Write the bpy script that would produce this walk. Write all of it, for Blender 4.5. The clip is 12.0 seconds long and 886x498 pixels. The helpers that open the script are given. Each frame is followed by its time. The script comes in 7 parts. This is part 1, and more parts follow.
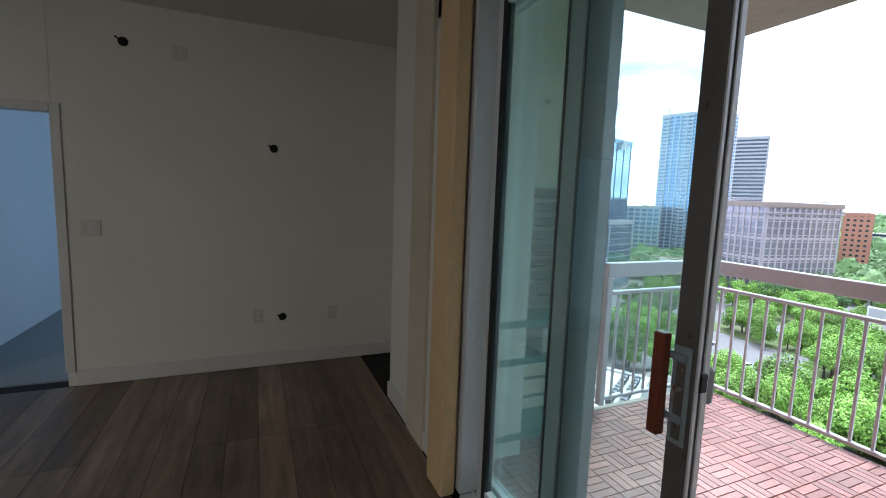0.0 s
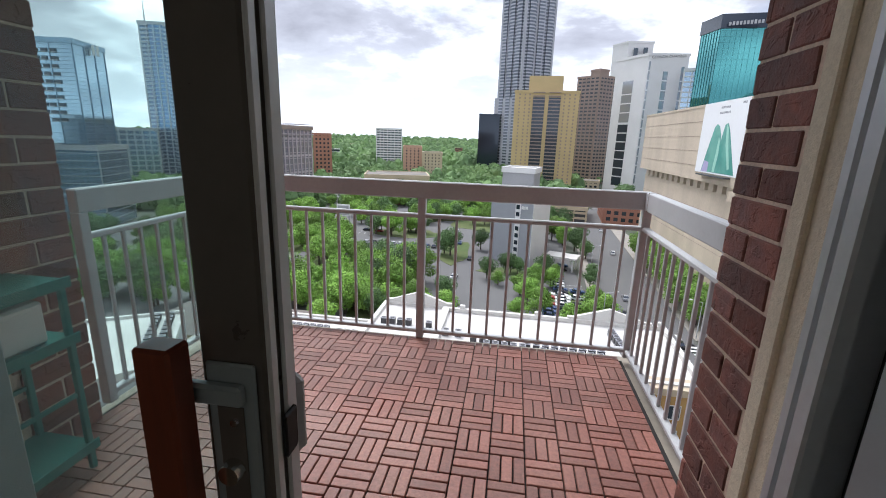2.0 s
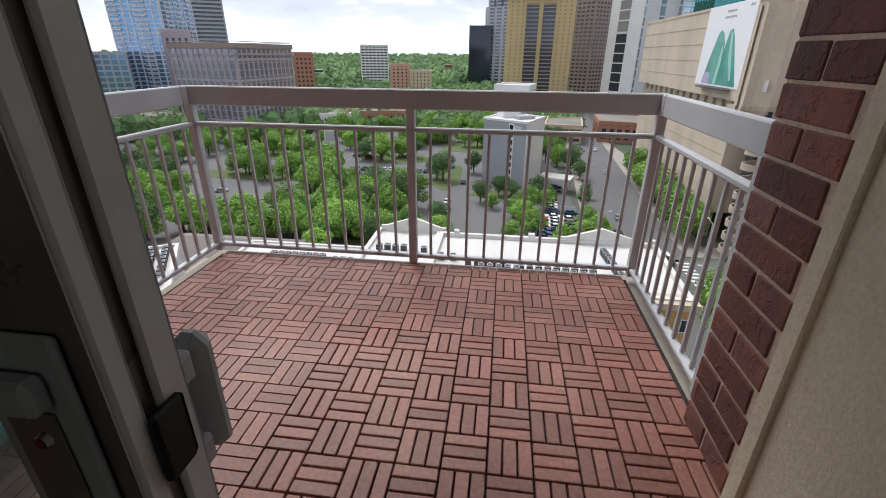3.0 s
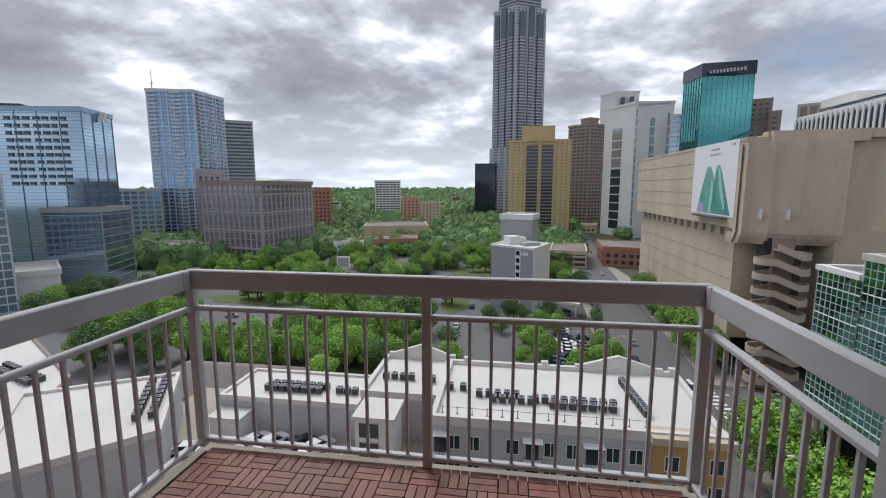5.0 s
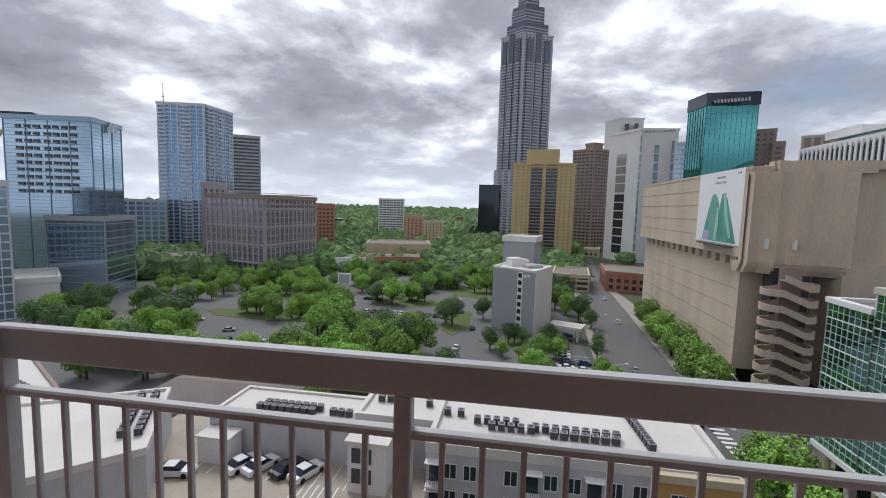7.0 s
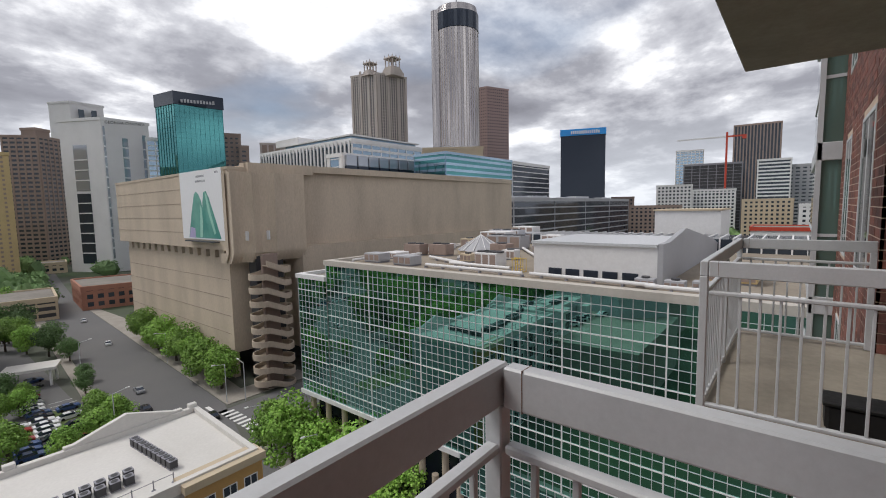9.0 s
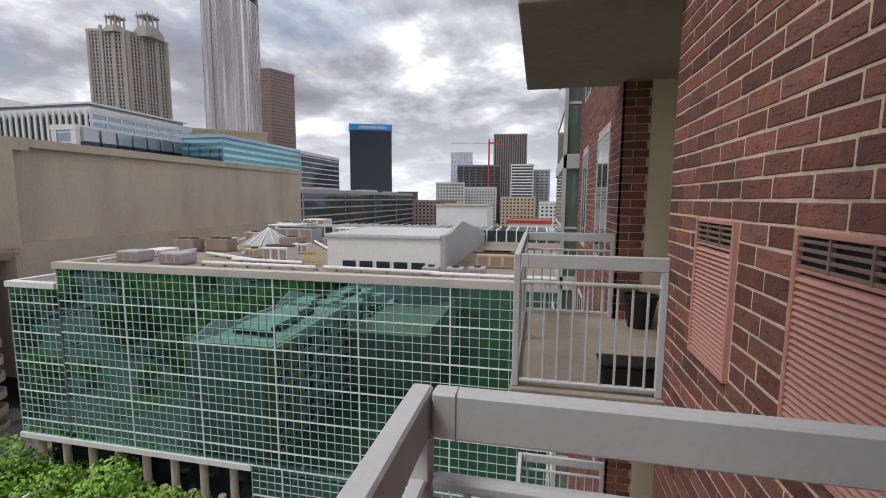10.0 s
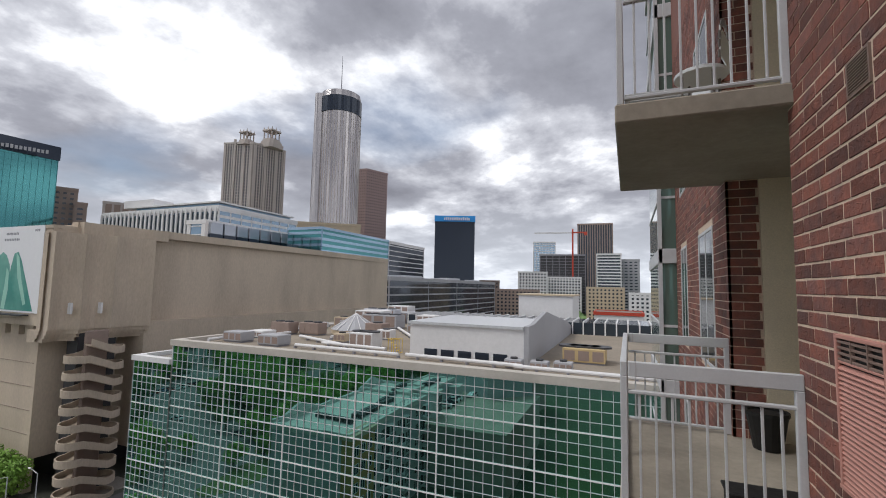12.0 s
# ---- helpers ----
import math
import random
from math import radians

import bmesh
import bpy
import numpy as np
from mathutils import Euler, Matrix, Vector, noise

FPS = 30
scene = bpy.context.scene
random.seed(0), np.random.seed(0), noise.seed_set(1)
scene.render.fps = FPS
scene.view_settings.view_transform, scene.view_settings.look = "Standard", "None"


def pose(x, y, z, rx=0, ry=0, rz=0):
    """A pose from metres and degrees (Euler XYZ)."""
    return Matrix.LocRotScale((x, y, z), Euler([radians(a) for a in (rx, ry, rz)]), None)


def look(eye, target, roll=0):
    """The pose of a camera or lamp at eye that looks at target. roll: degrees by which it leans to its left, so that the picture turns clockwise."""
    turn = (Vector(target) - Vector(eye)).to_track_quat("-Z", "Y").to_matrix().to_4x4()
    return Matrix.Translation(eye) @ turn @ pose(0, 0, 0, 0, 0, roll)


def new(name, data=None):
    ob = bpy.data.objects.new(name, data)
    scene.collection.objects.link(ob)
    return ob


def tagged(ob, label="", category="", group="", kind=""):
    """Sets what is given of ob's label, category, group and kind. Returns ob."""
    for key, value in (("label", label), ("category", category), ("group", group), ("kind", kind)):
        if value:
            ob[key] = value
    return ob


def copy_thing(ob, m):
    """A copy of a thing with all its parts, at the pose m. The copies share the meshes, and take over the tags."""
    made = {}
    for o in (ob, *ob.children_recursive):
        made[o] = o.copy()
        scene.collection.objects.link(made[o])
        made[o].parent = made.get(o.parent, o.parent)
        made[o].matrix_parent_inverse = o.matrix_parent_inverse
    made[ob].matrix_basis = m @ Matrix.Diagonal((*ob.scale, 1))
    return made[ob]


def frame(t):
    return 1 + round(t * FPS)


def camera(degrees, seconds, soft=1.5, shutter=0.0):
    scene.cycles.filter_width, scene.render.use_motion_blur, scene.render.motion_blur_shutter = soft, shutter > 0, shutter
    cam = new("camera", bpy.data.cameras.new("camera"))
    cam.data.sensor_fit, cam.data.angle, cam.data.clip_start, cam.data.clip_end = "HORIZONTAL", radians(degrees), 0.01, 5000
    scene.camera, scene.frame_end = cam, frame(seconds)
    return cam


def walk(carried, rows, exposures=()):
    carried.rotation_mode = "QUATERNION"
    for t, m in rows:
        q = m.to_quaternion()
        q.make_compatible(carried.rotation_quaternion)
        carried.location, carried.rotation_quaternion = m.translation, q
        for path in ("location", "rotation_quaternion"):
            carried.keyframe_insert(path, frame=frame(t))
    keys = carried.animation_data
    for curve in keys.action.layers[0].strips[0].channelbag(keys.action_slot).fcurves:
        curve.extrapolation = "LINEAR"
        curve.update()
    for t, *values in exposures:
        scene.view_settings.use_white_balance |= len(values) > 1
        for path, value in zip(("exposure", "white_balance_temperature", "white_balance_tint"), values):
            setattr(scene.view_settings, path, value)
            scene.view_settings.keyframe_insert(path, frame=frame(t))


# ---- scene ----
cam = camera(90.1, 12.0, soft=1.0)
# stops of the clip's own exposure
EXPOSURES = [(0.0, 2.4, 5450, 10), (0.5, 2.05, 5500, 10), (1.0, 1.8, 5550, 10), (1.5, 1.45, 5700, 10), (2.0, 1.2, 6000, 10), (2.7, 1.0, 6150, 10), (4.3, 0.55, 6130, 10), (5.0, 0.42, 6100, 10), (8.3, 0.33, 6280, 10), (9.0, 0.28, 6420, 10), (9.5, 0.27, 6450, 10), (10.0, 0.38, 6480, 10), (11.0, 0.42, 6480, 10), (11.5, 0.38, 6450, 10), (12.0, 0.3, 6320, 10)]
PATH = [
    (0, (-0.306, -3.427, 1.487), (-2.132, -2.644, 1.26), 2.0),
    (0.5, (-0.502, -3.207, 1.459), (-1.997, -1.896, 1.244), 0.4),
    (1, (-0.62, -3.017, 1.412), (-1.636, -1.314, 1.156), 0.0),
    (1.5, (-0.772, -2.904, 1.392), (-1.308, -1.011, 1.033), 0.7),
    (2, (-0.808, -2.774, 1.344), (-1.094, -0.856, 0.854), 1.9),
    (2.5, (-0.784, -2.658, 1.273), (-1.035, -0.817, 0.533), 0.8),
    (2.7, (-0.805, -2.631, 1.253), (-1.041, -0.818, 0.442), 0.8),
    (4.3, (-0.899, -2.311, 1.395), (-1.177, -0.41, 0.84), -1.2),
    (4.5, (-0.924, -2.284, 1.464), (-1.209, -0.348, 1.052), -0.6),
    (5, (-0.941, -2.222, 1.528), (-1.238, -0.264, 1.251), -0.1),
    (5.5, (-0.946, -1.938, 1.533), (-1.261, 0.025, 1.316), 0.1),
    (6, (-0.939, -1.663, 1.508), (-1.299, 0.294, 1.303), 1.5),
    (6.5, (-1.014, -1.425, 1.499), (-1.392, 0.53, 1.309), 1.7),
    (6.7, (-1.051, -1.32, 1.493), (-1.429, 0.635, 1.303), 1.6),
    (8.5, (-1.12, -0.734, 1.496), (-0.009, 0.919, 1.308), 1.6),
    (9, (-0.953, -0.593, 1.47), (0.599, 0.655, 1.284), -1.1),
    (9.5, (-0.889, -0.451, 1.464), (0.935, 0.343, 1.253), -0.9),
    (10, (-0.931, -0.249, 1.494), (1.012, 0.168, 1.268), 0.3),
    (10.5, (-0.945, -0.135, 1.501), (1.028, 0.094, 1.269), 0.6),
    (11, (-0.942, -0.115, 1.505), (1.036, 0.073, 1.278), 0.5),
    (11.5, (-0.978, -0.136, 1.555), (1.0, 0.16, 1.515), 0.4),
    (12, (-1.112, -0.139, 1.604), (0.726, 0.631, 1.771), 1.2),
]
walk(cam, [(t, look(eye, target, roll)) for t, eye, target, roll in PATH], EXPOSURES)

# world: cloudy daylight sky
SUN_EL, SUN_ROT = radians(55), radians(-35)
world = bpy.data.worlds.new("World")
scene.world = world
world.use_nodes = True
wn, wl = world.node_tree.nodes, world.node_tree.links
wn.clear()


def wnode(kind, **props):
    n = wn.new(kind)
    for k, v in props.items():
        n.inputs[k].default_value = v
    return n


w_out, w_bg = wnode("ShaderNodeOutputWorld"), wnode("ShaderNodeBackground")
w_sky = wn.new("ShaderNodeTexSky")
w_sky.sky_type, w_sky.sun_disc, w_sky.sun_elevation, w_sky.sun_rotation = "NISHITA", False, SUN_EL, SUN_ROT
w_tc = wn.new("ShaderNodeTexCoord")
w_sep = wn.new("ShaderNodeSeparateXYZ")
wl.new(w_tc.outputs["Generated"], w_sep.inputs[0])


def wmath(op, a, b=None, c=None):
    n = wn.new("ShaderNodeMath")
    n.operation = op
    for i, v in enumerate((a, b, c)):
        if v is None:
            continue
        if isinstance(v, (int, float)):
            n.inputs[i].default_value = v
        else:
            wl.new(v, n.inputs[i])
    return n.outputs[0]


up = wmath("ADD", wmath("MAXIMUM", w_sep.outputs[2], 0.0), 0.24)
w_comb = wn.new("ShaderNodeCombineXYZ")
wl.new(wmath("DIVIDE", w_sep.outputs[0], up), w_comb.inputs[0])
wl.new(wmath("DIVIDE", w_sep.outputs[1], up), w_comb.inputs[1])
w_n1 = wnode("ShaderNodeTexNoise", Scale=1.25, Detail=12.0, Roughness=0.585, Distortion=0.10)
w_n2 = wnode("ShaderNodeTexNoise", Scale=0.55, Detail=5.0, Roughness=0.5)
w_off = wn.new("ShaderNodeVectorMath")
w_off.operation = "ADD"
w_off.inputs[1].default_value = (3.7, 1.9, 0.6)
wl.new(w_comb.outputs[0], w_n1.inputs["Vector"])
wl.new(w_comb.outputs[0], w_off.inputs[0])
wl.new(w_off.outputs[0], w_n2.inputs["Vector"])
# cloud tone: dark grey bellies to bright rims
w_ramp = wn.new("ShaderNodeValToRGB")
cr = w_ramp.color_ramp
cr.elements[0].position, cr.elements[0].color = 0.395, (1.12, 1.12, 1.14, 1)
cr.elements[1].position, cr.elements[1].color = 0.70, (0.23, 0.232, 0.265, 1)
e = cr.elements.new(0.455)
e.color = (0.66, 0.665, 0.71, 1)
e = cr.elements.new(0.53)
e.color = (0.38, 0.384, 0.43, 1)
wl.new(w_n1.outputs["Fac"], w_ramp.inputs["Fac"])
w_cov = wn.new("ShaderNodeMapRange")
w_cov.inputs["From Min"].default_value, w_cov.inputs["From Max"].default_value = 0.24, 0.38
wl.new(w_n2.outputs["Fac"], w_cov.inputs["Value"])
w_scale = wn.new("ShaderNodeMix")
w_scale.data_type = "RGBA"
w_skyc = wn.new("ShaderNodeVectorMath")
w_skyc.operation = "SCALE"
w_skyc.inputs["Scale"].default_value = 0.10
wl.new(w_sky.outputs[0], w_skyc.inputs[0])
wl.new(w_cov.outputs[0], w_scale.inputs["Factor"])
wl.new(w_skyc.outputs[0], w_scale.inputs["A"])
wl.new(w_ramp.outputs[0], w_scale.inputs["B"])
# pale haze towards the horizon
w_hz = wn.new("ShaderNodeMapRange")
w_hz.inputs["From Min"].default_value, w_hz.inputs["From Max"].default_value = 0.0, 0.20
w_hz.inputs["To Min"].default_value, w_hz.inputs["To Max"].default_value = 0.75, 0.0
wl.new(w_sep.outputs[2], w_hz.inputs["Value"])
w_hmix = wn.new("ShaderNodeMix")
w_hmix.data_type = "RGBA"
w_hmix.inputs["B"].default_value = (0.80, 0.84, 0.90, 1)
wl.new(w_hz.outputs[0], w_hmix.inputs["Factor"])
wl.new(w_scale.outputs["Result"], w_hmix.inputs["A"])
wl.new(w_hmix.outputs["Result"], w_bg.inputs["Color"])
w_bg.inputs["Strength"].default_value = 0.84
wl.new(w_bg.outputs[0], w_out.inputs[0])

sun = new("sun", bpy.data.lights.new("sun", "SUN"))
sun.data.energy, sun.data.angle, sun.data.color = 1.5, radians(25), (1.0, 0.96, 0.9)
sun.matrix_world = look((0, 0, 300), Vector((0, 0, 300)) + Vector((-math.sin(SUN_ROT) * math.cos(SUN_EL), -math.cos(SUN_ROT) * math.cos(SUN_EL), -math.sin(SUN_EL))))

# ---- materials ----
def mat(name, color, rough=0.6, metal=0.0, grain=0.0, grain_scale=20.0, stain=0.0, stain_scale=1.0, bump=0.0, vary=0.0, island=0.0, spec=0.5, tint=None, stretch=(1, 1, 1)):
    """A procedural surface: fine grain, larger stains in a second tint, bump, and a shift per object or per loose piece."""
    m = bpy.data.materials.new(name)
    m.use_nodes = True
    n, l = m.node_tree.nodes, m.node_tree.links
    b = n["Principled BSDF"]
    b.inputs["Roughness"].default_value, b.inputs["Metallic"].default_value = rough, metal
    b.inputs["Specular IOR Level"].default_value = spec
    tc, mp = n.new("ShaderNodeTexCoord"), n.new("ShaderNodeMapping")
    mp.inputs["Scale"].default_value = stretch
    geo = n.new("ShaderNodeNewGeometry")
    l.new(geo.outputs["Position"], mp.inputs[0])
    col = n.new("ShaderNodeRGB")
    col.outputs[0].default_value = (*color, 1)
    cur = col.outputs[0]

    def mix(fac, other, kind="MIX"):
        nonlocal cur
        x = n.new("ShaderNodeMix")
        x.data_type, x.blend_type = "RGBA", kind
        if isinstance(fac, float):
            x.inputs["Factor"].default_value = fac
        else:
            l.new(fac, x.inputs["Factor"])
        l.new(cur, x.inputs["A"])
        if isinstance(other, tuple):
            x.inputs["B"].default_value = (*other, 1)
        else:
            l.new(other, x.inputs["B"])
        cur = x.outputs["Result"]

    def ranged(src, a, b0, lo, hi):
        r = n.new("ShaderNodeMapRange")
        for k, v in (("From Min", a), ("From Max", b0), ("To Min", lo), ("To Max", hi)):
            r.inputs[k].default_value = v
        l.new(src, r.inputs["Value"])
        return r.outputs[0]

    if stain:
        s = n.new("ShaderNodeTexNoise")
        s.inputs["Scale"].default_value, s.inputs["Detail"].default_value = stain_scale, 5
        l.new(mp.outputs[0], s.inputs["Vector"])
        mix(ranged(s.outputs["Fac"], 0.4, 0.7, 0.0, stain), tint or tuple(c * 0.55 for c in color))
    hsv = n.new("ShaderNodeHueSaturation")
    l.new(cur, hsv.inputs["Color"])
    cur = hsv.outputs[0]
    val = None
    g = n.new("ShaderNodeTexNoise")
    g.inputs["Scale"].default_value, g.inputs["Detail"].default_value, g.inputs["Roughness"].default_value = grain_scale, 6, 0.65
    l.new(mp.outputs[0], g.inputs["Vector"])
    val = ranged(g.outputs["Fac"], 0.3, 0.7, 1 - grain, 1 + grain)
    for src, amount in ((n.new("ShaderNodeObjectInfo").outputs["Random"], vary), (geo.outputs["Random Per Island"], island)):
        if amount:
            a = n.new("ShaderNodeMath")
            a.operation = "MULTIPLY"
            l.new(val, a.inputs[0])
            l.new(ranged(src, 0, 1, 1 - amount, 1 + amount), a.inputs[1])
            val = a.outputs[0]
    l.new(val, hsv.inputs["Value"])
    l.new(cur, b.inputs["Base Color"])
    if bump:
        bp = n.new("ShaderNodeBump")
        bp.inputs["Strength"].default_value, bp.inputs["Distance"].default_value = bump, 0.01
        l.new(g.outputs["Fac"], bp.inputs["Height"])
        l.new(bp.outputs[0], b.inputs["Normal"])
    rr = ranged(g.outputs["Fac"], 0.3, 0.7, max(rough - 0.08, 0.02), min(rough + 0.08, 1))
    l.new(rr, b.inputs["Roughness"])
    return m


def glass_mat(name, color, rough=0.03, mirror=0.6, wave=0.0, vary=0.0):
    """Coated facade glazing: dark body under a strongly reflecting coat."""
    m = bpy.data.materials.new(name)
    m.use_nodes = True
    n, l = m.node_tree.nodes, m.node_tree.links
    b = n["Principled BSDF"]
    b.inputs["Base Color"].default_value = (*color, 1)
    b.inputs["Roughness"].default_value = rough
    b.inputs["Metallic"].default_value = mirror
    if vary:
        oi, hs, mr = n.new("ShaderNodeNewGeometry"), n.new("ShaderNodeHueSaturation"), n.new("ShaderNodeMapRange")
        mr.inputs["To Min"].default_value, mr.inputs["To Max"].default_value = 1 - vary, 1 + vary
        l.new(oi.outputs["Random Per Island"], mr.inputs["Value"])
        l.new(mr.outputs[0], hs.inputs["Value"])
        hs.inputs["Color"].default_value = (*color, 1)
        l.new(hs.outputs[0], b.inputs["Base Color"])
    if wave:
        geo, t, bp = n.new("ShaderNodeNewGeometry"), n.new("ShaderNodeTexNoise"), n.new("ShaderNodeBump")
        t.inputs["Scale"].default_value, t.inputs["Detail"].default_value = 0.5, 2
        bp.inputs["Strength"].default_value, bp.inputs["Distance"].default_value = wave, 0.3
        l.new(geo.outputs["Position"], t.inputs["Vector"])
        l.new(t.outputs["Fac"], bp.inputs["Height"])
        l.new(bp.outputs[0], b.inputs["Normal"])
    return m


def clear_glass(name, tint=(0.9, 0.95, 0.94), least=0.05, veil=0.04):
    """Clear pane: lets light through, and mirrors more at a glancing angle."""
    m = bpy.data.materials.new(name)
    m.use_nodes = True
    n, l = m.node_tree.nodes, m.node_tree.links
    n.remove(n["Principled BSDF"])
    t, g, x, f, p = n.new("ShaderNodeBsdfTransparent"), n.new("ShaderNodeBsdfGlossy"), n.new("ShaderNodeMixShader"), n.new("ShaderNodeLayerWeight"), n.new("ShaderNodeMath")
    t.inputs[0].default_value = (*tint, 1)
    g.inputs["Roughness"].default_value = 0.02
    p.operation = "POWER"
    p.inputs[1].default_value = 4.0
    l.new(f.outputs["Facing"], p.inputs[0])
    r = n.new("ShaderNodeMapRange")
    r.inputs["To Min"].default_value, r.inputs["To Max"].default_value = least, 0.7
    l.new(p.outputs[0], r.inputs["Value"])
    l.new(r.outputs[0], x.inputs[0])
    l.new(t.outputs[0], x.inputs[1])
    l.new(g.outputs[0], x.inputs[2])
    # a thin translucent layer, lit by daylight, imitates the panes' pale reflection
    d, y = n.new("ShaderNodeBsdfTranslucent"), n.new("ShaderNodeMixShader")
    d.inputs[0].default_value = (0.8, 0.92, 0.88, 1)
    y.inputs[0].default_value = veil
    l.new(x.outputs[0], y.inputs[1])
    l.new(d.outputs[0], y.inputs[2])
    l.new(y.outputs[0], n["Material Output"].inputs[0])
    return m


def flaked(m):
    """Adds the split, flaking face of hard-fired brick: sharp little ledges."""
    n, l = m.node_tree.nodes, m.node_tree.links
    b = n["Principled BSDF"]
    geo, mp, t, r, bp = n.new("ShaderNodeNewGeometry"), n.new("ShaderNodeMapping"), n.new("ShaderNodeTexNoise"), n.new("ShaderNodeMapRange"), n.new("ShaderNodeBump")
    mp.inputs["Scale"].default_value = (1, 1, 1.7)
    t.inputs["Scale"].default_value, t.inputs["Detail"].default_value, t.inputs["Distortion"].default_value = 11.0, 3, 0.7
    r.inputs["From Min"].default_value, r.inputs["From Max"].default_value = 0.545, 0.575
    bp.inputs["Strength"].default_value, bp.inputs["Distance"].default_value = 0.75, 0.006
    l.new(geo.outputs["Position"], mp.inputs[0])
    l.new(mp.outputs[0], t.inputs["Vector"])
    l.new(t.outputs["Fac"], r.inputs["Value"])
    l.new(r.outputs[0], bp.inputs["Height"])
    l.new(b.inputs["Normal"].links[0].from_socket, bp.inputs["Normal"])
    l.new(bp.outputs[0], b.inputs["Normal"])
    return m


M = {}
M["rail"] = mat("rail_paint", (0.56, 0.57, 0.59), 0.42, 0.0, 0.05, 60, 0.25, 3.0, 0.04)
M["deck_wood"] = mat("deck_wood", (0.275, 0.110, 0.082), 0.5, 0, 0.28, 55, 0.5, 2.2, 0.25, vary=0.22, tint=(0.36, 0.20, 0.155), stretch=(1, 1, 1))
M["deck_wood_joined"] = mat("deck_wood_joined", (0.275, 0.110, 0.082), 0.5, 0, 0.28, 55, 0.5, 2.2, 0.25, island=0.22, tint=(0.36, 0.20, 0.155), stretch=(1, 1, 1))
M["deck_base"] = mat("deck_underlay", (0.02, 0.017, 0.016), 0.8)
M["concrete"] = mat("concrete", (0.34, 0.30, 0.245), 0.85, 0, 0.12, 14, 0.5, 1.3, 0.25)
M["slab_under"] = mat("slab_paint", (0.30, 0.29, 0.24), 0.8, 0, 0.08, 9, 0.4, 0.9, 0.15)
M["stucco"] = mat("stucco", (0.70, 0.62, 0.47), 0.9, 0, 0.10, 70, 0.35, 1.2, 0.4)
M["brick"] = flaked(mat("brick", (0.205, 0.073, 0.052), 0.8, 0, 0.22, 24, 0.8, 5.0, 0.9, vary=0.42, tint=(0.115, 0.062, 0.06)))
M["brick_joined"] = mat("brick_far", (0.205, 0.073, 0.052), 0.8, 0, 0.22, 24, 0.8, 5.0, 0.9, island=0.36, tint=(0.125, 0.066, 0.06))
M["brick_plain"] = mat("brick_plain", (0.23, 0.10, 0.078), 0.85, 0, 0.2, 8, 0.5, 0.3)
M["mortar"] = mat("mortar", (0.64, 0.50, 0.39), 0.95, 0, 0.2, 60, 0.4, 5, 0.4)
M["louver"] = mat("louver_paint", (0.50, 0.245, 0.20), 0.6, 0, 0.05, 30, 0.2, 3)
M["louver_dark"] = mat("louver_grille", (0.20, 0.135, 0.11), 0.6, 0, 0.1, 30)
M["alu"] = mat("aluminium", (0.70, 0.72, 0.73), 0.38, 0.1, 0.05, 40)
M["alu_dark"] = mat("aluminium_dark", (0.36, 0.42, 0.44), 0.4, 0.2, 0.05, 40)
M["bronze"] = mat("bronze_frame", (0.17, 0.155, 0.14), 0.34, 0.25, 0.08, 30)
M["steel"] = mat("handle_steel", (0.17, 0.155, 0.14), 0.35, 0.85, 0.1, 30)
M["chrome"] = mat("chrome", (0.75, 0.74, 0.72), 0.18, 1.0, 0.02, 30)
# for rubber and plastic, and for the shade painted behind vent slats
M["black"] = mat("black_rubber_and_shade", (0.008, 0.008, 0.008), 0.6)
M["handle_wood"] = mat("handle_wood", (0.20, 0.05, 0.025), 0.35, 0, 0.25, 60, stretch=(1, 1, 0.08))
M["white_paint"] = mat("white_paint", (0.74, 0.71, 0.66), 0.6, 0, 0.03, 12, 0.1, 0.7, 0.03)
M["wall_paint"] = mat("wall_paint", (0.80, 0.77, 0.69), 0.75, 0, 0.03, 30, 0.12, 0.8, 0.05)
M["jamb"] = mat("jamb_paint", (0.78, 0.55, 0.29), 0.6, 0, 0.06, 25, 0.2, 2)
M["teal"] = mat("teal_paint", (0.03, 0.20, 0.17), 0.45, 0.1, 0.06, 30, 0.2, 5)
M["pane"] = clear_glass("clear_pane", (0.80, 0.91, 0.89), 0.09)

# ---- building tools ----
def thing(name, at=(0, 0, 0), label="", category="", group="", kind="", rz=0):
    ob = new(name)
    ob.empty_display_size = 0.1
    ob.matrix_world = pose(*at, 0, 0, rz)
    return tagged(ob, label, category, group, kind)


def mesh_of(name, bm, material):
    me = bpy.data.meshes.new(name)
    bm.to_mesh(me)
    bm.free()
    for mm in (material if isinstance(material, (list, tuple)) else [material]):
        me.materials.append(mm)
    return me


def part(name, bm, material, parent=None, label="", at=(0, 0, 0)):
    """Links a bmesh (or a ready mesh) as one object under a thing or a part."""
    me = bm if isinstance(bm, bpy.types.Mesh) else mesh_of(name, bm, material)
    ob = new(name, me)
    ob.parent = parent
    ob.location = at
    return tagged(ob, label)


def add_box(bm, lo, hi, bevel=0.0):
    x0, y0, z0 = lo
    x1, y1, z1 = hi
    v = [bm.verts.new(p) for p in ((x0, y0, z0), (x1, y0, z0), (x1, y1, z0), (x0, y1, z0), (x0, y0, z1), (x1, y0, z1), (x1, y1, z1), (x0, y1, z1))]
    fs = [bm.faces.new([v[i] for i in q]) for q in ((3, 2, 1, 0), (4, 5, 6, 7), (0, 1, 5, 4), (1, 2, 6, 5), (2, 3, 7, 6), (3, 0, 4, 7))]
    if bevel:
        es = {ed for f in fs for ed in f.edges}
        bmesh.ops.bevel(bm, geom=list(es), offset=bevel, segments=1, affect="EDGES", profile=0.5)
    return fs


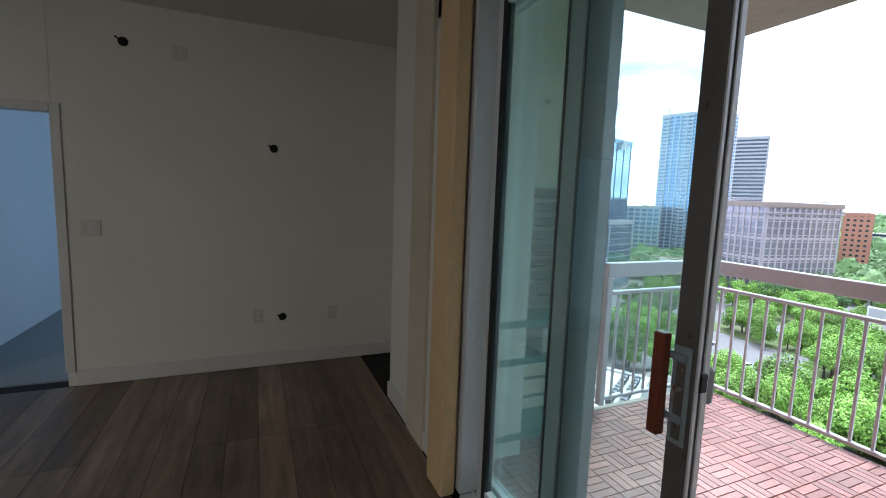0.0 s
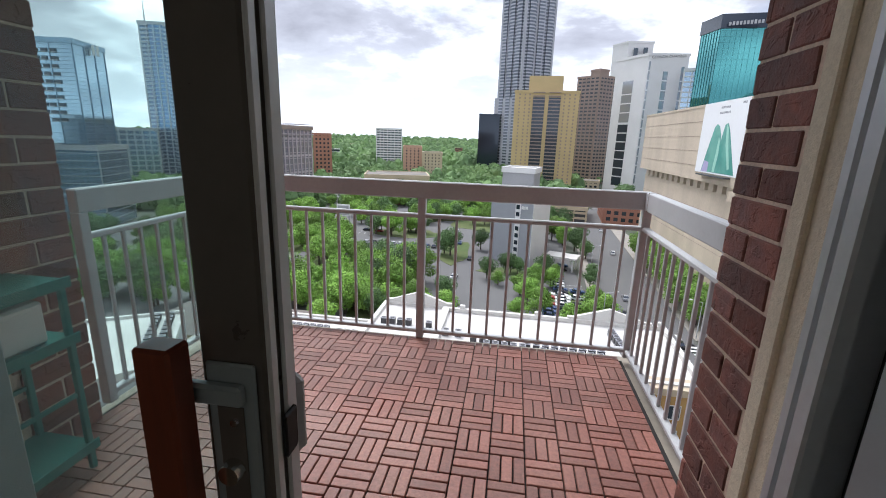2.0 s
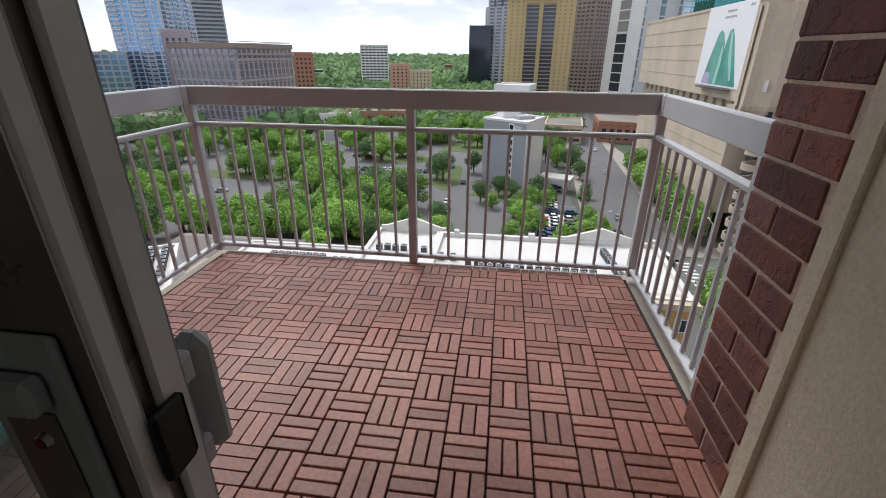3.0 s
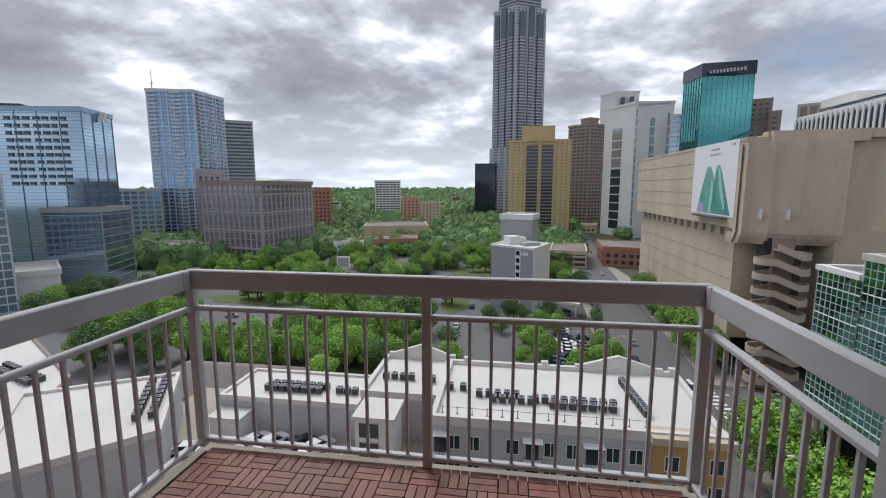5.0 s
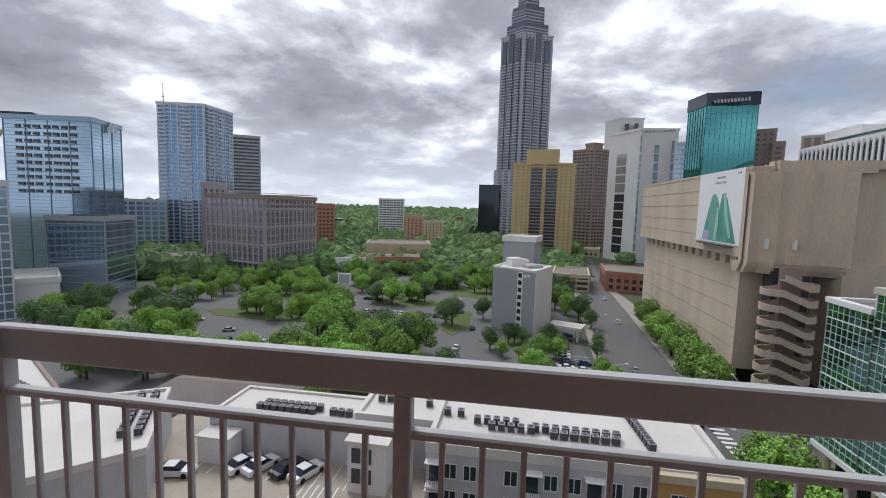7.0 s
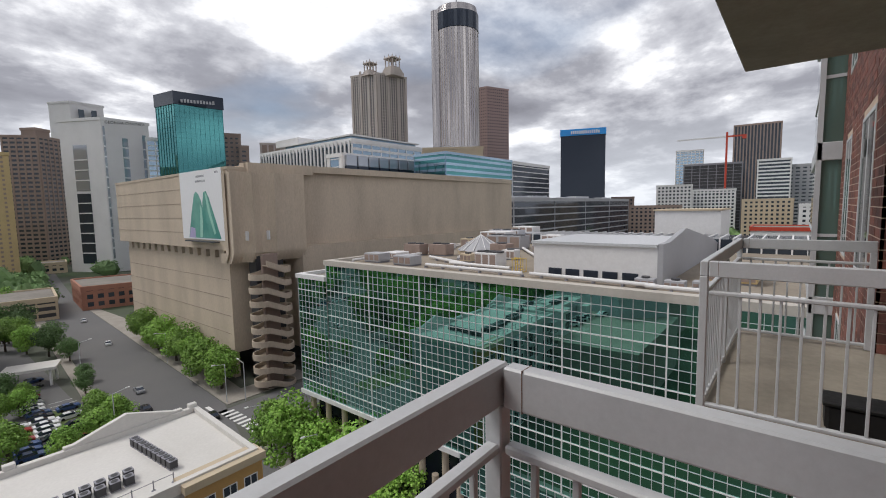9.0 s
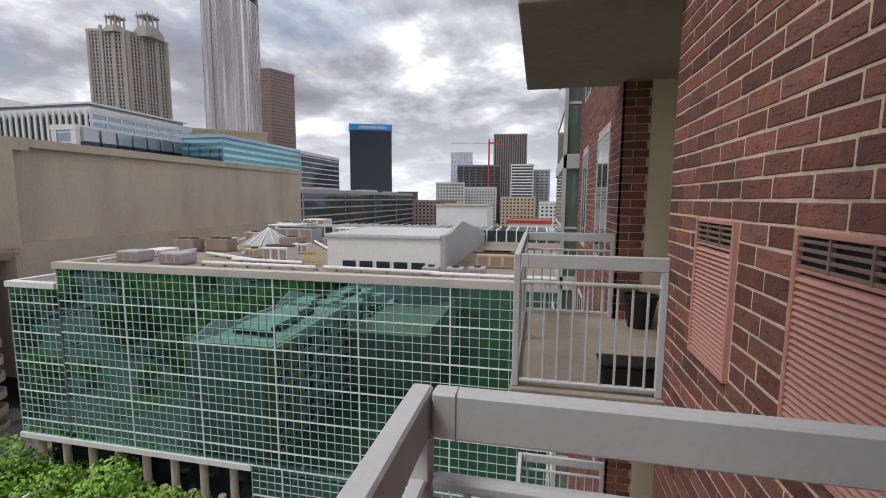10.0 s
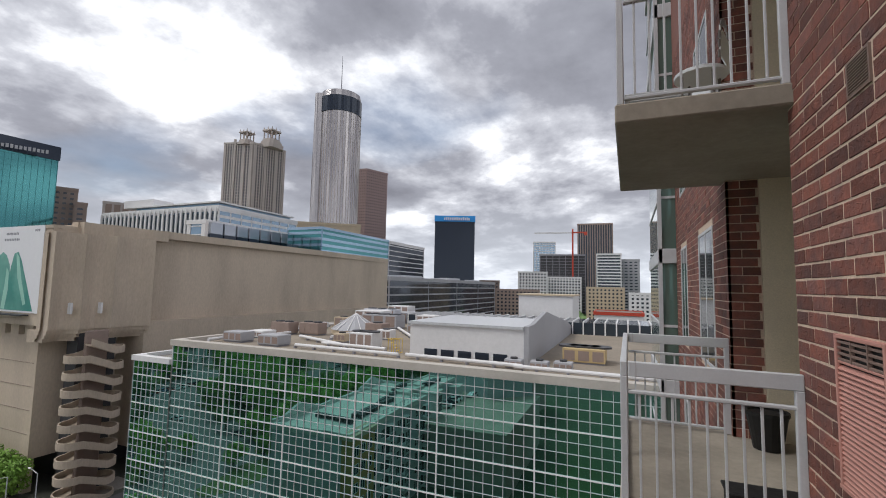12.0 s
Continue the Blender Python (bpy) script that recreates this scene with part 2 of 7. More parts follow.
def box(lo, hi, bevel=0.0):
    bm = bmesh.new()
    add_box(bm, lo, hi, bevel)
    return bm


def boxes(items, bevel=0.0):
    bm = bmesh.new()
    for lo, hi in items:
        add_box(bm, lo, hi, bevel)
    return bm


def add_prism(bm, pts, z0, z1):
    a = [bm.verts.new((x, y, z0)) for x, y in pts]
    b = [bm.verts.new((x, y, z1)) for x, y in pts]
    bm.faces.new(a[::-1])
    bm.faces.new(b)
    for i in range(len(pts)):
        j = (i + 1) % len(pts)
        bm.faces.new((a[i], a[j], b[j], b[i]))


def prism(pts, z0, z1):
    bm = bmesh.new()
    add_prism(bm, pts, z0, z1)
    return bm


def offset(pts, d):
    """The convex outline pts (anticlockwise) moved outwards by d."""
    out = []
    n = len(pts)
    for i in range(n):
        p0, p1, p2 = Vector(pts[i - 1]), Vector(pts[i]), Vector(pts[(i + 1) % n])
        d1, d2 = (p1 - p0).normalized(), (p2 - p1).normalized()
        n1, n2 = Vector((d1.y, -d1.x)), Vector((d2.y, -d2.x))
        k = (n1 + n2) / max(1 + n1.dot(n2), 0.2)
        out.append(tuple(p1 + k * d))
    return out


def ring(outer, inner, z0, z1):
    bm = bmesh.new()
    n = len(outer)
    rows = [[bm.verts.new((x, y, z)) for x, y in pts] for pts, z in ((outer, z0), (outer, z1), (inner, z1), (inner, z0))]
    for i in range(n):
        j = (i + 1) % n
        for k in range(4):
            a, b = rows[k], rows[(k + 1) % 4]
            bm.faces.new((a[i], a[j], b[j], b[i]))
    return bm


def cyl(r0, r1, z0, z1, seg=12, at=(0, 0)):
    bm = bmesh.new()
    add_cyl(bm, r0, r1, z0, z1, seg, at)
    return bm


def add_cyl(bm, r0, r1, z0, z1, seg=12, at=(0, 0)):
    a = [bm.verts.new((at[0] + r0 * math.cos(6.28318 * i / seg), at[1] + r0 * math.sin(6.28318 * i / seg), z0)) for i in range(seg)]
    b = [bm.verts.new((at[0] + r1 * math.cos(6.28318 * i / seg), at[1] + r1 * math.sin(6.28318 * i / seg), z1)) for i in range(seg)]
    bm.faces.new(a[::-1])
    bm.faces.new(b)
    for i in range(seg):
        j = (i + 1) % seg
        bm.faces.new((a[i], a[j], b[j], b[i]))


def polar(az, d):
    """A place on the plan: degrees clockwise from straight out of the balcony, and metres."""
    return (-1.0 + d * math.sin(radians(az)), -1.0 + d * math.cos(radians(az)))


GROUND = -45.0

# ---- the home building and its balconies ----
BW, BD = 2.73, 1.10        # balcony width, depth outside the facade
FAC = -1.20                # facade plane
DOOR = -2.42               # plane of the sliding door
COURSE, BRICK_L = 0.100, 0.289
FLOOR_H = 3.06


def rail_beam(name, lo, hi, parent):
    return part(name, box(lo, hi, 0.006), M["rail"], parent)


def balcony_rail(at, w, d, group, label):
    """Painted metal guard on three sides: a deep top beam, a second rail, balusters and a bottom rail."""
    g = thing("balcony_railing", at, label, "railing", group)
    t = 0.05
    for nm, lo, hi in (("top_beam", (-w - 0.02, -0.025, 0.962), (0.02, 0.025, 1.07)), ("top_beam", (-w - 0.025, -d, 0.962), (-w + 0.025, -0.03, 1.07)), ("top_beam", (-0.025, -d, 0.962), (0.025, -0.03, 1.07))):
        rail_beam(nm, lo, hi, g)
    for nm, lo, hi in (("mid_rail", (-w + 0.02, -0.02, 0.835), (-0.02, 0.02, 0.862)), ("mid_rail", (-w - 0.02, -d, 0.835), (-w + 0.02, -0.03, 0.862)), ("mid_rail", (-0.02, -d, 0.835), (0.02, -0.03, 0.862)),
                       ("bottom_rail", (-w + 0.02, -0.02, 0.035), (-0.02, 0.02, 0.062)), ("bottom_rail", (-w - 0.02, -d, 0.035), (-w + 0.02, -0.03, 0.062)), ("bottom_rail", (-0.02, -d, 0.035), (0.02, -0.03, 0.062))):
        rail_beam(nm, lo, hi, g)
    for sx in (-w, 0):
        part("beam_joint", box((sx - 0.0258, -0.086, 0.9612), (sx + 0.0258, -0.0835, 1.0708)), M["louver_dark"], g)
    post = mesh_of("post", box((-0.025, -0.025, 0), (0.025, 0.025, 0.962), 0.004), M["rail"])
    for p in ((-w, 0), (0, 0), (-w / 2, 0), (-w, -d + 0.025), (0, -d + 0.025)):
        part("post", post, None, g, at=(p[0], p[1], 0))
    bal = mesh_of("baluster", box((-0.0085, -0.0085, 0.06), (0.0085, 0.0085, 0.837), 0.002), M["rail"])
    n = 12
    for half in (0, 1):
        for i in range(1, n):
            part("baluster", bal, None, g, at=(-w + half * w / 2 + i * w / 2 / n, 0, 0))
    ns = round(d / 0.113)
    for sx in (-w, 0):
        for i in range(1, ns):
            part("baluster", bal, None, g, at=(sx, -d + 0.02 + i * (d - 0.02) / ns, 0))
    return g


balcony_rail((0, 0, 0), BW, BD, "balcony railings", "grey-beige painted metal balcony railing above a wooden tile deck")

# slabs
def slab(x0, x1, y0, z, label="weathered concrete balcony slab with a thin edge", y1=0.10, t=0.20):
    return tagged(part("balcony_slab", box((x0, y0, z - t), (x1, y1, z), 0.012), M["concrete"]), label, "slab", "", "structure")


slab(-BW - 0.07, 0.07, DOOR + 0.012, -0.045)
slab(-BW - 0.07, 0.07, DOOR + 0.11, -0.045 + FLOOR_H, "grey concrete slab of the balcony above")


def wall_piece(name, lo, hi, m, label="", kind="structure"):
    return tagged(part(name, box(lo, hi), M[m]), label, "wall", "", kind)


ZB, ZT = GROUND, 16.0
RX0, RX1 = -2.645, -0.094      # side walls of our recess
NX0, NX1 = 2.56, 4.93          # the neighbour's railing
QX0, QX1 = 2.64, 4.85          # and its recess
# backing of the outer wall, split round the two recesses
for nm, x0, x1 in (("wall_facade_west", -40.0, RX0 - 0.006), ("wall_facade_middle", RX1 + 0.006, QX0 - 0.006), ("wall_facade_east", QX1 + 0.006, 10.6)):
    wall_piece(nm, (max(x0, RX0 - 2.45), -1.53, -9.0), (x1, FAC - 0.0035, 7.0), "mortar", "mortar bed of a red brick facade")
    for za, zb in ((ZB, -9.002), (7.002, ZT)):
        wall_piece(nm + "_beyond", (max(x0, RX0 - 2.45), -1.53, za), (x1, FAC - 0.002, zb), "brick_plain", "red brick facade further up and down the building")
wall_piece("wall_facade_far_west", (-40.0, -1.53, ZB), (RX0 - 2.452, FAC - 0.002, ZT), "brick_plain", "red brick facade of the apartment building")
for nm, x0, x1 in (("wall_recess_west", RX0 - 0.3, RX0 - 0.004), ("wall_recess_east", RX1 + 0.004, RX1 + 0.3), ("wall_neighbour_west", QX0 - 0.3, QX0), ("wall_neighbour_east", QX1, QX1 + 0.3)):
    wall_piece(nm, (x0, DOOR - 0.1, ZB), (x1, -1.532, ZT), "stucco", "beige stucco side wall of a balcony recess")
wall_piece("wall_neighbour_back", (QX0, DOOR - 0.1, ZB), (QX1, DOOR, ZT), "stucco", "beige stucco back wall of the neighbouring recess")
wall_piece("wall_above_door", (RX0, DOOR - 0.08, 2.45), (RX1, DOOR + 0.10, 2.82), "stucco", "beige stucco strip above the sliding door")
wall_piece("wall_beside_door", (-0.395, DOOR - 0.07, -0.05), (RX1, DOOR + 0.10, 2.45), "stucco", "beige stucco strip beside the sliding door")
wall_piece("wall_beside_door_west", (RX0, DOOR - 0.07, -0.05), (-2.385, DOOR + 0.01, 2.45), "stucco", "beige stucco strip beside the sliding door")
for k in (-1, 1):
    z = k * FLOOR_H
    wall_piece("wall_recess_back", (RX0, DOOR - 0.1, z + (0.06 if k > 0 else 0)), (RX1, DOOR, z + FLOOR_H - 0.31), "stucco", "beige stucco back wall of another recess")
# caulked corner strip of the stucco next to the brick
for sx, nm in ((RX0, 1), (RX1, -1)):
    tagged(part("trim_stucco", box((sx - 0.012, -1.60, -0.04), (sx + 0.012, -1.536, 2.84), 0.005), M["stucco"]), "rough beige stucco edge strip", "trim", "", "structure")

# neighbouring balconies
for k in (-1, 0, 1):
    balcony_rail((NX1, -0.10, k * FLOOR_H), NX1 - NX0, BD, "balcony railings", "pale painted metal railing of a neighbouring balcony")
for k in (-1, 0, 1, 2):
    slab(NX0 - 0.05, NX1 + 0.18, DOOR, k * FLOOR_H - 0.005, y1=-0.06, t=0.155)


# louvred wall panels
def louvre(x0, x1, z0, z1, grille=0.13, label="dusty pink louvred wall panel with a dark top grille"):
    g = thing("louvre_panel", (x0, FAC, z0), label, "vent", "louvred vents")
    w, h = x1 - x0, z1 - z0
    for nm, lo, hi in (("frame_side", (0, -0.03, 0), (0.022, 0.024, h)), ("frame_side", (w - 0.022, -0.03, 0), (w, 0.024, h)), ("frame_head", (0.022, -0.03, h - 0.022), (w - 0.022, 0.024, h)), ("mid_rail", (0.0225, -0.03, h - grille - 0.024), (w - 0.0225, 0.018, h - grille - 0.010)), ("sill", (-0.005, -0.03, -0.025), (w + 0.005, 0.026, -0.001))):
        part(nm, box(lo, hi, 0.003), M["louver"], g)
    # black sheet that paints in the shade between the slats
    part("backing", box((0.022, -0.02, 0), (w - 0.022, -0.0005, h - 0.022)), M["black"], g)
    bm = bmesh.new()
    v = [bm.verts.new(p) for p in ((0.022, 0.001, 0.009), (w - 0.022, 0.001, 0.009), (w - 0.022, 0.019, -0.011), (0.022, 0.019, -0.011), (0.022, 0.001, 0.013), (w - 0.022, 0.001, 0.013), (w - 0.022, 0.019, -0.007), (0.022, 0.019, -0.007))]
    for q in ((0, 1, 2, 3), (7, 6, 5, 4), (3, 2, 6, 7), (0, 4, 5, 1)):
        bm.faces.new([v[i] for i in q])
    blade = mesh_of("slat", bm, M["louver"])
    n = int((h - grille - 0.03) / 0.026)
    for i in range(n):
        part("slat", blade, None, g, at=(0, 0, 0.015 + i * 0.026))
    if grille:
        bar = mesh_of("grille_bar", box((0.022, 0.002, -0.007), (w - 0.022, 0.017, 0.007), 0.002), M["louver_dark"])
        for i in range(4):
            part("grille_bar", bar, None, g, at=(0, 0, h - 0.04 - i * grille / 4.2))
        upr = mesh_of("grille_upright", box((-0.006, 0.0002, h - grille - 0.01), (0.006, 0.0195, h - 0.022)), M["louver_dark"])
        for u in (0.33, 0.66):
            part("grille_upright", upr, None, g, at=(w * u, 0, 0))
    return g


for k in (-1, 0):
    louvre(1.46, 1.99, 0.60 + k * FLOOR_H, 1.39 + k * FLOOR_H)
    louvre(0.34, 0.94, 0.60 + k * FLOOR_H, 1.39 + k * FLOOR_H)
g = thing("wall_vent", (1.48, FAC, 2.597), "small dark metal wall vent with slats", "vent", "louvred vents")
for lo, hi in (((0, -0.02, 0), (0.014, 0.008, 0.19)), ((0.226, -0.02, 0), (0.24, 0.008, 0.19)), ((0.014, -0.02, 0.178), (0.226, 0.008, 0.19)), ((0.014, -0.02, 0), (0.226, 0.008, 0.012))):
    part("frame", box(lo, hi), M["louver_dark"], g)
# the vent's inner shade, as a black sheet behind its slats
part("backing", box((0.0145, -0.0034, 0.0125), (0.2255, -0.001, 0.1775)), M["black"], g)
bar = mesh_of("slat", box((0.0145, 0.0, 0), (0.2255, 0.0075, 0.006)), M["louver_dark"])
for i in range(11):
    part("slat", bar, None, g, at=(0, 0, 0.014 + i * 0.0152))

# window and glazed bay further along the facade
def wall_window(x, z, w, h, group):
    g = thing("facade_window", (x, FAC, z), "narrow window with a pale frame in brick", "window", group)
    part("pane", box((0.0505, -0.0034, 0.0505), (w - 0.0505, -0.0005, h - 0.0505)), M["g_dark2"], g)
    for nm, lo, hi in (("frame_side", (0, -0.06, 0), (0.05, 0.008, h)), ("frame_side", (w - 0.05, -0.06, 0), (w, 0.008, h)), ("frame_head", (0.05, -0.06, h - 0.05), (w - 0.05, 0.008, h)), ("frame_sill", (0.05, -0.06, 0), (w - 0.05, 0.008, 0.05)), ("mullion", (w / 2 - 0.02, -0.06, 0.05), (w / 2 + 0.02, 0.004, h - 0.05))):
        part(nm, box(lo, hi, 0.003), M["rail"], g)


M["g_dark2"] = glass_mat("window_glass", (0.05, 0.06, 0.055), 0.04, 0.3)
for k in (-1, 0, 1):
    wall_window(5.75, 0.55 + k * FLOOR_H, 1.3, 1.95, "facade windows")
    wall_window(8.6, 0.55 + k * FLOOR_H, 1.0, 1.95, "facade windows")
bay = thing("glazed_bay", (10.6, 0, 0), "projecting glazed bay with white frames and green glass", "bay window")
part("glass", box((0.02, -1.6, -12), (5.0, -0.86, 15.0)), glass_mat("bay_glass", (0.16, 0.25, 0.22), 0.06, 0.5), bay)
for k in range(-4, 5):
    part("floor_band", box((-0.03, -1.6, k * FLOOR_H + 2.25), (5.0, -0.82, k * FLOOR_H + 2.60), 0.01), M["f_frame"] if "f_frame" in M else M["rail"], bay)
    part("transom", box((0.0, -1.6, k * FLOOR_H + 0.75), (5.0, -0.84, k * FLOOR_H + 0.81)), M["rail"], bay)
for i, y in enumerate((-0.84,)):
    part("corner_post", box((-0.03, y - 0.06, -12), (0.06, y + 0.03, 15)), M["rail"], bay)

# things on the neighbour's balcony
pot = thing("flower_pot", (4.55, -1.45, 0), "black plastic flower pot on the balcony floor", "pot")
bm = bmesh.new()
add_cyl(bm, 0.13, 0.19, 0, 0.36, 20)
part("body", bm, M["black"], pot)
part("rim", ring([(0.2 * math.cos(a), 0.2 * math.sin(a)) for a in np.linspace(0, 6.283, 21)[:-1]], [(0.17 * math.cos(a), 0.17 * math.sin(a)) for a in np.linspace(0, 6.283, 21)[:-1]], 0.345, 0.385), M["black"], pot)
tub = thing("planter_box", (2.80, -1.02, 0), "long black plastic planter box behind the railing", "planter")
bm = bmesh.new()
add_box(bm, (-0.11, -0.24, 0), (0.11, 0.24, 0.17), 0.02)
part("body", bm, M["black"], tub)
part("rim", boxes([((-0.125, -0.255, 0.165), (0.125, 0.255, 0.19))], 0.006), M["black"], tub)

# garden chairs on the balcony above the neighbour's
def garden_chair(x, y, rz):
    g = thing("garden_chair", (x, y, FLOOR_H - 0.01), "metal garden chair with a rounded pale back", "chair", "garden chairs", rz=rz)
    part("seat", cyl(0.21, 0.21, 0.42, 0.45, 20), M["alu"], g)
    leg = mesh_of("leg", cyl(0.012, 0.012, 0, 0.42, 8), M["bronze"])
    for a in (45, 135, 225, 315):
        part("leg", leg, None, g, at=(0.17 * math.cos(radians(a)), 0.17 * math.sin(radians(a)), 0))
    bm = bmesh.new()
    for i in range(13):
        a = math.pi * i / 12
        add_cyl(bm, 0.011, 0.011, 0, 0.06, 6, (0.24 * math.cos(a), 0.0))
        bmesh.ops.translate(bm, verts=bm.verts[-12:], vec=(0, 0.19, 0.45 + 0.36 * math.sin(a)))
    part("back_hoop", bm, M["bronze"], g)
    part("back_panel", prism([(-0.2, 0.185), (0.2, 0.185), (0.2, 0.195), (-0.2, 0.195)], 0.48, 0.74), M["alu"], g)
    return g


garden_chair(3.2, -0.75, 160)
garden_chair(4.1, -0.7, 200)

# ---- the ground and the city ----
M["f_grey"] = mat("facade_grey", (0.40, 0.40, 0.42), 0.7, 0, 0.06, 2, 0.2, 0.1)
M["f_white"] = mat("facade_white", (0.74, 0.73, 0.73), 0.7, 0, 0.05, 2, 0.15, 0.1)
M["f_beige"] = mat("facade_tan", (0.56, 0.42, 0.215), 0.8, 0, 0.06, 1, 0.2, 0.1)
M["f_sand"] = mat("facade_sand", (0.56, 0.46, 0.33), 0.85, 0, 0.06, 1, 0.2, 0.1)
M["f_brown"] = mat("facade_brown", (0.31, 0.235, 0.20), 0.8, 0, 0.08, 1, 0.2, 0.1)
M["f_purple"] = mat("facade_mauve", (0.43, 0.37, 0.405), 0.75, 0, 0.08, 1, 0.2, 0.1)
M["f_brick"] = mat("facade_brick", (0.42, 0.20, 0.14), 0.85, 0, 0.1, 1, 0.3, 0.1)
M["f_stone"] = mat("facade_stone", (0.50, 0.445, 0.41), 0.8, 0, 0.06, 1, 0.2, 0.1)
M["f_granite"] = mat("facade_granite", (0.27, 0.27, 0.30), 0.6, 0, 0.06, 1, 0.15, 0.1)
M["f_conc"] = mat("facade_concrete", (0.57, 0.475, 0.375), 0.9, 0, 0.10, 3, 0.45, 0.12, stretch=(1, 1, 0.35))
M["f_pale"] = mat("facade_pale", (0.60, 0.61, 0.66), 0.7, 0, 0.06, 2, 0.2, 0.1)
M["f_rose"] = mat("facade_rose_granite", (0.36, 0.25, 0.235), 0.7, 0, 0.06, 1, 0.2, 0.1)
M["f_towergrey"] = mat("facade_tower_granite", (0.43, 0.435, 0.48), 0.6, 0, 0.06, 1, 0.15, 0.1)
M["g_mauve"] = glass_mat("glass_mauve", (0.30, 0.29, 0.36), 0.15, 0.55)
M["g_strip"] = glass_mat("glass_strip", (0.42, 0.45, 0.50), 0.15, 0.6)
M["g_tower"] = glass_mat("glass_tower", (0.14, 0.16, 0.20), 0.12, 0.5)
M["roof_gravel"] = mat("roof_gravel", (0.30, 0.255, 0.20), 0.95, 0, 0.15, 2, 0.7, 0.12, tint=(0.19, 0.16, 0.13))
M["f_salmon"] = mat("facade_salmon", (0.56, 0.34, 0.25), 0.85, 0, 0.08, 1, 0.2, 0.1)
# dark parts, and the painted shade of open decks and undercrofts
M["f_dark"] = mat("dark_facade_and_shade", (0.05, 0.05, 0.055), 0.5, 0, 0.1, 1)
M["roof"] = mat("roof_grey", (0.25, 0.23, 0.205), 0.9, 0, 0.15, 1, 0.6, 0.1, tint=(0.15, 0.135, 0.115))
M["roof_white"] = mat("roof_membrane", (0.66, 0.64, 0.61), 0.8, 0, 0.05, 3, 0.35, 0.15, tint=(0.5, 0.48, 0.44))
M["roof_brown"] = mat("roof_brown", (0.22, 0.19, 0.175), 0.9, 0, 0.1, 2, 0.3, 0.2)
M["asphalt"] = mat("asphalt", (0.14, 0.138, 0.14), 0.9, 0, 0.12, 3, 0.5, 0.06, tint=(0.17, 0.165, 0.16))
M["pave"] = mat("pavement", (0.36, 0.33, 0.29), 0.9, 0, 0.1, 2, 0.4, 0.2)
M["line"] = mat("road_paint", (0.75, 0.75, 0.73), 0.8, 0, 0.1, 4)
M["lawn"] = mat("lawn", (0.085, 0.125, 0.035), 0.95, 0, 0.3, 1.5, 0.6, 0.1, tint=(0.15, 0.15, 0.06))
M["leaf"] = mat("leaves", (0.19, 0.35, 0.055), 0.7, 0, 0.15, 2, 0.5, 0.25, vary=0.35, island=0.3, tint=(0.27, 0.43, 0.07))
M["leaf_dark"] = mat("leaves_dark", (0.105, 0.195, 0.06), 0.7, 0, 0.15, 2, 0.5, 0.25, vary=0.3, island=0.3)
M["bark"] = mat("bark", (0.09, 0.07, 0.055), 0.95, 0, 0.2, 6)
M["g_blue"] = glass_mat("glass_blue", (0.16, 0.30, 0.50), 0.12, 0.7)
M["g_sky"] = glass_mat("glass_sky", (0.38, 0.50, 0.61), 0.08, 0.85, vary=0.2)
M["g_band"] = glass_mat("glass_band", (0.24, 0.34, 0.44), 0.2, 0.6)
M["g_green"] = glass_mat("glass_green", (0.085, 0.28, 0.29), 0.06, 0.8)
M["g_dark"] = glass_mat("glass_dark", (0.05, 0.065, 0.085), 0.12, 0.4)
M["g_black"] = glass_mat("glass_black", (0.03, 0.04, 0.06), 0.08, 0.35)
M["g_steel"] = glass_mat("glass_steel", (0.46, 0.435, 0.43), 0.16, 0.95)
M["g_curtain"] = glass_mat("glass_curtain", (0.19, 0.43, 0.385), 0.005, 0.97)
M["sign_blue"] = mat("sign_blue", (0.03, 0.30, 0.75), 0.5)
M["red"] = mat("red_steel", (0.5, 0.06, 0.03), 0.5)

tagged(part("ground", box((-4800, -900, GROUND - 1.0), (4800, 4800, GROUND)), mat("ground_mix", (0.115, 0.115, 0.10), 0.95, 0, 0.25, 0.05, 1.0, 0.012, tint=(0.045, 0.085, 0.025))), "ground of streets, lots and woods to the horizon", "ground", "", "structure")


def ground_sheet(name, pts, z, m, label, category):
    return tagged(part(name, prism(ccw(pts), GROUND - 0.3, GROUND + z), M[m]), label, category, "", "structure")


def ccw(pts):
    a = sum(pts[i - 1][0] * pts[i][1] - pts[i][0] * pts[i - 1][1] for i in range(len(pts)))
    return list(pts) if a > 0 else list(pts)[::-1]


def rect(x0, y0, x1, y1):
    return [(x0, y0), (x1, y0), (x1, y1), (x0, y1)]


ground_sheet("road_lots", rect(-190, 66, 24, 300), 0.02, "asphalt", "asphalt of streets and parking lots", "road")
ground_sheet("road_street", [(26, -80), (39.2, -80), (39.2, 82), (46, 106), (58, 300), (85, 520), (72, 520), (42, 300), (26, 110)], 0.03, "asphalt", "asphalt street between office blocks", "road")
ground_sheet("road_cross", rect(43, 85, 260, 103), 0.03, "asphalt", "asphalt side street with crossings", "road")
ground_sheet("pavement_east", [(39.4, -80), (46, -80), (46, 71), (60, 71), (60, 84), (39.4, 81)], 0.17, "pave", "concrete pavement beside the street", "pavement")
ground_sheet("pavement_mart", [(46.2, 105), (70, 105), (70, 112), (53, 112), (62, 200), (58.3, 300), (58, 300)], 0.17, "pave", "concrete pavement along the exhibition hall", "pavement")
ground_sheet("pavement_west", [(23.6, -80), (25.9, -80), (25.9, 110), (41.5, 300), (38, 300), (23.6, 112)], 0.17, "pave", "concrete pavement beside the street", "pavement")
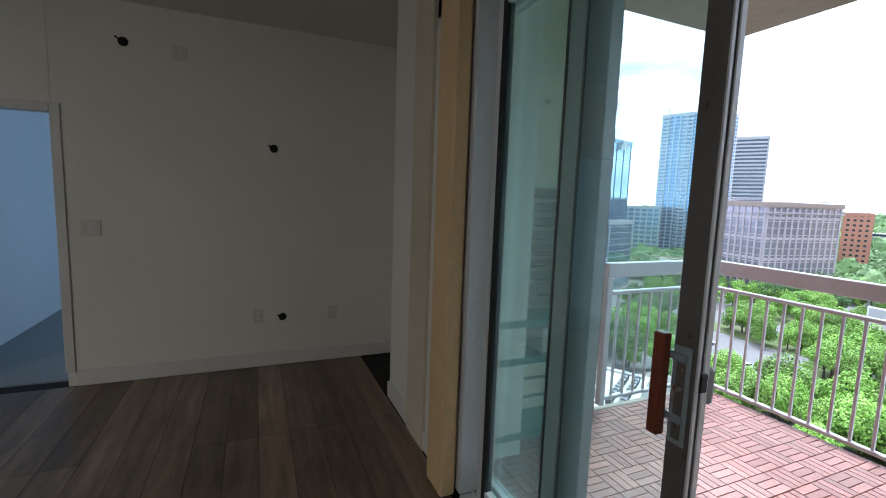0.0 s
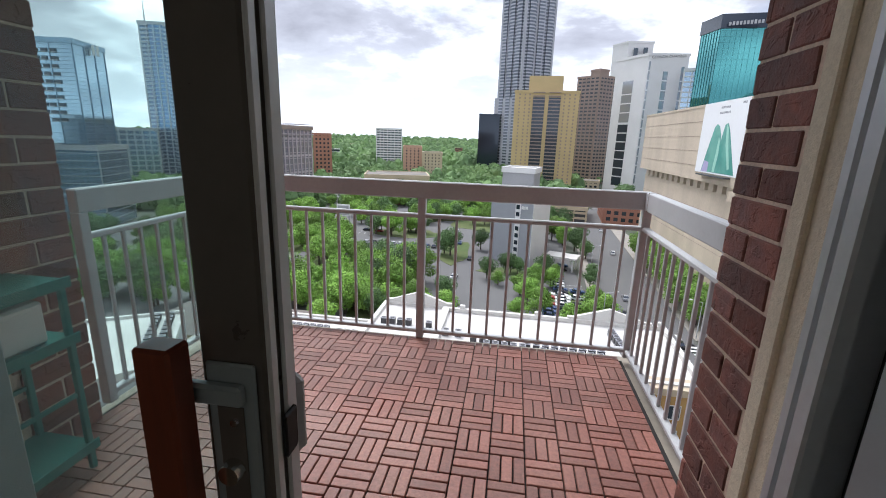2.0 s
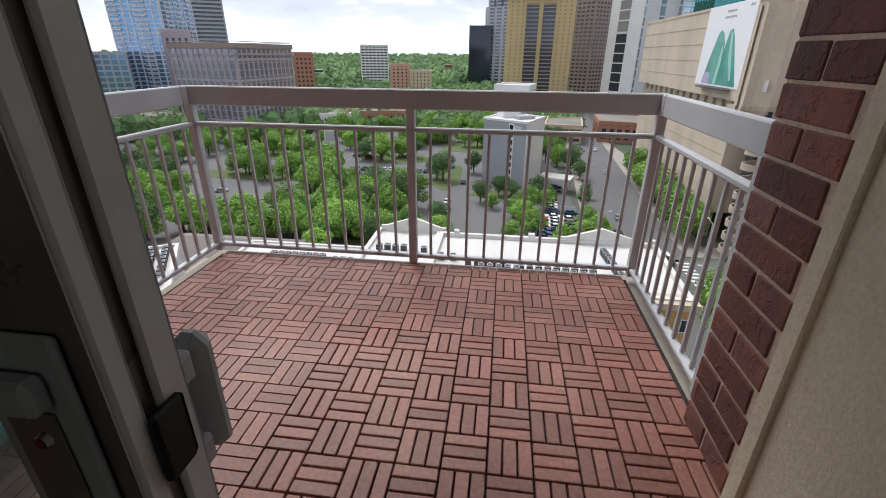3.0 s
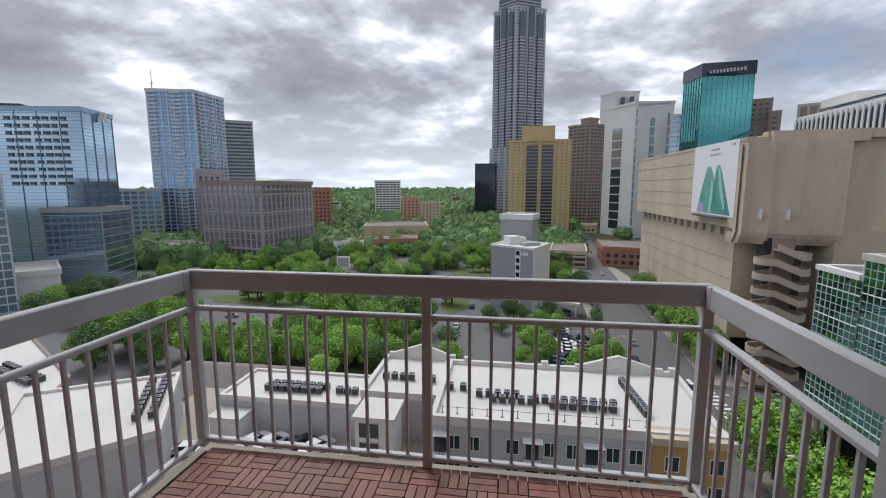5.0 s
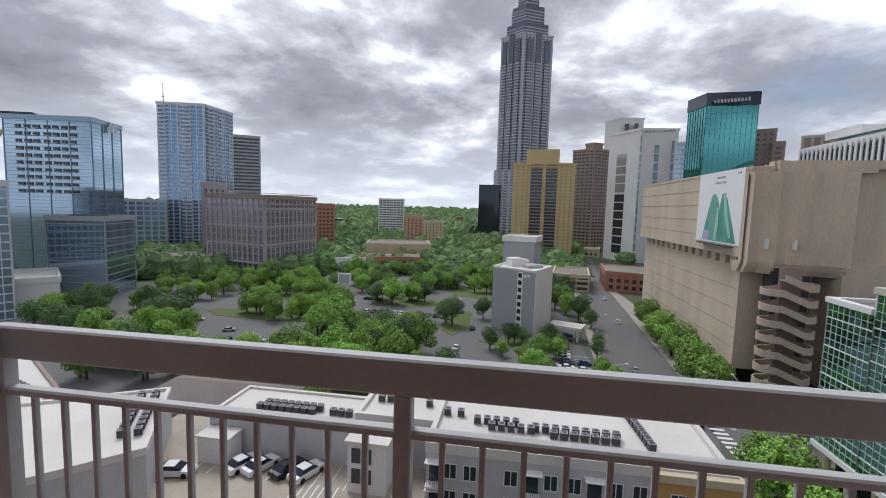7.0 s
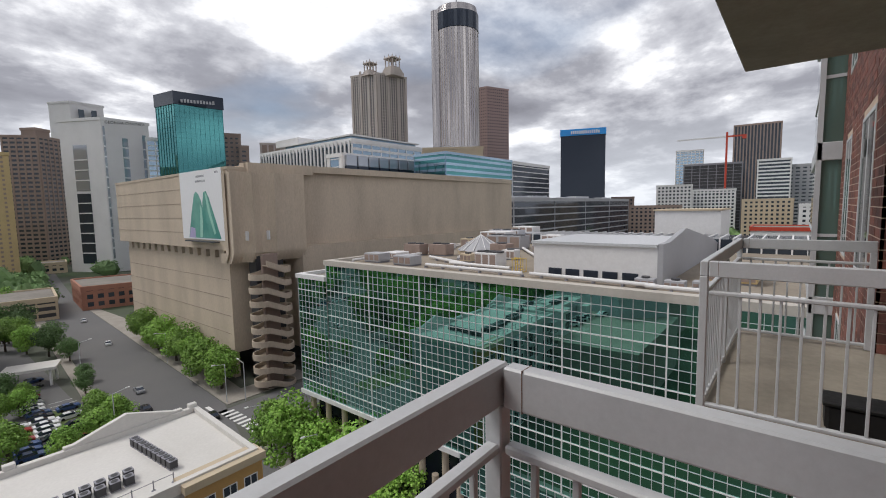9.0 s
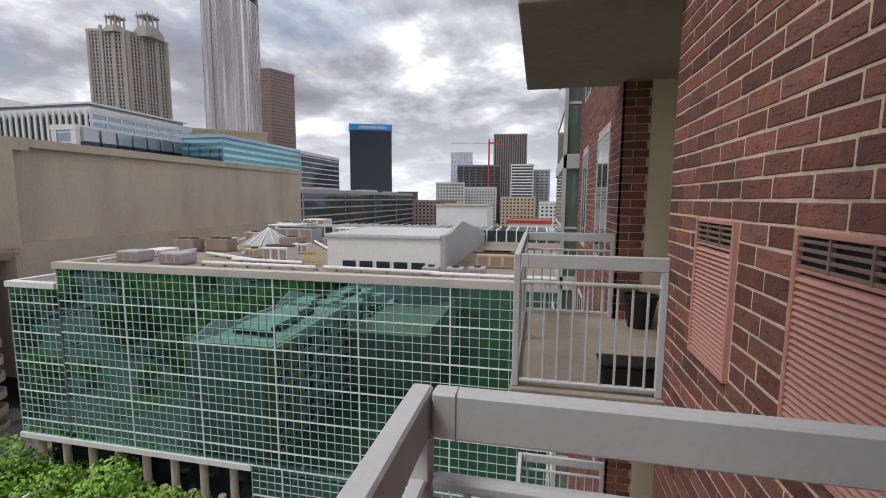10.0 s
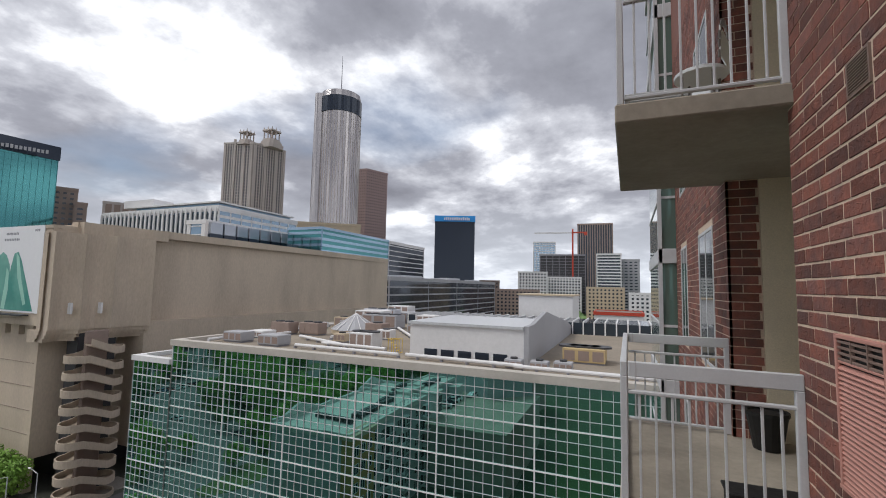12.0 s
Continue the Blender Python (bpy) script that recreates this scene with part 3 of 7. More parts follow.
for k, (cx, cy, n, along) in enumerate(((33, 82.0, 7, 0), (36, 106.5, 8, 0), (44.5, 94.5, 8, 1))):
    c = thing("zebra_crossing", (cx, cy, GROUND + 0.03), "white painted zebra crossing on asphalt", "crossing", "crossings")
    for i in range(n):
        o = (i - (n - 1) / 2) * 1.9
        part("stripe", box((o - 0.45, -1.5, 0), (o + 0.45, 1.5, 0.012)) if not along else box((-1.5, o - 0.45, 0), (1.5, o + 0.45, 0.012)), M["line"], c)

# lawns and planted islands, uneven in outline
isl = random.Random(3)


def blob(cx, cy, rx, ry, rz=0.0, n=18):
    return [(cx + math.cos(a) * rx * w * math.cos(rz) - math.sin(a) * ry * w * math.sin(rz), cy + math.cos(a) * rx * w * math.sin(rz) + math.sin(a) * ry * w * math.cos(rz)) for a, w in ((6.28318 * i / n, isl.uniform(0.85, 1.12)) for i in range(n))]


for cx, cy, rx, ry in ((-2, 152, 9, 5), (18, 120, 6, 16), (-35, 120, 9, 28), (-62, 150, 14, 9), (-95, 165, 30, 9), (-50, 205, 18, 10), (-110, 205, 26, 12), (-22, 175, 6, 20), (-70, 100, 12, 7), (-30, 82, 16, 5), (5, 86, 12, 5), (-120, 120, 16, 12), (-10, 240, 24, 20), (-60, 250, 30, 14)):
    tagged(part("lawn", prism(ccw(blob(cx, cy, rx, ry)), GROUND - 0.2, GROUND + 0.14), M["lawn"]), "kerbed planted island with grass", "lawn", "", "structure")
# parking bay lines
for cx, cy, n, rz in ((12, 118, 14, 90), (22, 128, 12, 90), (-80, 118, 16, 0), (-80, 130, 16, 0), (-45, 180, 12, 0), (-75, 200, 14, 0)):
    c = thing("parking_bays", (cx, cy, GROUND + 0.02), "white painted parking bay lines on asphalt", "road marking", "parking bays", rz=rz)
    me = mesh_of("line", box((-0.06, -2.5, 0), (0.06, 2.5, 0.012)), M["line"])
    for i in range(n):
        part("line", me, None, c, at=((i - n / 2) * 2.7, 0, 0))


def building(name, label, pts, z1, wall, glass, floor_h=4.0, band=1.3, bay=4.0, pier=1.0, z0=GROUND, proud=0.25, cap=1.5, roof="roof", group="city buildings", base=0.0, lift=0.8):
    """Glazed body with a band at each storey, upright piers, a parapet cap and a roof sheet."""
    pts = ccw(pts)
    h = thing(name, (0, 0, 0), label, "building", group)
    part("glazing", prism(pts, z0, z1), M[glass], h)
    out, inn = offset(pts, proud), offset(pts, -0.4)
    n = int((z1 - z0 - cap - base) // floor_h)
    if band:
        me = mesh_of("spandrel", ring(out, pts, 0, band), M[wall])
        for i in range(n + 1):
            part("spandrel", me, None, h, at=(0, 0, z0 + base + i * floor_h))
    if pier:
        for i in range(len(pts)):
            a, b = Vector(pts[i]), Vector(pts[(i + 1) % len(pts)])
            ln, d = (b - a).length, (b - a).normalized()
            nn = Vector((d.y, -d.x))
            k = max(1, round(ln / bay))
            me = mesh_of("pier", prism([tuple(d * s + nn * o) for s, o in ((-pier / 2, -0.1), (pier / 2, -0.1), (pier / 2, proud + 0.12), (-pier / 2, proud + 0.12))][::-1], z0, z1 - 0.2), M[wall])
            for j in range(k + 1):
                q = a + d * (pier / 2 + (ln - pier) * j / k)
                part("pier", me, None, h, at=(q.x, q.y, 0))
    part("parapet", ring(offset(pts, proud + 0.3), inn, z1 - cap, z1 + lift), M[wall], h)
    part("roof", prism(offset(pts, -0.45), z1, z1 + 0.15), M[roof], h)
    return h


def plant(h, x, y, z, w, d, t, m="f_grey", rz=0):
    """A rooftop plant room or unit on a building."""
    o = part("roof_unit", box((-w / 2, -d / 2, 0), (w / 2, d / 2, t), 0.05), M[m], h, at=(x, y, z))
    o.rotation_euler.z = radians(rz)
    return o


def quad(azl, azr, d, depth):
    """A block's outline: its front seen between two bearings at distance d, and its depth."""
    a, b = Vector(polar(azl, d)), Vector(polar(azr, d))
    c = (a + b) / 2 - Vector((-1, -1))
    back = c.normalized() * depth
    return [tuple(a), tuple(b), tuple(b + back), tuple(a + back)]


def corner(azl, dl, azm, dm, azr, dr):
    """A block that shows two faces, with the near corner between them."""
    a, b, c = (Vector(polar(*p)) for p in ((azl, dl), (azm, dm), (azr, dr)))
    return [tuple(a), tuple(b), tuple(c), tuple(a + c - b)]


def top(el, d):
    return 1.5 + d * math.tan(radians(el))


def sign_bars(h, az0, az1, d, z, hgt, m, n, seed=1):
    """Unreadable far lettering: a row of plain upright bars of its size."""
    r = random.Random(seed)
    for i in range(n):
        a = az0 + (az1 - az0) * (i + 0.5) / n
        x, y = polar(a, d)
        w = d * radians(az1 - az0) / n * 0.33
        o = part("sign_letter", box((-w, -0.2, 0), (w, 0.2, hgt * r.uniform(0.8, 1.0))), M[m], h, at=(x, y, z))
        o.rotation_euler.z = -radians(a)


def words(h, text, az0, az1, d, z, size, m):
    """Readable lettering on a building, in the built-in font."""
    cu = bpy.data.curves.new("sign_text", "FONT")
    cu.body, cu.size, cu.extrude, cu.align_x = text, size, 0.15, "CENTER"
    tmp = bpy.data.objects.new("tmp", cu)
    me = bpy.data.meshes.new_from_object(tmp)
    bpy.data.objects.remove(tmp)
    me.materials.append(M[m])
    o = new("sign_text", me)
    o.parent = h
    a = (az0 + az1) / 2
    wide = max(v.co.x for v in me.vertices) - min(v.co.x for v in me.vertices)
    k = d * radians(az1 - az0) / wide
    o.matrix_basis = pose(*polar(a, d), z, 90, 0, -a) @ Matrix.Diagonal((k, min(k, 1.4), 1, 1))
    return o


# far and middle distance, west to east
h = building("glass_hotel", "tall hotel with pale blue mirror glazing and a letter sign", corner(-53.5, 300, -47.2, 276, -44.8, 297), top(7.6, 280), "g_band", "g_sky", 1.7, 0.16, 9, 0.10)
part("roof_deck", prism(offset(ccw(corner(-54.5, 312, -51.5, 300, -50, 318)), 0), top(7.6, 280) + 2.2, top(7.6, 280) + 3.0), M["f_dark"], h)
sign_bars(h, -46.1, -45.1, 287, top(7.0, 287) - 2.5, 5.0, "f_white", 3)
xa = corner(-53.5, 300, -47.2, 276, -44.8, 297)
A, B = Vector(xa[0]), Vector(xa[1])
nn = Vector(((B - A).y, -(B - A).x)).normalized()
hw = random.Random(6)
for k in range(10):
    for u in (0.14, 0.24, 0.34, 0.46, 0.56, 0.66, 0.76):
        p, q = A.lerp(B, u), A.lerp(B, u + hw.uniform(0.055, 0.075))
        part("balcony_opening", prism(ccw([tuple(p), tuple(q), tuple(q + nn * 0.5), tuple(p + nn * 0.5)]), 3.0 + k * 3.4, 4.3 + k * 3.4), M["g_dark"], h)
        part("balcony_ledge", prism(ccw([tuple(p), tuple(q), tuple(q + nn * 1.0), tuple(p + nn * 1.0)]), 2.6 + k * 3.4, 2.95 + k * 3.4), M["f_grey"], h)
building("hotel_podium", "lower terraced wing of the mirror-glazed hotel", corner(-51, 268, -46.5, 255, -44.0, 280), top(-2.1, 262), "f_grey", "g_sky", 3.4, 0.3, 30, 0.1)
building("hotel_annex", "low white hall with a slanted front", quad(-53.6, -50.2, 236, 30), top(-8.0, 236), "f_white", "f_white", 5, 0, 6, 0, roof="roof_white")
building("lattice_block", "grey apartment block with a fine facade lattice", quad(-62, -53.5, 228, 40), top(1.1, 228), "f_pale", "g_band", 3.2, 0.5, 2.6, 0.3)
bt = corner(-41.6, 470, -37.2, 455, -34.3, 485)
h = building("blue_tower", "slender blue glass tower with stacked balconies", bt, top(10.3, 462), "f_pale", "g_blue", 3.3, 0.8, 5.2, 1.15)
A, B, C = (Vector(p) for p in bt[:3])
for P, Q, us in ((A, B, ((0.02, 0.2), (0.5, 0.72))), (B, C, ((0.1, 0.3), (0.45, 0.62), (0.78, 0.97)))):
    nn = Vector(((Q - P).y, -(Q - P).x)).normalized()
    for u0, u1 in us:
        a, b = P.lerp(Q, u0), P.lerp(Q, u1)
        me = mesh_of("balcony", prism(ccw([tuple(a), tuple(b), tuple(b + nn * 1.6), tuple(a + nn * 1.6)]), 0, 0.9), M["f_pale"])
        for k in range(36):
            part("balcony", me, None, h, at=(0, 0, GROUND + 12 + k * 3.3))
mast = thing("roof_mast", (*polar(-41.0, 475), top(10.3, 462)), "thin lattice mast on a tower roof", "mast")
part("pole", cyl(0.5, 0.2, 0, 18, 6), M["f_grey"], mast)
part("arm", box((-1.5, -0.2, 6), (1.5, 0.2, 6.5)), M["f_grey"], mast)
building("grey_tower", "grey office tower half hidden by a blue one", quad(-35.2, -31.4, 560, 40), top(7.5, 560), "f_grey", "g_dark", 3.8, 1.9, 60, 1.0)
mo = corner(-37.2, 330, -31.0, 290, -25.1, 335)
h = building("mauve_office", "broad mauve stone office block with tall windows", mo, top(0.6, 310), "f_purple", "g_mauve", 11.2, 1.4, 4.6, 1.25, base=8)
part("cornice", ring(offset(ccw(mo), 1.2), ccw(mo), top(0.6, 310) - 5, top(0.6, 310) - 4.2), M["f_purple"], h)
part("cornice", ring(offset(ccw(mo), 1.2), ccw(mo), GROUND + 8, GROUND + 9), M["f_purple"], h)
sill = mesh_of("window_bar", ring(offset(ccw(mo), 0.12), ccw(mo), 0, 0.35), M["f_purple"])
for k in range(12):
    part("window_bar", sill, None, h, at=(0, 0, GROUND + 10.5 + k * 3.73))
part("brow", ring(offset(ccw(mo), 0.9), offset(ccw(mo), -0.3), top(0.6, 310) - 1.6, top(0.6, 310) + 1.0), M["f_brown"], h)
building("mauve_tower", "mauve stone stair tower behind an office block", quad(-37.6, -35.0, 345, 25), top(1.9, 345), "f_purple", "g_dark", 6, 2.5, 4, 2.0)
building("brick_block", "red brick block among trees", quad(-24.9, -22.8, 420, 40), top(-0.1, 420), "f_brick", "g_dark", 3.5, 2.0, 3.5, 1.8)
building("low_blue_block", "low pale blue glazed office", quad(-45.2, -41.0, 430, 40), top(-0.2, 430), "f_grey", "g_blue", 4, 1.2, 5, 1.2)
# open decks: the near-black body stands for the shade inside, not glazing
building("car_park", "low open concrete car park", quad(-44.2, -36.8, 318, 25), top(-6.4, 318), "f_sand", "f_dark", 3.2, 1.4, 9, 0.6)
building("white_block", "white slab block with dark window strips", quad(-17.3, -14.1, 640, 40), top(0.8, 640), "f_white", "g_dark", 3.4, 1.7, 5, 1.0)
building("pink_block", "salmon brick apartment block with white bands", quad(-13.9, -11.6, 480, 30), top(-1.3, 480), "f_salmon", "g_dark", 3.2, 1.7, 4.5, 2.6)
building("salmon_block", "salmon and cream apartment block", quad(-11.5, -9.0, 470, 30), top(-2.0, 470), "f_sand", "g_dark", 3.2, 1.7, 4.5, 2.6)
building("tan_low_block", "low tan building with a flat roof", quad(-18.8, -10.6, 350, 40), top(-5.0, 350), "f_sand", "f_brick", 4, 2.8, 9, 6.0)
building("brick_low_block", "low red brick building with a pale roof", quad(-19.5, -12.0, 305, 25), top(-6.7, 305), "f_brick", "g_dark", 4, 2.4, 4, 2.4)
building("shop_block", "small cream shop building", quad(-22.6, -19.0, 300, 18), top(-6.9, 300), "f_white", "g_dark", 4, 2.4, 4, 2.4)
building("dark_slab", "dark glass slab tower", quad(-4.5, -2.0, 640, 40), top(2.9, 640), "g_black", "g_black", 4, 0.4, 4, 0.3)
# the tall tower: a shaft with notched corners, set-backs and a stepped crown
ta = corner(-2.4, 652, 0.3, 630, 3.8, 652)
h = building("granite_tower", "very tall grey granite tower with ribbed bays and a stepped crown", ta, top(20.4, 640), "f_towergrey", "g_tower", 4.0, 1.6, 5.4, 2.4)
cx, cy = sum(p[0] for p in ta) / 4, sum(p[1] for p in ta) / 4
for s, z0, z1, pr in ((1.10, GROUND, top(4.9, 640), 3), (0.80, top(20.4, 640), top(21.6, 640), 0), (0.62, top(21.6, 640), top(23.4, 640), 0), (0.40, top(23.4, 640), top(25.2, 640), 0)):
    pts = ccw([(cx + (x - cx) * s, cy + (y - cy) * s) for x, y in ta])
    part("setback", prism(pts, z0, z1), M["g_tower"] if s < 1 else M["f_towergrey"], h)
    me = mesh_of("setback_band", ring(offset(pts, 0.4), pts, 0, 1.4), M["f_towergrey"])
    for k in range(int((z1 - z0) // 4)):
        part("setback_band", me, None, h, at=(0, 0, z0 + k * 4.0))
    nb = offset(pts, 0.5)
A, B, C = (Vector(p) for p in ta[:3])
for P, Q in ((A, B), (B, C)):
    nn = Vector(((Q - P).y, -(Q - P).x)).normalized()
    for u in (0.2, 0.5, 0.8):
        a, b = P.lerp(Q, u - 0.09), P.lerp(Q, u + 0.09)
        part("bay_shaft", prism(ccw([tuple(a), tuple(b), tuple(b + nn * 2.2), tuple(a + nn * 2.2)]), GROUND, top(20.4 - abs(u - 0.5) * 2, 640)), M["g_tower"], h)
        me = mesh_of("bay_band", prism(ccw([tuple(a - nn * 0), tuple(b), tuple(b + nn * 2.7), tuple(a + nn * 2.7)]), 0, 1.7), M["f_towergrey"])
        bands = bmesh.new()
        for k in range(58):
            n0 = len(bands.verts)
            bands.from_mesh(me)
            bands.verts.ensure_lookup_table()
            for v in bands.verts[n0:]:
                v.co.z += GROUND + 16 + k * 4.0
        tagged(part("bay_bands", bands, M["f_towergrey"], h), "", "", "", "stuff")
# tan tower with a dark recess, its shade painted as dark strips proud of the front
for nm, a0, a1, d, el in (("tan_tower", -0.3, 7.3, 446, 5.7),):
    h = building(nm, "tan concrete apartment tower with a dark central recess", quad(a0, a1, d, 35), top(el, d), "f_beige", "f_beige", 3.2, 0, 4, 0)
    part("crown", prism(ccw(quad(1.3, 5.3, d + 4, 25)), top(el, d), top(7.5, d)), M["f_beige"], h)
    for b0, b1 in ((1.9, 3.3), (3.75, 5.15)):
        part("recess", prism(ccw(quad(b0, b1, d - 1.5, 3)), GROUND, top(5.0, d)), M["g_dark"], h)
        me = mesh_of("balcony_band", prism(ccw(quad(b0, b1, d - 2.0, 2)), 0, 1.0), M["f_brown"])
        for k in range(28):
            part("balcony_band", me, None, h, at=(0, 0, GROUND + 3 + k * 3.2))
    win = mesh_of("window", box((-0.7, -0.2, 0), (0.7, 0.2, 1.5)), M["f_brown"])
    for a in (0.3, 0.95, 1.5, 5.6, 6.2, 6.8):
        x, y = polar(a, d * math.cos(radians(3.5)) / math.cos(radians(a - 3.5)) - 0.1)
        for k in range(27):
            part("window", win, None, h, at=(x, y, GROUND + 4 + k * 3.2))
building("brown_tower", "brown stone tower with close vertical ribs", corner(6.9, 540, 9.4, 525, 11.2, 545), top(7.3, 535), "f_brown", "g_dark", 3.8, 2.0, 5.5, 1.4)
building("brown_tower_core", "taller core of a brown stone tower", corner(8.3, 548, 9.3, 538, 10.3, 548), top(8.1, 540), "f_brown", "f_brown", 3.8, 0, 5, 0)
h = building("white_tower", "white stone office tower with a slit front", corner(10.4, 620, 12.0, 600, 14.6, 610), top(10.8, 605), "f_white", "f_white", 4, 0, 8, 0)
for a in (12.6, 13.6):
    part("window_slit", prism(ccw(quad(a, a + 0.45, 598, 12)), top(4, 600), top(10.2, 600)), M["g_dark"], h)
ws = corner(11.0, 470, 14.3, 440, 18.3, 452)
h = building("white_sign_tower", "white stone tower with a roof sign and glazed strips", ws, top(9.4, 450), "f_white", "f_white", 4, 0, 9, 0)
A, B, C = (Vector(p) for p in ws[:3])
nn = Vector(((C - B).y, -(C - B).x)).normalized()
for P, Q, strips in ((B, C, ((0.02, 0.06, -34, 70), (0.40, 0.52, -10, 62), (0.84, 0.92, -10, 66))), (A, B, ((0.30, 0.62, -38, 18), (0.30, 0.62, 20, 56)))):
    nn = Vector(((Q - P).y, -(Q - P).x)).normalized()
    for u0, u1, z0, z1 in strips:
        p, q = P.lerp(Q, u0), P.lerp(Q, u1)
        part("window_strip", prism(ccw([tuple(p), tuple(q), tuple(q + nn * 0.3), tuple(p + nn * 0.3)]), z0, z1), M["g_strip" if P is B or z0 > 0 else "g_dark"], h)
        me = mesh_of("strip_band", prism(ccw([tuple(p), tuple(q), tuple(q + nn * 0.6), tuple(p + nn * 0.6)]), 0, 0.9), M["f_white"])
        for k in range(1, int((z1 - z0) // 8)):
            part("strip_band", me, None, h, at=(0, 0, z0 + k * 8))
words(h, "GEORGIA CHAMBER", 14.6, 18.0, 439, top(9.0, 445), 4.2, "f_dark")
building("white_annex", "lower pale glazed annex beside a white tower", quad(18.0, 19.6, 430, 20), top(7.9, 430), "f_white", "g_sky", 4, 1.0, 5, 0.8)
gt = corner(19.1, 410, 20.8, 390, 25.5, 400)
h = building("green_tower", "green mirror glass tower with a dark crown", gt, top(12.5, 395), "g_green", "g_green", 3.8, 0.15, 3.5, 0.06, cap=0.5)
part("crown", ring(offset(ccw(gt), 0.7), offset(ccw(gt), -1), top(11.5, 395), top(12.8, 395)), M["g_black"], h)
sign_bars(h, 21.4, 24.8, 388, top(11.8, 390), 2.6, "f_grey", 11)
building("brown_block", "brown stepped office block", quad(25.3, 27.2, 430, 40), top(8.8, 430), "f_brown", "g_dark", 3.8, 2.4, 5, 2.0)
building("brown_block_low", "lower wing of a brown office block", quad(27.0, 28.0, 425, 30), top(7.5, 425), "f_brown", "g_dark", 3.8, 2.4, 5, 2.0)
# behind the exhibition hall
building("ribbed_hall", "long brown office behind a pale one", quad(29.3, 37.5, 470, 30), top(7.9, 470), "f_stone", "f_brown", 60, 0, 6.0, 1.6)
to = rect(185, 221, 251, 330)
h = building("terraced_office", "pale terraced office with glass bands and a finned flank", to, 45.5, "f_white", "g_sky", 4.0, 1.7, 8, 0.5)
part("top_tier", box((188, 225, 45.5), (249, 300, 48.4)), M["g_band"], h)
part("top_roof", box((186, 223, 48.4), (250.5, 302, 49.3)), M["f_white"], h)
# fins of the flank
fin = mesh_of("flank_fin", box((-1.1, -0.7, 8), (-0.3, 0.7, 45.0)), M["f_white"])
part("flank_glazing", box((184.6, 222, 8), (184.72, 329, 42)), M["g_dark"], h)
for i in range(27):
    part("flank_fin", fin, None, h, at=(185, 223 + i * 4.1, 0))
plant(h, 196, 300, 49.3, 14, 30, 5, "f_white")
plant(h, 205, 240, 49.3, 10, 8, 2.4, "f_grey")
h = building("rooftop_bays", "row of glazed bays on a lower terrace", rect(160.5, 200.6, 221, 214), 32.6, "f_white", "g_band", 4.4, 0.5, 12, 2.6)
bayb = mesh_of("bay_glass", box((-3.6, -2.2, 26.2), (3.6, 0.2, 32.2), 0.1), M["g_strip"])
bayd = mesh_of("bay_shade", box((-3.7, -2.3, 22.0), (3.7, 0.2, 26.0)), M["g_black"])
for i in range(7):
    part("bay_glass", bayb, None, h, at=(165.5 + i * 8.4, 200.4, 0))
    part("bay_shade", bayd, None, h, at=(165.5 + i * 8.4, 200.4, 0))
building("teal_office", "long low office with pale green glass bands", rect(209, 165, 287, 190), 34.2, "g_sky", "g_green", 3.6, 1.6, 60, 0.2, cap=0.8)
building("dark_office", "dark banded glass office", rect(288.4, 165.3, 350, 190), 34.0, "f_white", "g_black", 3.8, 0.7, 60, 0.3)
h = building("dark_office_low", "long low dark glass office with pale bands", rect(216, 123, 428, 160), 5.6, "f_grey", "g_black", 4.5, 0.9, 60, 0.3)
for x, y, w, d, t in ((232, 130, 16, 7, 1.6), (262, 134, 22, 8, 2.2), (300, 130, 14, 6, 1.4), (340, 136, 26, 8, 2.4), (390, 134, 18, 8, 1.8)):
    plant(h, x, y, 5.75, w, d, t, "f_pale")
# crown tower
ct = corner(40.2, 600, 43.3, 580, 46.95, 600)
h = building("crown_tower", "pale stone tower with twin lantern crowns", ct, top(16.1, 590), "f_stone", "g_dark", 3.8, 1.1, 3.4, 1.5)
cx, cy = sum(p[0] for p in ct) / 4, sum(p[1] for p in ct) / 4
for az, el, half, lan in ((42.55, 16.25, 6.2, 13.0), (45.3, 16.7, 7.4, 15.5)):
    x, y = polar(az, 592)
    zb = top(el, 590)
    for s_, z0, z1 in ((1.62, top(15.9, 590), zb - 3.5), (1.4, zb - 3.5, zb - 0.5), (1.2, zb - 0.5, zb + 2.0), (1.05, zb + 2.0, zb + 3.5)):
        r_ = half * s_
        c_ = r_ * 0.7
        part("shoulder", prism([(x - r_, y - c_), (x - c_, y - r_), (x + c_, y - r_), (x + r_, y - c_), (x + r_, y + c_), (x + c_, y + r_), (x - c_, y + r_), (x - r_, y + c_)], z0, z1), M["f_stone"], h)
    zb += 3.5
    post = mesh_of("lantern_post", box((-0.6, -0.6, 0), (0.6, 0.6, lan * 0.62), 0.1), M["f_stone"])
    spike = mesh_of("finial", cyl(0.9, 0.15, lan * 0.75, lan, 6), M["f_stone"])
    for dx in (-1, 0, 1):
        for dy in (-1, 0, 1):
            if max(abs(dx), abs(dy)) == 1:
                part("lantern_post", post, None, h, at=(x + dx * half * 0.85, y + dy * half * 0.85, zb))
                part("finial", spike, None, h, at=(x + dx * half * 0.9, y + dy * half * 0.9, zb))
    part("lantern_core", box((x - half * 0.16, y - half * 0.16, zb), (x + half * 0.16, y + half * 0.16, zb + lan * 0.6)), M["f_brown"], h)
    part("lantern_cap", box((x - half * 1.1, y - half * 1.1, zb + lan * 0.62), (x + half * 1.1, y + half * 1.1, zb + lan * 0.76), 0.4), M["f_stone"], h)
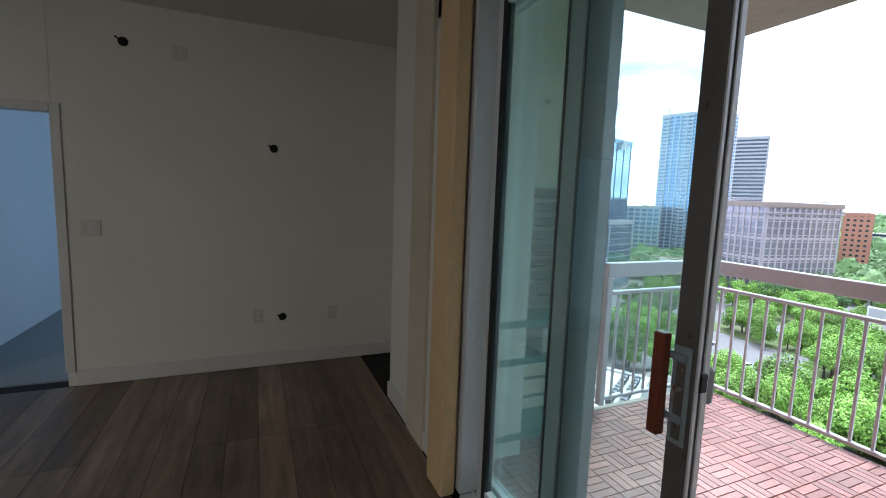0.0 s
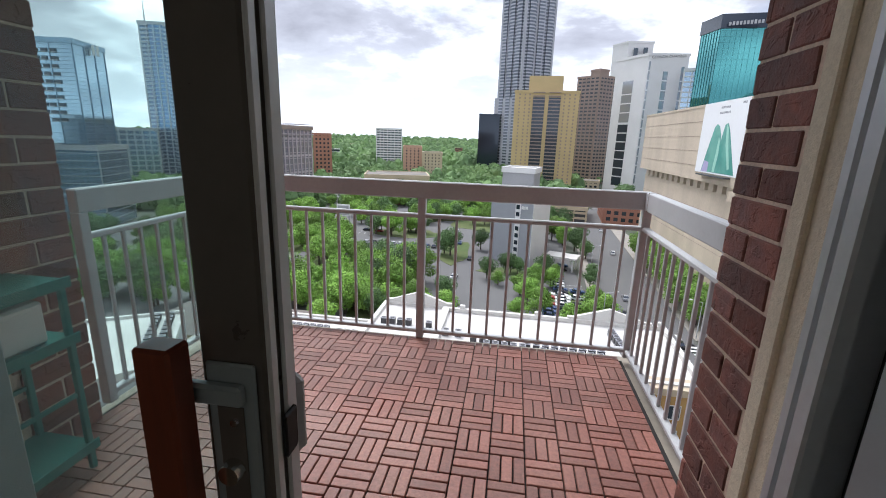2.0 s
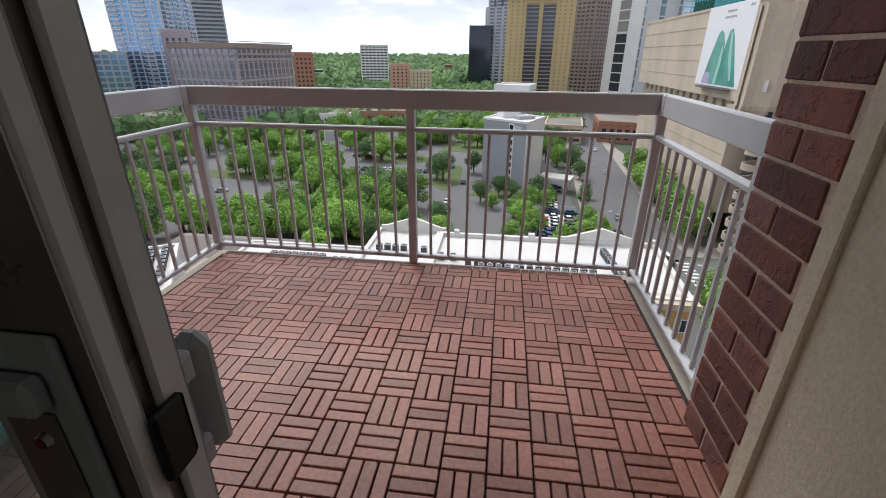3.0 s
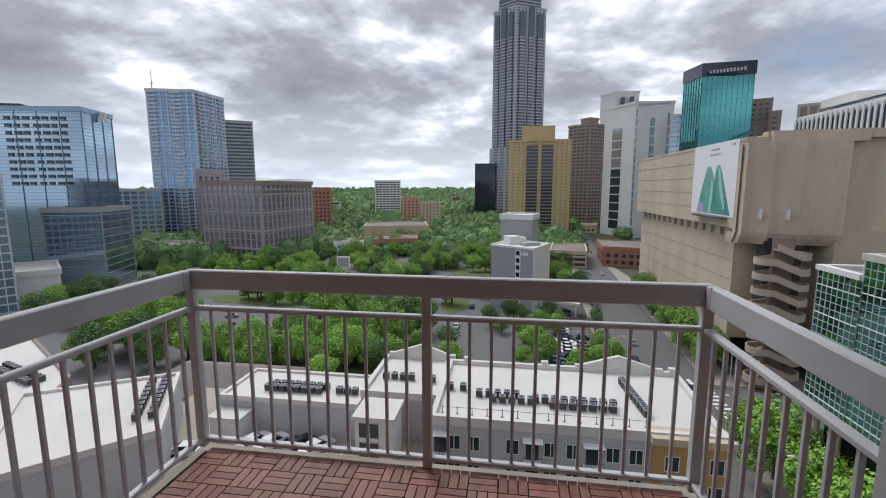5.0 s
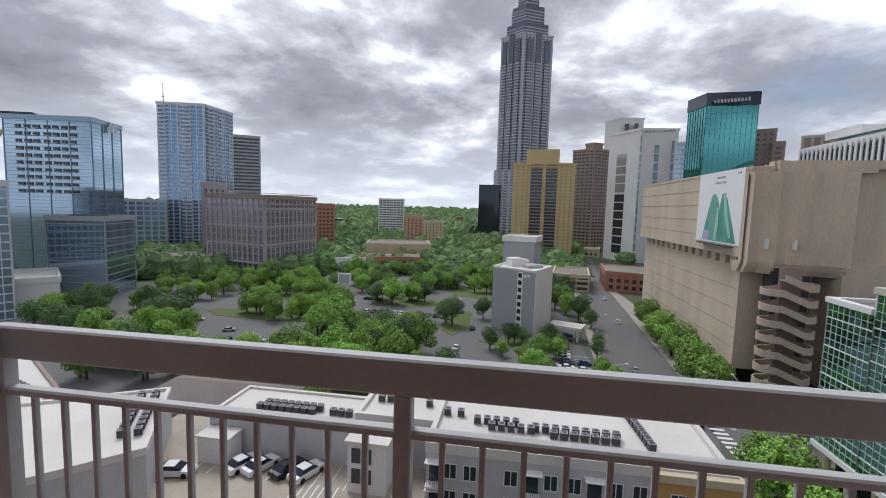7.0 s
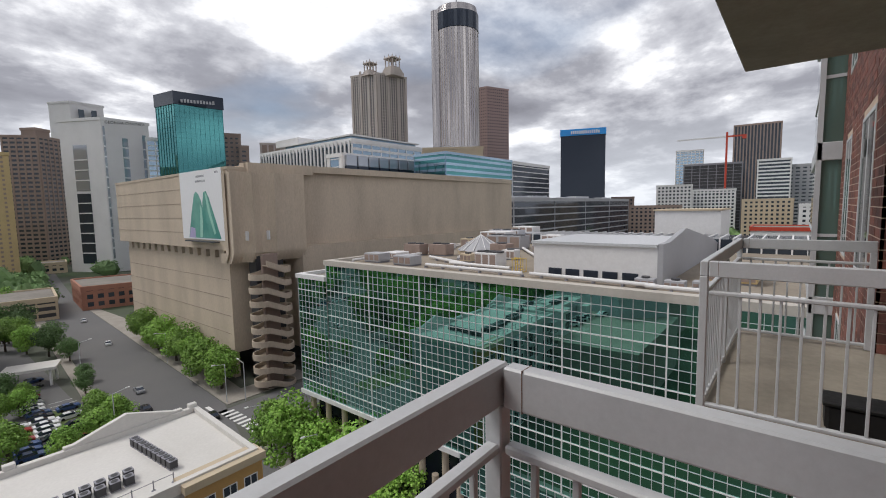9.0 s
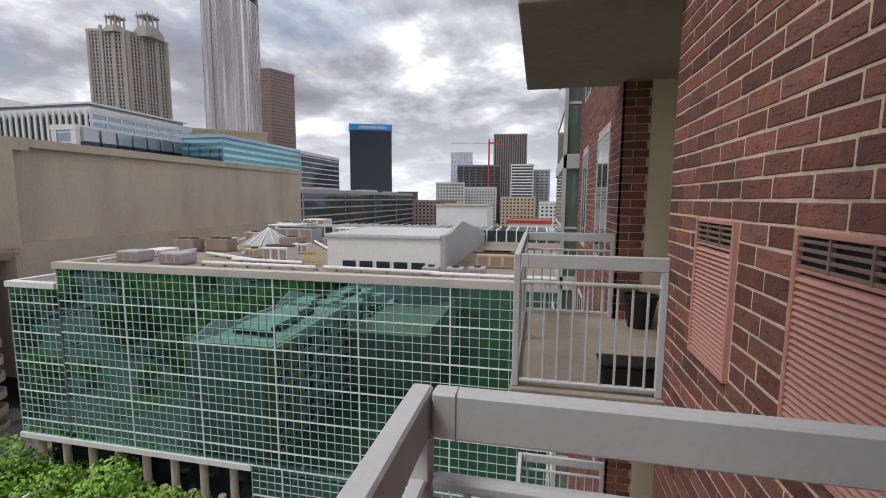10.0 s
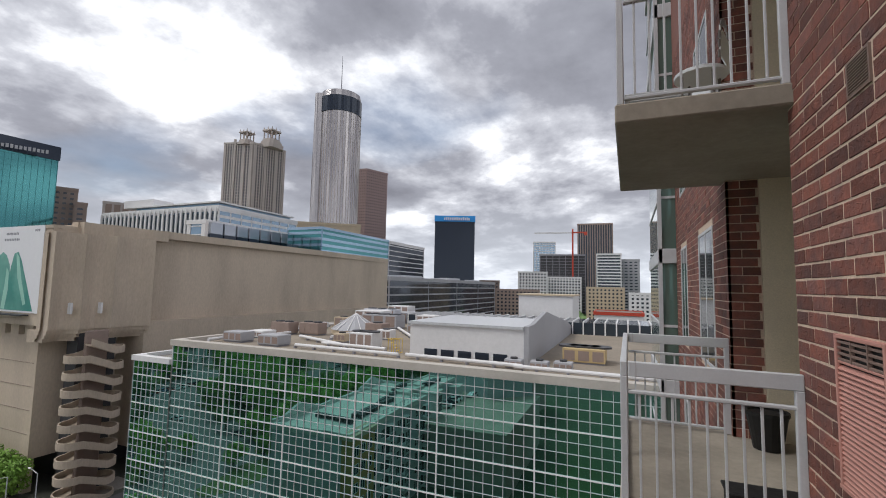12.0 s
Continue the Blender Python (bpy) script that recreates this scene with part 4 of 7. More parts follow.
for P, Q in ((ct[0], ct[1]), (ct[1], ct[2])):
    P, Q = Vector(P), Vector(Q)
    nn = Vector(((Q - P).y, -(Q - P).x)).normalized()
    for u in (0.0, 0.34, 0.66, 0.93):
        a, b = P.lerp(Q, u), P.lerp(Q, u + 0.07)
        part("buttress", prism(ccw([tuple(a), tuple(b), tuple(b + nn * 1.3), tuple(a + nn * 1.3)]), GROUND, top(15.9 if u in (0.0, 0.93) else 16.5, 590)), M["f_stone"], h)
building("crown_podium", "stone podium below a crowned tower", quad(39.5, 47.0, 480, 40), top(8.2, 480), "f_stone", "f_stone", 4, 0, 4, 0)
# round tower
rx, ry = polar(53.4, 520)
h = thing("round_tower", (0, 0, 0), "round mirror-glazed hotel tower with a dark crown", "building", "city buildings")
part("shaft", cyl(24.0, 24.0, GROUND, top(20.5, 520), 48, (rx, ry)), M["g_steel"], h)
part("crown_band", cyl(24.6, 24.6, top(20.5, 520), top(22.2, 520), 48, (rx, ry)), M["g_black"], h)
part("crown_cap", cyl(24.2, 22.5, top(22.2, 520), top(22.9, 520), 48, (rx, ry)), M["g_steel"], h)
rib = mesh_of("rib", box((-0.2, -0.2, GROUND), (0.2, 0.2, top(20.5, 520))), M["f_stone"])
for i in range(48):
    a = 6.28318 * i / 48
    part("rib", rib, None, h, at=(rx + 24.0 * math.cos(a), ry + 24.0 * math.sin(a), 0))
part("lift_shaft", cyl(6.5, 6.5, GROUND, top(22.6, 520), 24, polar(50.9, 514)), M["g_steel"], h)
part("antenna", cyl(0.7, 0.2, top(22.9, 520), top(27.4, 520), 8, (rx, ry)), M["f_granite"], h)
building("round_podium", "stone podium at the foot of a round tower", quad(48.5, 56.5, 470, 30), top(7.5, 470), "f_sand", "f_sand", 4, 0, 4, 0)
h = building("red_tower", "plain rose granite tower with small windows", corner(55.5, 580, 57, 570, 59.7, 590), top(14.5, 575), "f_rose", "g_dark", 3.8, 2.4, 3, 1.5)
h = building("black_tower", "black glass tower with a blue sign band", quad(66.1, 71.2, 470, 45), top(9.0, 470), "g_black", "g_black", 3.8, 0.2, 3.5, 0.15)
part("sign_band", ring(offset(ccw(quad(66.1, 71.2, 470, 45)), 0.9), offset(ccw(quad(66.1, 71.2, 470, 45)), 0.3), top(8.35, 470), top(9.1, 470)), M["sign_blue"], h)
sign_bars(h, 67.2, 70.6, 467.5, top(8.5, 470), 3.4, "f_white", 14)
# eastern cluster
for nm, lab, a0, a1, d, el, w, g, fh, bd, by, pr in (
        ("striped_tower", "brown and white striped office tower", 84.2, 88.3, 760, 8.0, "f_brown", "g_dark", 40, 0, 4, 1.6),
        # bare frame: its near-black filling is painted shade
        ("concrete_frame", "unfinished concrete frame of a tower", 79.6, 85.1, 640, 4.2, "f_granite", "f_dark", 4, 0.5, 9, 0.8),
        ("white_office_far", "white office block with close windows", 76.9, 80.5, 560, 2.0, "f_white", "g_dark", 3.8, 1.8, 4, 1.8),
        ("pale_office_far", "pale blue office tower", 78.8, 81.5, 700, 5.8, "f_white", "g_sky", 3.8, 1.0, 5, 0.8),
        ("grid_office_far", "white gridded office block", 79.8, 84.6, 600, 1.4, "f_white", "g_dark", 3.8, 1.6, 4, 1.6),
        ("banded_office_far", "white banded office block", 86.4, 89.2, 620, 4.3, "f_white", "g_dark", 4, 1.8, 30, 1.0),
        ("slab_office_far", "pale slab office tower far off", 88.8, 91.2, 640, 3.6, "f_grey", "g_dark", 4, 2.4, 6, 2.5),
        ("yellow_block_far", "cream brick block far off", 85.2, 89.5, 480, 0.2, "f_sand", "g_dark", 3.6, 1.8, 4, 2.0),
        ("brick_row_far", "row of low brick buildings", 74.0, 79.5, 460, -0.3, "f_brown", "g_dark", 3.6, 1.8, 4, 2.0),
        ("low_row_far", "row of low pale buildings", 90.0, 96.0, 430, -0.4, "f_white", "g_dark", 3.6, 1.8, 4, 2.0),
        ("red_roof_hall", "low hall with a red roof", 86.0, 91.5, 330, -2.8, "red", "f_white", 4, 0, 8, 0),
        ("block_far_east", "tan block in the distance", 72.0, 74.5, 520, 0.8, "f_brown", "g_dark", 4, 2, 4, 2)):
    building(nm, lab, quad(a0, a1, d, 35), top(el, d), w, g, fh, bd, by, pr)
crane = thing("tower_crane", (*polar(83.6, 630), GROUND), "red and white tower crane on a building site", "crane")
zt = top(6.9, 630) - GROUND
part("mast", box((-1, -1, 0), (1, 1, zt + 6)), M["red"], crane)
a = radians(83.6)
o = part("jib", box((-52, -0.8, zt), (0, 0.8, zt + 1.6)), M["f_white"], crane)
o.rotation_euler.z = -a
o = part("counter_jib", box((0, -0.8, zt), (19, 0.8, zt + 1.8)), M["red"], crane)
o.rotation_euler.z = -a
o = part("counterweight", box((15, -1.5, zt - 3), (19, 1.5, zt)), M["red"], crane)
o.rotation_euler.z = -a
crane2 = thing("tower_crane", (*polar(-55.2, 420), GROUND), "yellow tower crane behind an apartment block", "crane")
part("mast", box((-0.9, -0.9, 0), (0.9, 0.9, 66)), M["f_beige"], crane2)
o = part("jib", box((0, -0.7, 0), (30, 0.7, 1.4)), M["f_beige"], crane2, at=(0, 0, 62))
o.rotation_euler = (0, radians(-62), radians(30))
# scattered low blocks far off in the woods
sc = random.Random(11)
for i in range(60):
    az, d = sc.uniform(-52, 15), sc.uniform(650, 2600)
    if -5 < az < 14 and d < 900:
        continue
    w = sc.uniform(10, 26)
    pts, z1 = ccw(quad(az, az + math.degrees(w / d), d, sc.uniform(12, 25))), GROUND + sc.uniform(8, 24)
    h = thing("distant_block", (0, 0, 0), "small pale block among distant trees", "building", "distant blocks")
    part("glazing", prism(pts, GROUND, z1), M["g_dark"], h)
    wm = M[sc.choice(("f_white", "f_brick", "f_sand", "f_grey"))]
    me = mesh_of("spandrel", ring(offset(pts, 0.3), pts, 0, 2.2), wm)
    for k in range(int((z1 - GROUND) // 3.6)):
        part("spandrel", me, None, h, at=(0, 0, GROUND + k * 3.6))
    part("roof", prism(offset(pts, 0.35), z1, z1 + 0.8), wm, h)
hill = bmesh.new()
for i in range(40):
    az = -60 + i * 2.4
    x, y = polar(az, 4300)
    add_cyl(hill, 260, 120, GROUND, GROUND + 22 + 26 * noise.noise((i * 0.31, 2.0, 0)) + (75 if 27 <= i <= 29 and i != 28 else 0) * 0.4, 9, (x, y))
tagged(part("backdrop_hills", hill, mat("far_hills", (0.10, 0.14, 0.15), 1.0, 0, 0.1, 0.01)), "low wooded ridges on the horizon", "hills", "", "structure")

# ---- the dark living room behind the sliding door ----
FL, CEIL = -0.02, 2.82
IN = -2.50                       # inner face of the outer wall
WEST = -4.33
M["carpet"] = mat("carpet", (0.26, 0.27, 0.28), 0.95, 0, 0.2, 90, 0.2, 2, 0.3)
M["plank"] = mat("floor_plank", (0.165, 0.112, 0.075), 0.40, 0, 0.45, 9, 0.8, 2.2, 0.08, vary=0.32, stretch=(0.3, 2.0, 1), tint=(0.27, 0.205, 0.15))
M["bed_wall"] = mat("bedroom_paint", (0.55, 0.60, 0.63), 0.8, 0, 0.03, 20, 0.1, 1)
M["plate"] = mat("plate_plastic", (0.66, 0.62, 0.54), 0.4)
M["slat_dark"] = mat("slat_dark", (0.13, 0.10, 0.085), 0.7, 0, 0.2, 20)
M["hole"] = mat("box_shadow", (0.015, 0.013, 0.012), 0.9)


def setting(name, lo, hi, m, label="", category="wall", bevel=0.0):
    return tagged(part(name, box(lo, hi, bevel), M[m]), label, category, "", "structure")


floor = setting("floor", (WEST - 0.15, -9.0, FL - 0.14), (3.2, IN + 0.45, FL - 0.012), "hole", "dark wood plank floor of an empty room", "floor")
setting("floor_bedroom", (-9.0, -9.0, FL - 0.14), (WEST - 0.152, -2.0, FL), "carpet", "grey carpet of a side room", "floor")
setting("ceiling", (-9.0, -9.0, CEIL), (3.2, -2.0, CEIL + 0.1), "white_paint", "plain pale ceiling", "ceiling")
# west wall with a doorway
setting("wall_west", (WEST - 0.12, -4.73, FL), (WEST, -2.15, CEIL), "wall_paint", "plain off-white wall with bare cable outlets")
setting("wall_west_lintel", (WEST - 0.12, -5.55, 2.0), (WEST, -4.732, CEIL), "wall_paint", "off-white wall above a doorway")
setting("wall_west_rest", (WEST - 0.12, -9.0, FL), (WEST, -5.552, CEIL), "wall_paint", "plain off-white wall")
setting("wall_south", (-9.0, -9.2, FL), (3.2, -9.0, CEIL), "wall_paint", "plain off-white wall")
setting("wall_east", (3.2, -9.2, FL), (3.4, -2.0, CEIL), "wall_paint", "plain off-white wall")
setting("wall_niche", (WEST, -2.15, FL), (-3.40, -2.0, CEIL), "wall_paint", "off-white wall of a shallow niche")
setting("wall_pier", (-3.40, IN, FL), (-2.38, -2.0, CEIL), "wall_paint", "off-white pier beside the sliding door")
setting("wall_north_east", (-0.38, IN, FL), (3.2, -2.492, CEIL), "wall_paint", "off-white wall beside the sliding door")
setting("wall_over_door", (-2.379, IN, 2.45), (-0.381, -2.492, CEIL), "wall_paint", "off-white wall above the sliding door")
# side room with a window
setting("wall_bedroom_inner", (-9.0, -5.75, FL), (WEST - 0.122, -5.62, CEIL), "bed_wall", "pale blue-grey wall of a side room")
setting("wall_bedroom_end", (-9.2, -9.0, FL), (-9.0, -2.0, CEIL), "bed_wall", "pale wall of a side room")
for lo, hi in (((-9.0, -2.2, FL), (-8.0, -2.0, CEIL)), ((-5.2, -2.2, FL), (WEST - 0.12, -2.0, CEIL)), ((-8.0, -2.2, FL), (-5.2, -2.0, 0.5)), ((-8.0, -2.2, 2.5), (-5.2, -2.0, CEIL))):
    setting("wall_bedroom_window", lo, hi, "bed_wall", "pale outer wall round a bedroom window")
# door casing, skirting
for lo, hi in (((WEST, -4.74, FL + 0.11), (WEST + 0.014, -4.68, 2.06)), ((WEST, -5.60, 2.0), (WEST + 0.014, -4.742, 2.06))):
    setting("trim_door", lo, hi, "white_paint", "white door casing", "trim", 0.003)
for lo, hi in (((WEST, -4.67, FL), (WEST + 0.015, -2.152, FL + 0.12)), ((WEST + 0.017, -2.167, FL), (-3.417, -2.152, FL + 0.12)), ((-3.417, IN - 0.015, FL), (-3.402, -2.168, FL + 0.12)), ((-3.40, IN - 0.015, FL), (-2.402, IN - 0.001, FL + 0.12))):
    setting("baseboard", lo, hi, "white_paint", "white painted baseboard", "baseboard", 0.004)
# honey-coloured casing that stands out beside the sliding door
setting("trim_jamb", (-2.40, IN - 0.085, FL), (-2.20, IN - 0.001, 2.45), "jamb", "honey-coloured casing beside the sliding door", "trim", 0.012)


def wall_plate(y, z, w=0.075, h=0.12, label="pale plastic outlet plate on the wall"):
    g = thing("outlet_plate", (WEST, y, z), label, "outlet", "wall plates")
    part("plate", box((0, -w / 2, -h / 2), (0.007, w / 2, h / 2), 0.002), M["plate"], g)
    for dz in (-0.025, 0.025):
        part("socket", box((0.0075, -0.016, dz - 0.014), (0.009, 0.016, dz + 0.014), 0.0005), M["white_paint"], g)


def cable_box(y, z):
    g = thing("open_cable_box", (WEST, y, z), "open wall box with a dark hole and loose cable", "wall box", "wall boxes")
    part("hole", cyl(0.033, 0.033, 0, 0.004, 18), M["hole"], g).matrix_basis = pose(0.001, 0, 0, 0, 90, 0)
    bm = bmesh.new()
    for i in range(5):
        add_box(bm, (0.004 + 0.006 * i, -0.022 - 0.006 * i, 0.0 + 0.004 * i), (0.011 + 0.006 * i, -0.012 - 0.006 * i, 0.012 + 0.004 * i), 0.002)
    part("cable", bm, M["hole"], g)


cable_box(-4.29, 2.54)
cable_box(-3.27, 1.85)
cable_box(-3.21, 0.41)
wall_plate(-3.41, 0.43)
wall_plate(-2.78, 0.42)
wall_plate(-4.54, 1.18, 0.12, 0.12, "double light switch plate on the wall")
wall_plate(-3.93, 2.51, 0.1, 0.1, "blank cover plate high on the wall")

# ---- sliding door ----
door = thing("door_sliding", (0, 0, 0), "aluminium sliding balcony door frame with a fixed glass panel", "door", "", "structure")
for nm, lo, hi, m in (
        ("jamb", (-2.334, -2.49, 0.0), (-2.17, -2.32, 2.45), "alu"),
        ("jamb", (-0.50, -2.49, 0.0), (-0.44, -2.395, 2.45), "alu_dark"),
        ("jamb_track", (-0.47, -2.394, 0.0), (-0.44, -2.355, 2.45), "black"),
        ("jamb_outer", (-0.512, -2.354, 0.0), (-0.44, -2.33, 2.45), "alu"),
        ("jamb_groove", (-0.49, -2.329, 0.0), (-0.44, -2.318, 2.45), "bronze"),
        ("jamb_outer", (-0.505, -2.317, 0.0), (-0.44, -2.30, 2.45), "alu"),
        ("jamb_fin", (-0.485, -2.299, 0.0), (-0.40, -2.275, 2.45), "white_paint"),
        ("jamb_cover", (-0.439, -2.515, 0.0), (-0.382, -2.30, 2.45), "white_paint"),
        ("head", (-2.17, -2.49, 2.39), (-0.50, -2.32, 2.45), "alu"),
        ("sill", (-2.17, -2.49, -0.04), (-0.50, -2.305, 0.0), "alu"),
        ("track", (-2.17, -2.425, 0.001), (-0.50, -2.419, 0.018), "alu"),
        ("track", (-2.17, -2.355, 0.001), (-0.50, -2.349, 0.018), "alu"),
        ("fixed_stile", (-1.655, -2.388, 0.02), (-1.578, -2.335, 2.39), "alu"),
        ("stile_groove", (-1.577, -2.378, 0.02), (-1.565, -2.335, 2.39), "black"),
        ("interlock", (-1.564, -2.384, 0.02), (-1.455, -2.335, 2.39), "alu_dark"),
        ("fixed_stile", (-2.169, -2.388, 0.02), (-2.11, -2.335, 2.39), "alu"),
        ("fixed_rail", (-2.109, -2.388, 0.02), (-1.672, -2.335, 0.12), "alu"),
        ("fixed_rail", (-2.109, -2.388, 2.31), (-1.672, -2.335, 2.39), "alu"),
        ("gasket", (-1.670, -2.390, 0.12), (-1.656, -2.333, 2.31), "black")):
    part(nm, box(lo, hi, 0.003), M[m], door)
p = part("fixed_pane", box((-2.11, -2.364, 0.12), (-1.671, -2.358, 2.31)), M["pane"], door)
p.visible_shadow = False

panel = thing("sliding_door_panel", (0, 0, 0), "half-open sliding glass panel with a dark bronze lead stile", "door")
for nm, lo, hi, m in (
        ("lead_stile", (-1.078, -2.445, 0.02), (-1.014, -2.398, 2.385), "bronze"),
        ("edge_strip", (-1.0135, -2.445, 0.02), (-1.009, -2.430, 2.385), "alu"),
        ("edge_strip", (-1.0135, -2.421, 0.02), (-1.009, -2.399, 2.385), "alu"),
        ("trailing_stile", (-2.075, -2.445, 0.02), (-2.04, -2.398, 2.385), "alu"),
        ("trailing_gasket", (-2.039, -2.443, 0.02), (-2.01, -2.40, 2.385), "black"),
        ("bottom_rail", (-2.009, -2.442, 0.02), (-1.079, -2.40, 0.11), "alu"),
        ("top_rail", (-2.009, -2.442, 2.31), (-1.079, -2.40, 2.385), "alu"),
        ("latch", (-1.0085, -2.433, 1.035), (-1.0045, -2.409, 1.082), "black")):
    part(nm, box(lo, hi, 0.003), M[m], panel)
p = part("pane", box((-2.009, -2.424, 0.11), (-1.079, -2.418, 2.31)), M["pane"], panel)
p.visible_shadow = False
plate = part("handle_plate", box((-1.070, -2.4505, 0.885), (-1.022, -2.4455, 1.142), 0.002), M["alu_dark"], panel)
part("plate_inlay", box((-1.060, -2.4525, 0.90), (-1.034, -2.4508, 1.10), 0.0006), M["bronze"], plate)
cylr = part("key_cylinder", cyl(0.011, 0.010, 0, 0.012, 16), M["chrome"], plate, "bright key cylinder")
cylr.matrix_basis = pose(-1.047, -2.4527, 1.035, 90, 0, 0)
pull = part("pull_handle", box((-1.102, -2.493, 0.905), (-1.068, -2.466, 1.172), 0.003), M["handle_wood"], panel, "dark red wooden grip")
for z in (0.955, 1.115):
    bm = bmesh.new()
    add_box(bm, (-1.094, -2.467, z - 0.010), (-1.074, -2.456, z + 0.010), 0.002)
    add_box(bm, (-1.094, -2.462, z - 0.010), (-1.030, -2.4505, z + 0.010), 0.003)
    part("bracket", bm, M["alu_dark"], pull)
for z in (0.935, 1.085):
    s = part("screw", cyl(0.0045, 0.0035, 0, 0.003, 12), M["chrome"], plate)
    s.matrix_basis = pose(-1.043, -2.4527, z, 90, 0, 0)
outer = part("outer_pull", box((-1.048, -2.372, 0.985), (-1.022, -2.350, 1.085), 0.009), M["rail"], panel)
for z in (1.0, 1.07):
    part("bracket", box((-1.046, -2.3975, z - 0.012), (-1.024, -2.3725, z + 0.012), 0.004), M["rail"], outer)

# unseen ceiling lamps, added further back over the kitchen to brighten the room
M["lamp_glow"] = bpy.data.materials.new("lamp_glow")
M["lamp_glow"].use_nodes = True
M["lamp_glow"].node_tree.nodes["Principled BSDF"].inputs["Emission Color"].default_value = (1.0, 0.86, 0.66, 1)
M["lamp_glow"].node_tree.nodes["Principled BSDF"].inputs["Emission Strength"].default_value = 3.0
for x, y in ((-1.2, -7.2), (1.4, -7.2)):
    g = thing("ceiling_light", (x, y, CEIL), "unseen round white ceiling light added to brighten the room", "ceiling light", "ceiling lights")
    part("ring", cyl(0.20, 0.22, -0.05, -0.001, 24), M["white_paint"], g)
    part("diffuser", cyl(0.16, 0.18, -0.075, -0.052, 24), M["lamp_glow"], g)
    li = new("ceiling_lamp", bpy.data.lights.new("ceiling_lamp", "AREA"))
    li.data.shape, li.data.size, li.data.energy, li.data.color = "DISK", 0.34, 5.5, (1.0, 0.94, 0.84)
    li.matrix_world = look((x, y, CEIL - 0.09), (x - 0.3, y + 0.6, 0))
# daylight standing in the side room's window
wi = new("window_light", bpy.data.lights.new("window_light", "AREA"))
wi.data.shape, wi.data.size, wi.data.size_y, wi.data.energy, wi.data.color = "RECTANGLE", 2.7, 1.9, 6.0, (0.60, 0.80, 1.0)
wi.matrix_world = look((-6.6, -2.1, 1.5), (-6.6, -6, 1.2))

# ---- teal shelf on the balcony ----
rack = thing("plant_rack", (-2.655, -1.46, 0.0), "teal painted metal rack with three shelves against brick", "rack")
legm = mesh_of("leg", box((-0.011, -0.011, 0.0), (0.011, 0.011, 0.80), 0.003), M["teal"])
for x, y in ((0.02, -0.02), (0.25, -0.02), (0.02, -0.72), (0.25, -0.72)):
    part("leg", legm, None, rack, at=(x, y, 0))
for z in (0.10, 0.56, 0.78):
    part("shelf", box((0.0, -0.74, z), (0.27, 0.0, z + 0.02), 0.005), M["teal"], rack)
    part("shelf_lip", box((0.272, -0.74, z - 0.01), (0.279, 0.0, z + 0.032), 0.002), M["teal"], rack)
for x in (0.02, 0.25):
    part("side_brace", box((x - 0.006, -0.70, 0.33), (x + 0.006, -0.035, 0.345)), M["teal"], rack)
part("box", box((0.03, -0.40, 0.582), (0.24, -0.08, 0.74), 0.01), M["white_paint"], None)
bpy.data.objects["box"].matrix_world = pose(-2.655, -1.46, 0)
tagged(bpy.data.objects["box"], "white cardboard box on a teal rack shelf", "box")
bpy.data.objects["box"].name = "storage_box"
# slats built here in place of a louvred reflection in the door glass
slp = thing("slatted_screen", (-2.63, -1.62, 0.80), "dark slats above a teal rack, standing in for a reflection in the door glass", "screen")
for y in (0.0, -0.66):
    part("post", box((0.0, y - 0.02, 0.0), (0.03, y + 0.02, 0.80), 0.003), M["slat_dark"], slp)
for k in range(9):
    part("slat", box((0.031, -0.68, 0.03 + k * 0.085), (0.045, 0.02, 0.09 + k * 0.085), 0.003), M["slat_dark"], slp)

# ---- exhibition hall with billboard and spiral ramp ----
mart = thing("exhibition_hall", (0, 0, 0), "huge windowless concrete exhibition hall with an overhanging top", "building", "city buildings")
part("upper_block", prism(ccw([(53, 112), (186, 107), (186, 200), (53, 200)]), -8.6, 12.2), M["f_conc"], mart)
part("lower_block", prism(ccw([(55.0, 118), (172, 112), (172, 198), (55.0, 198)]), -37.0, -11.0), M["f_conc"], mart)
part("window_strip", prism(ccw([(56.0, 119), (171, 113), (171, 197), (56.0, 197)]), -11.0, -8.6), M["g_dark"], mart)
fin = mesh_of("strip_post", box((-0.5, -1.6, -11.0), (1.6, 1.6, -8.6)), M["f_conc"])
for i in range(14):
    part("strip_post", fin, None, mart, at=(55.0, 121 + i * 5.6, 0))
# corner bays: hollow flutes between sharp arrises, over flared corbels
arris = [(52.4, 112.5), (52.6, 110.2), (57.6, 108.8), (62.9, 107.3), (71.0, 105.9)]


def fluted(pts, deep, n=7):
    out = []
    for (xa, ya), (xb, yb) in zip(pts, pts[1:]):
        for i in range(n):
            u = i / n
            k = deep * math.sin(math.pi * u)
            out.append((xa + (xb - xa) * u + 0.2 * k, ya + (yb - ya) * u + k))
    return out + [pts[-1]]


back = [(71.0, 114.0), (52.4, 114.0)]
part("corner_bay", prism(ccw(fluted(arris, 1.9) + back), -9.4, 11.4), M["f_conc"], mart)
part("bay_crown", prism(ccw(fluted([(57.5, 112.2), (57.8, 110.6), (63.2, 109.4), (76, 108.6)], 0.9) + [(76, 114.5), (57.5, 114.5)]), 11.4, 14.1), M["f_conc"], mart)
part("upper_course", prism(ccw([(76, 109.2), (186, 106.9), (186, 130), (76, 130)]), 12.2, 14.1), M["f_conc"], mart)
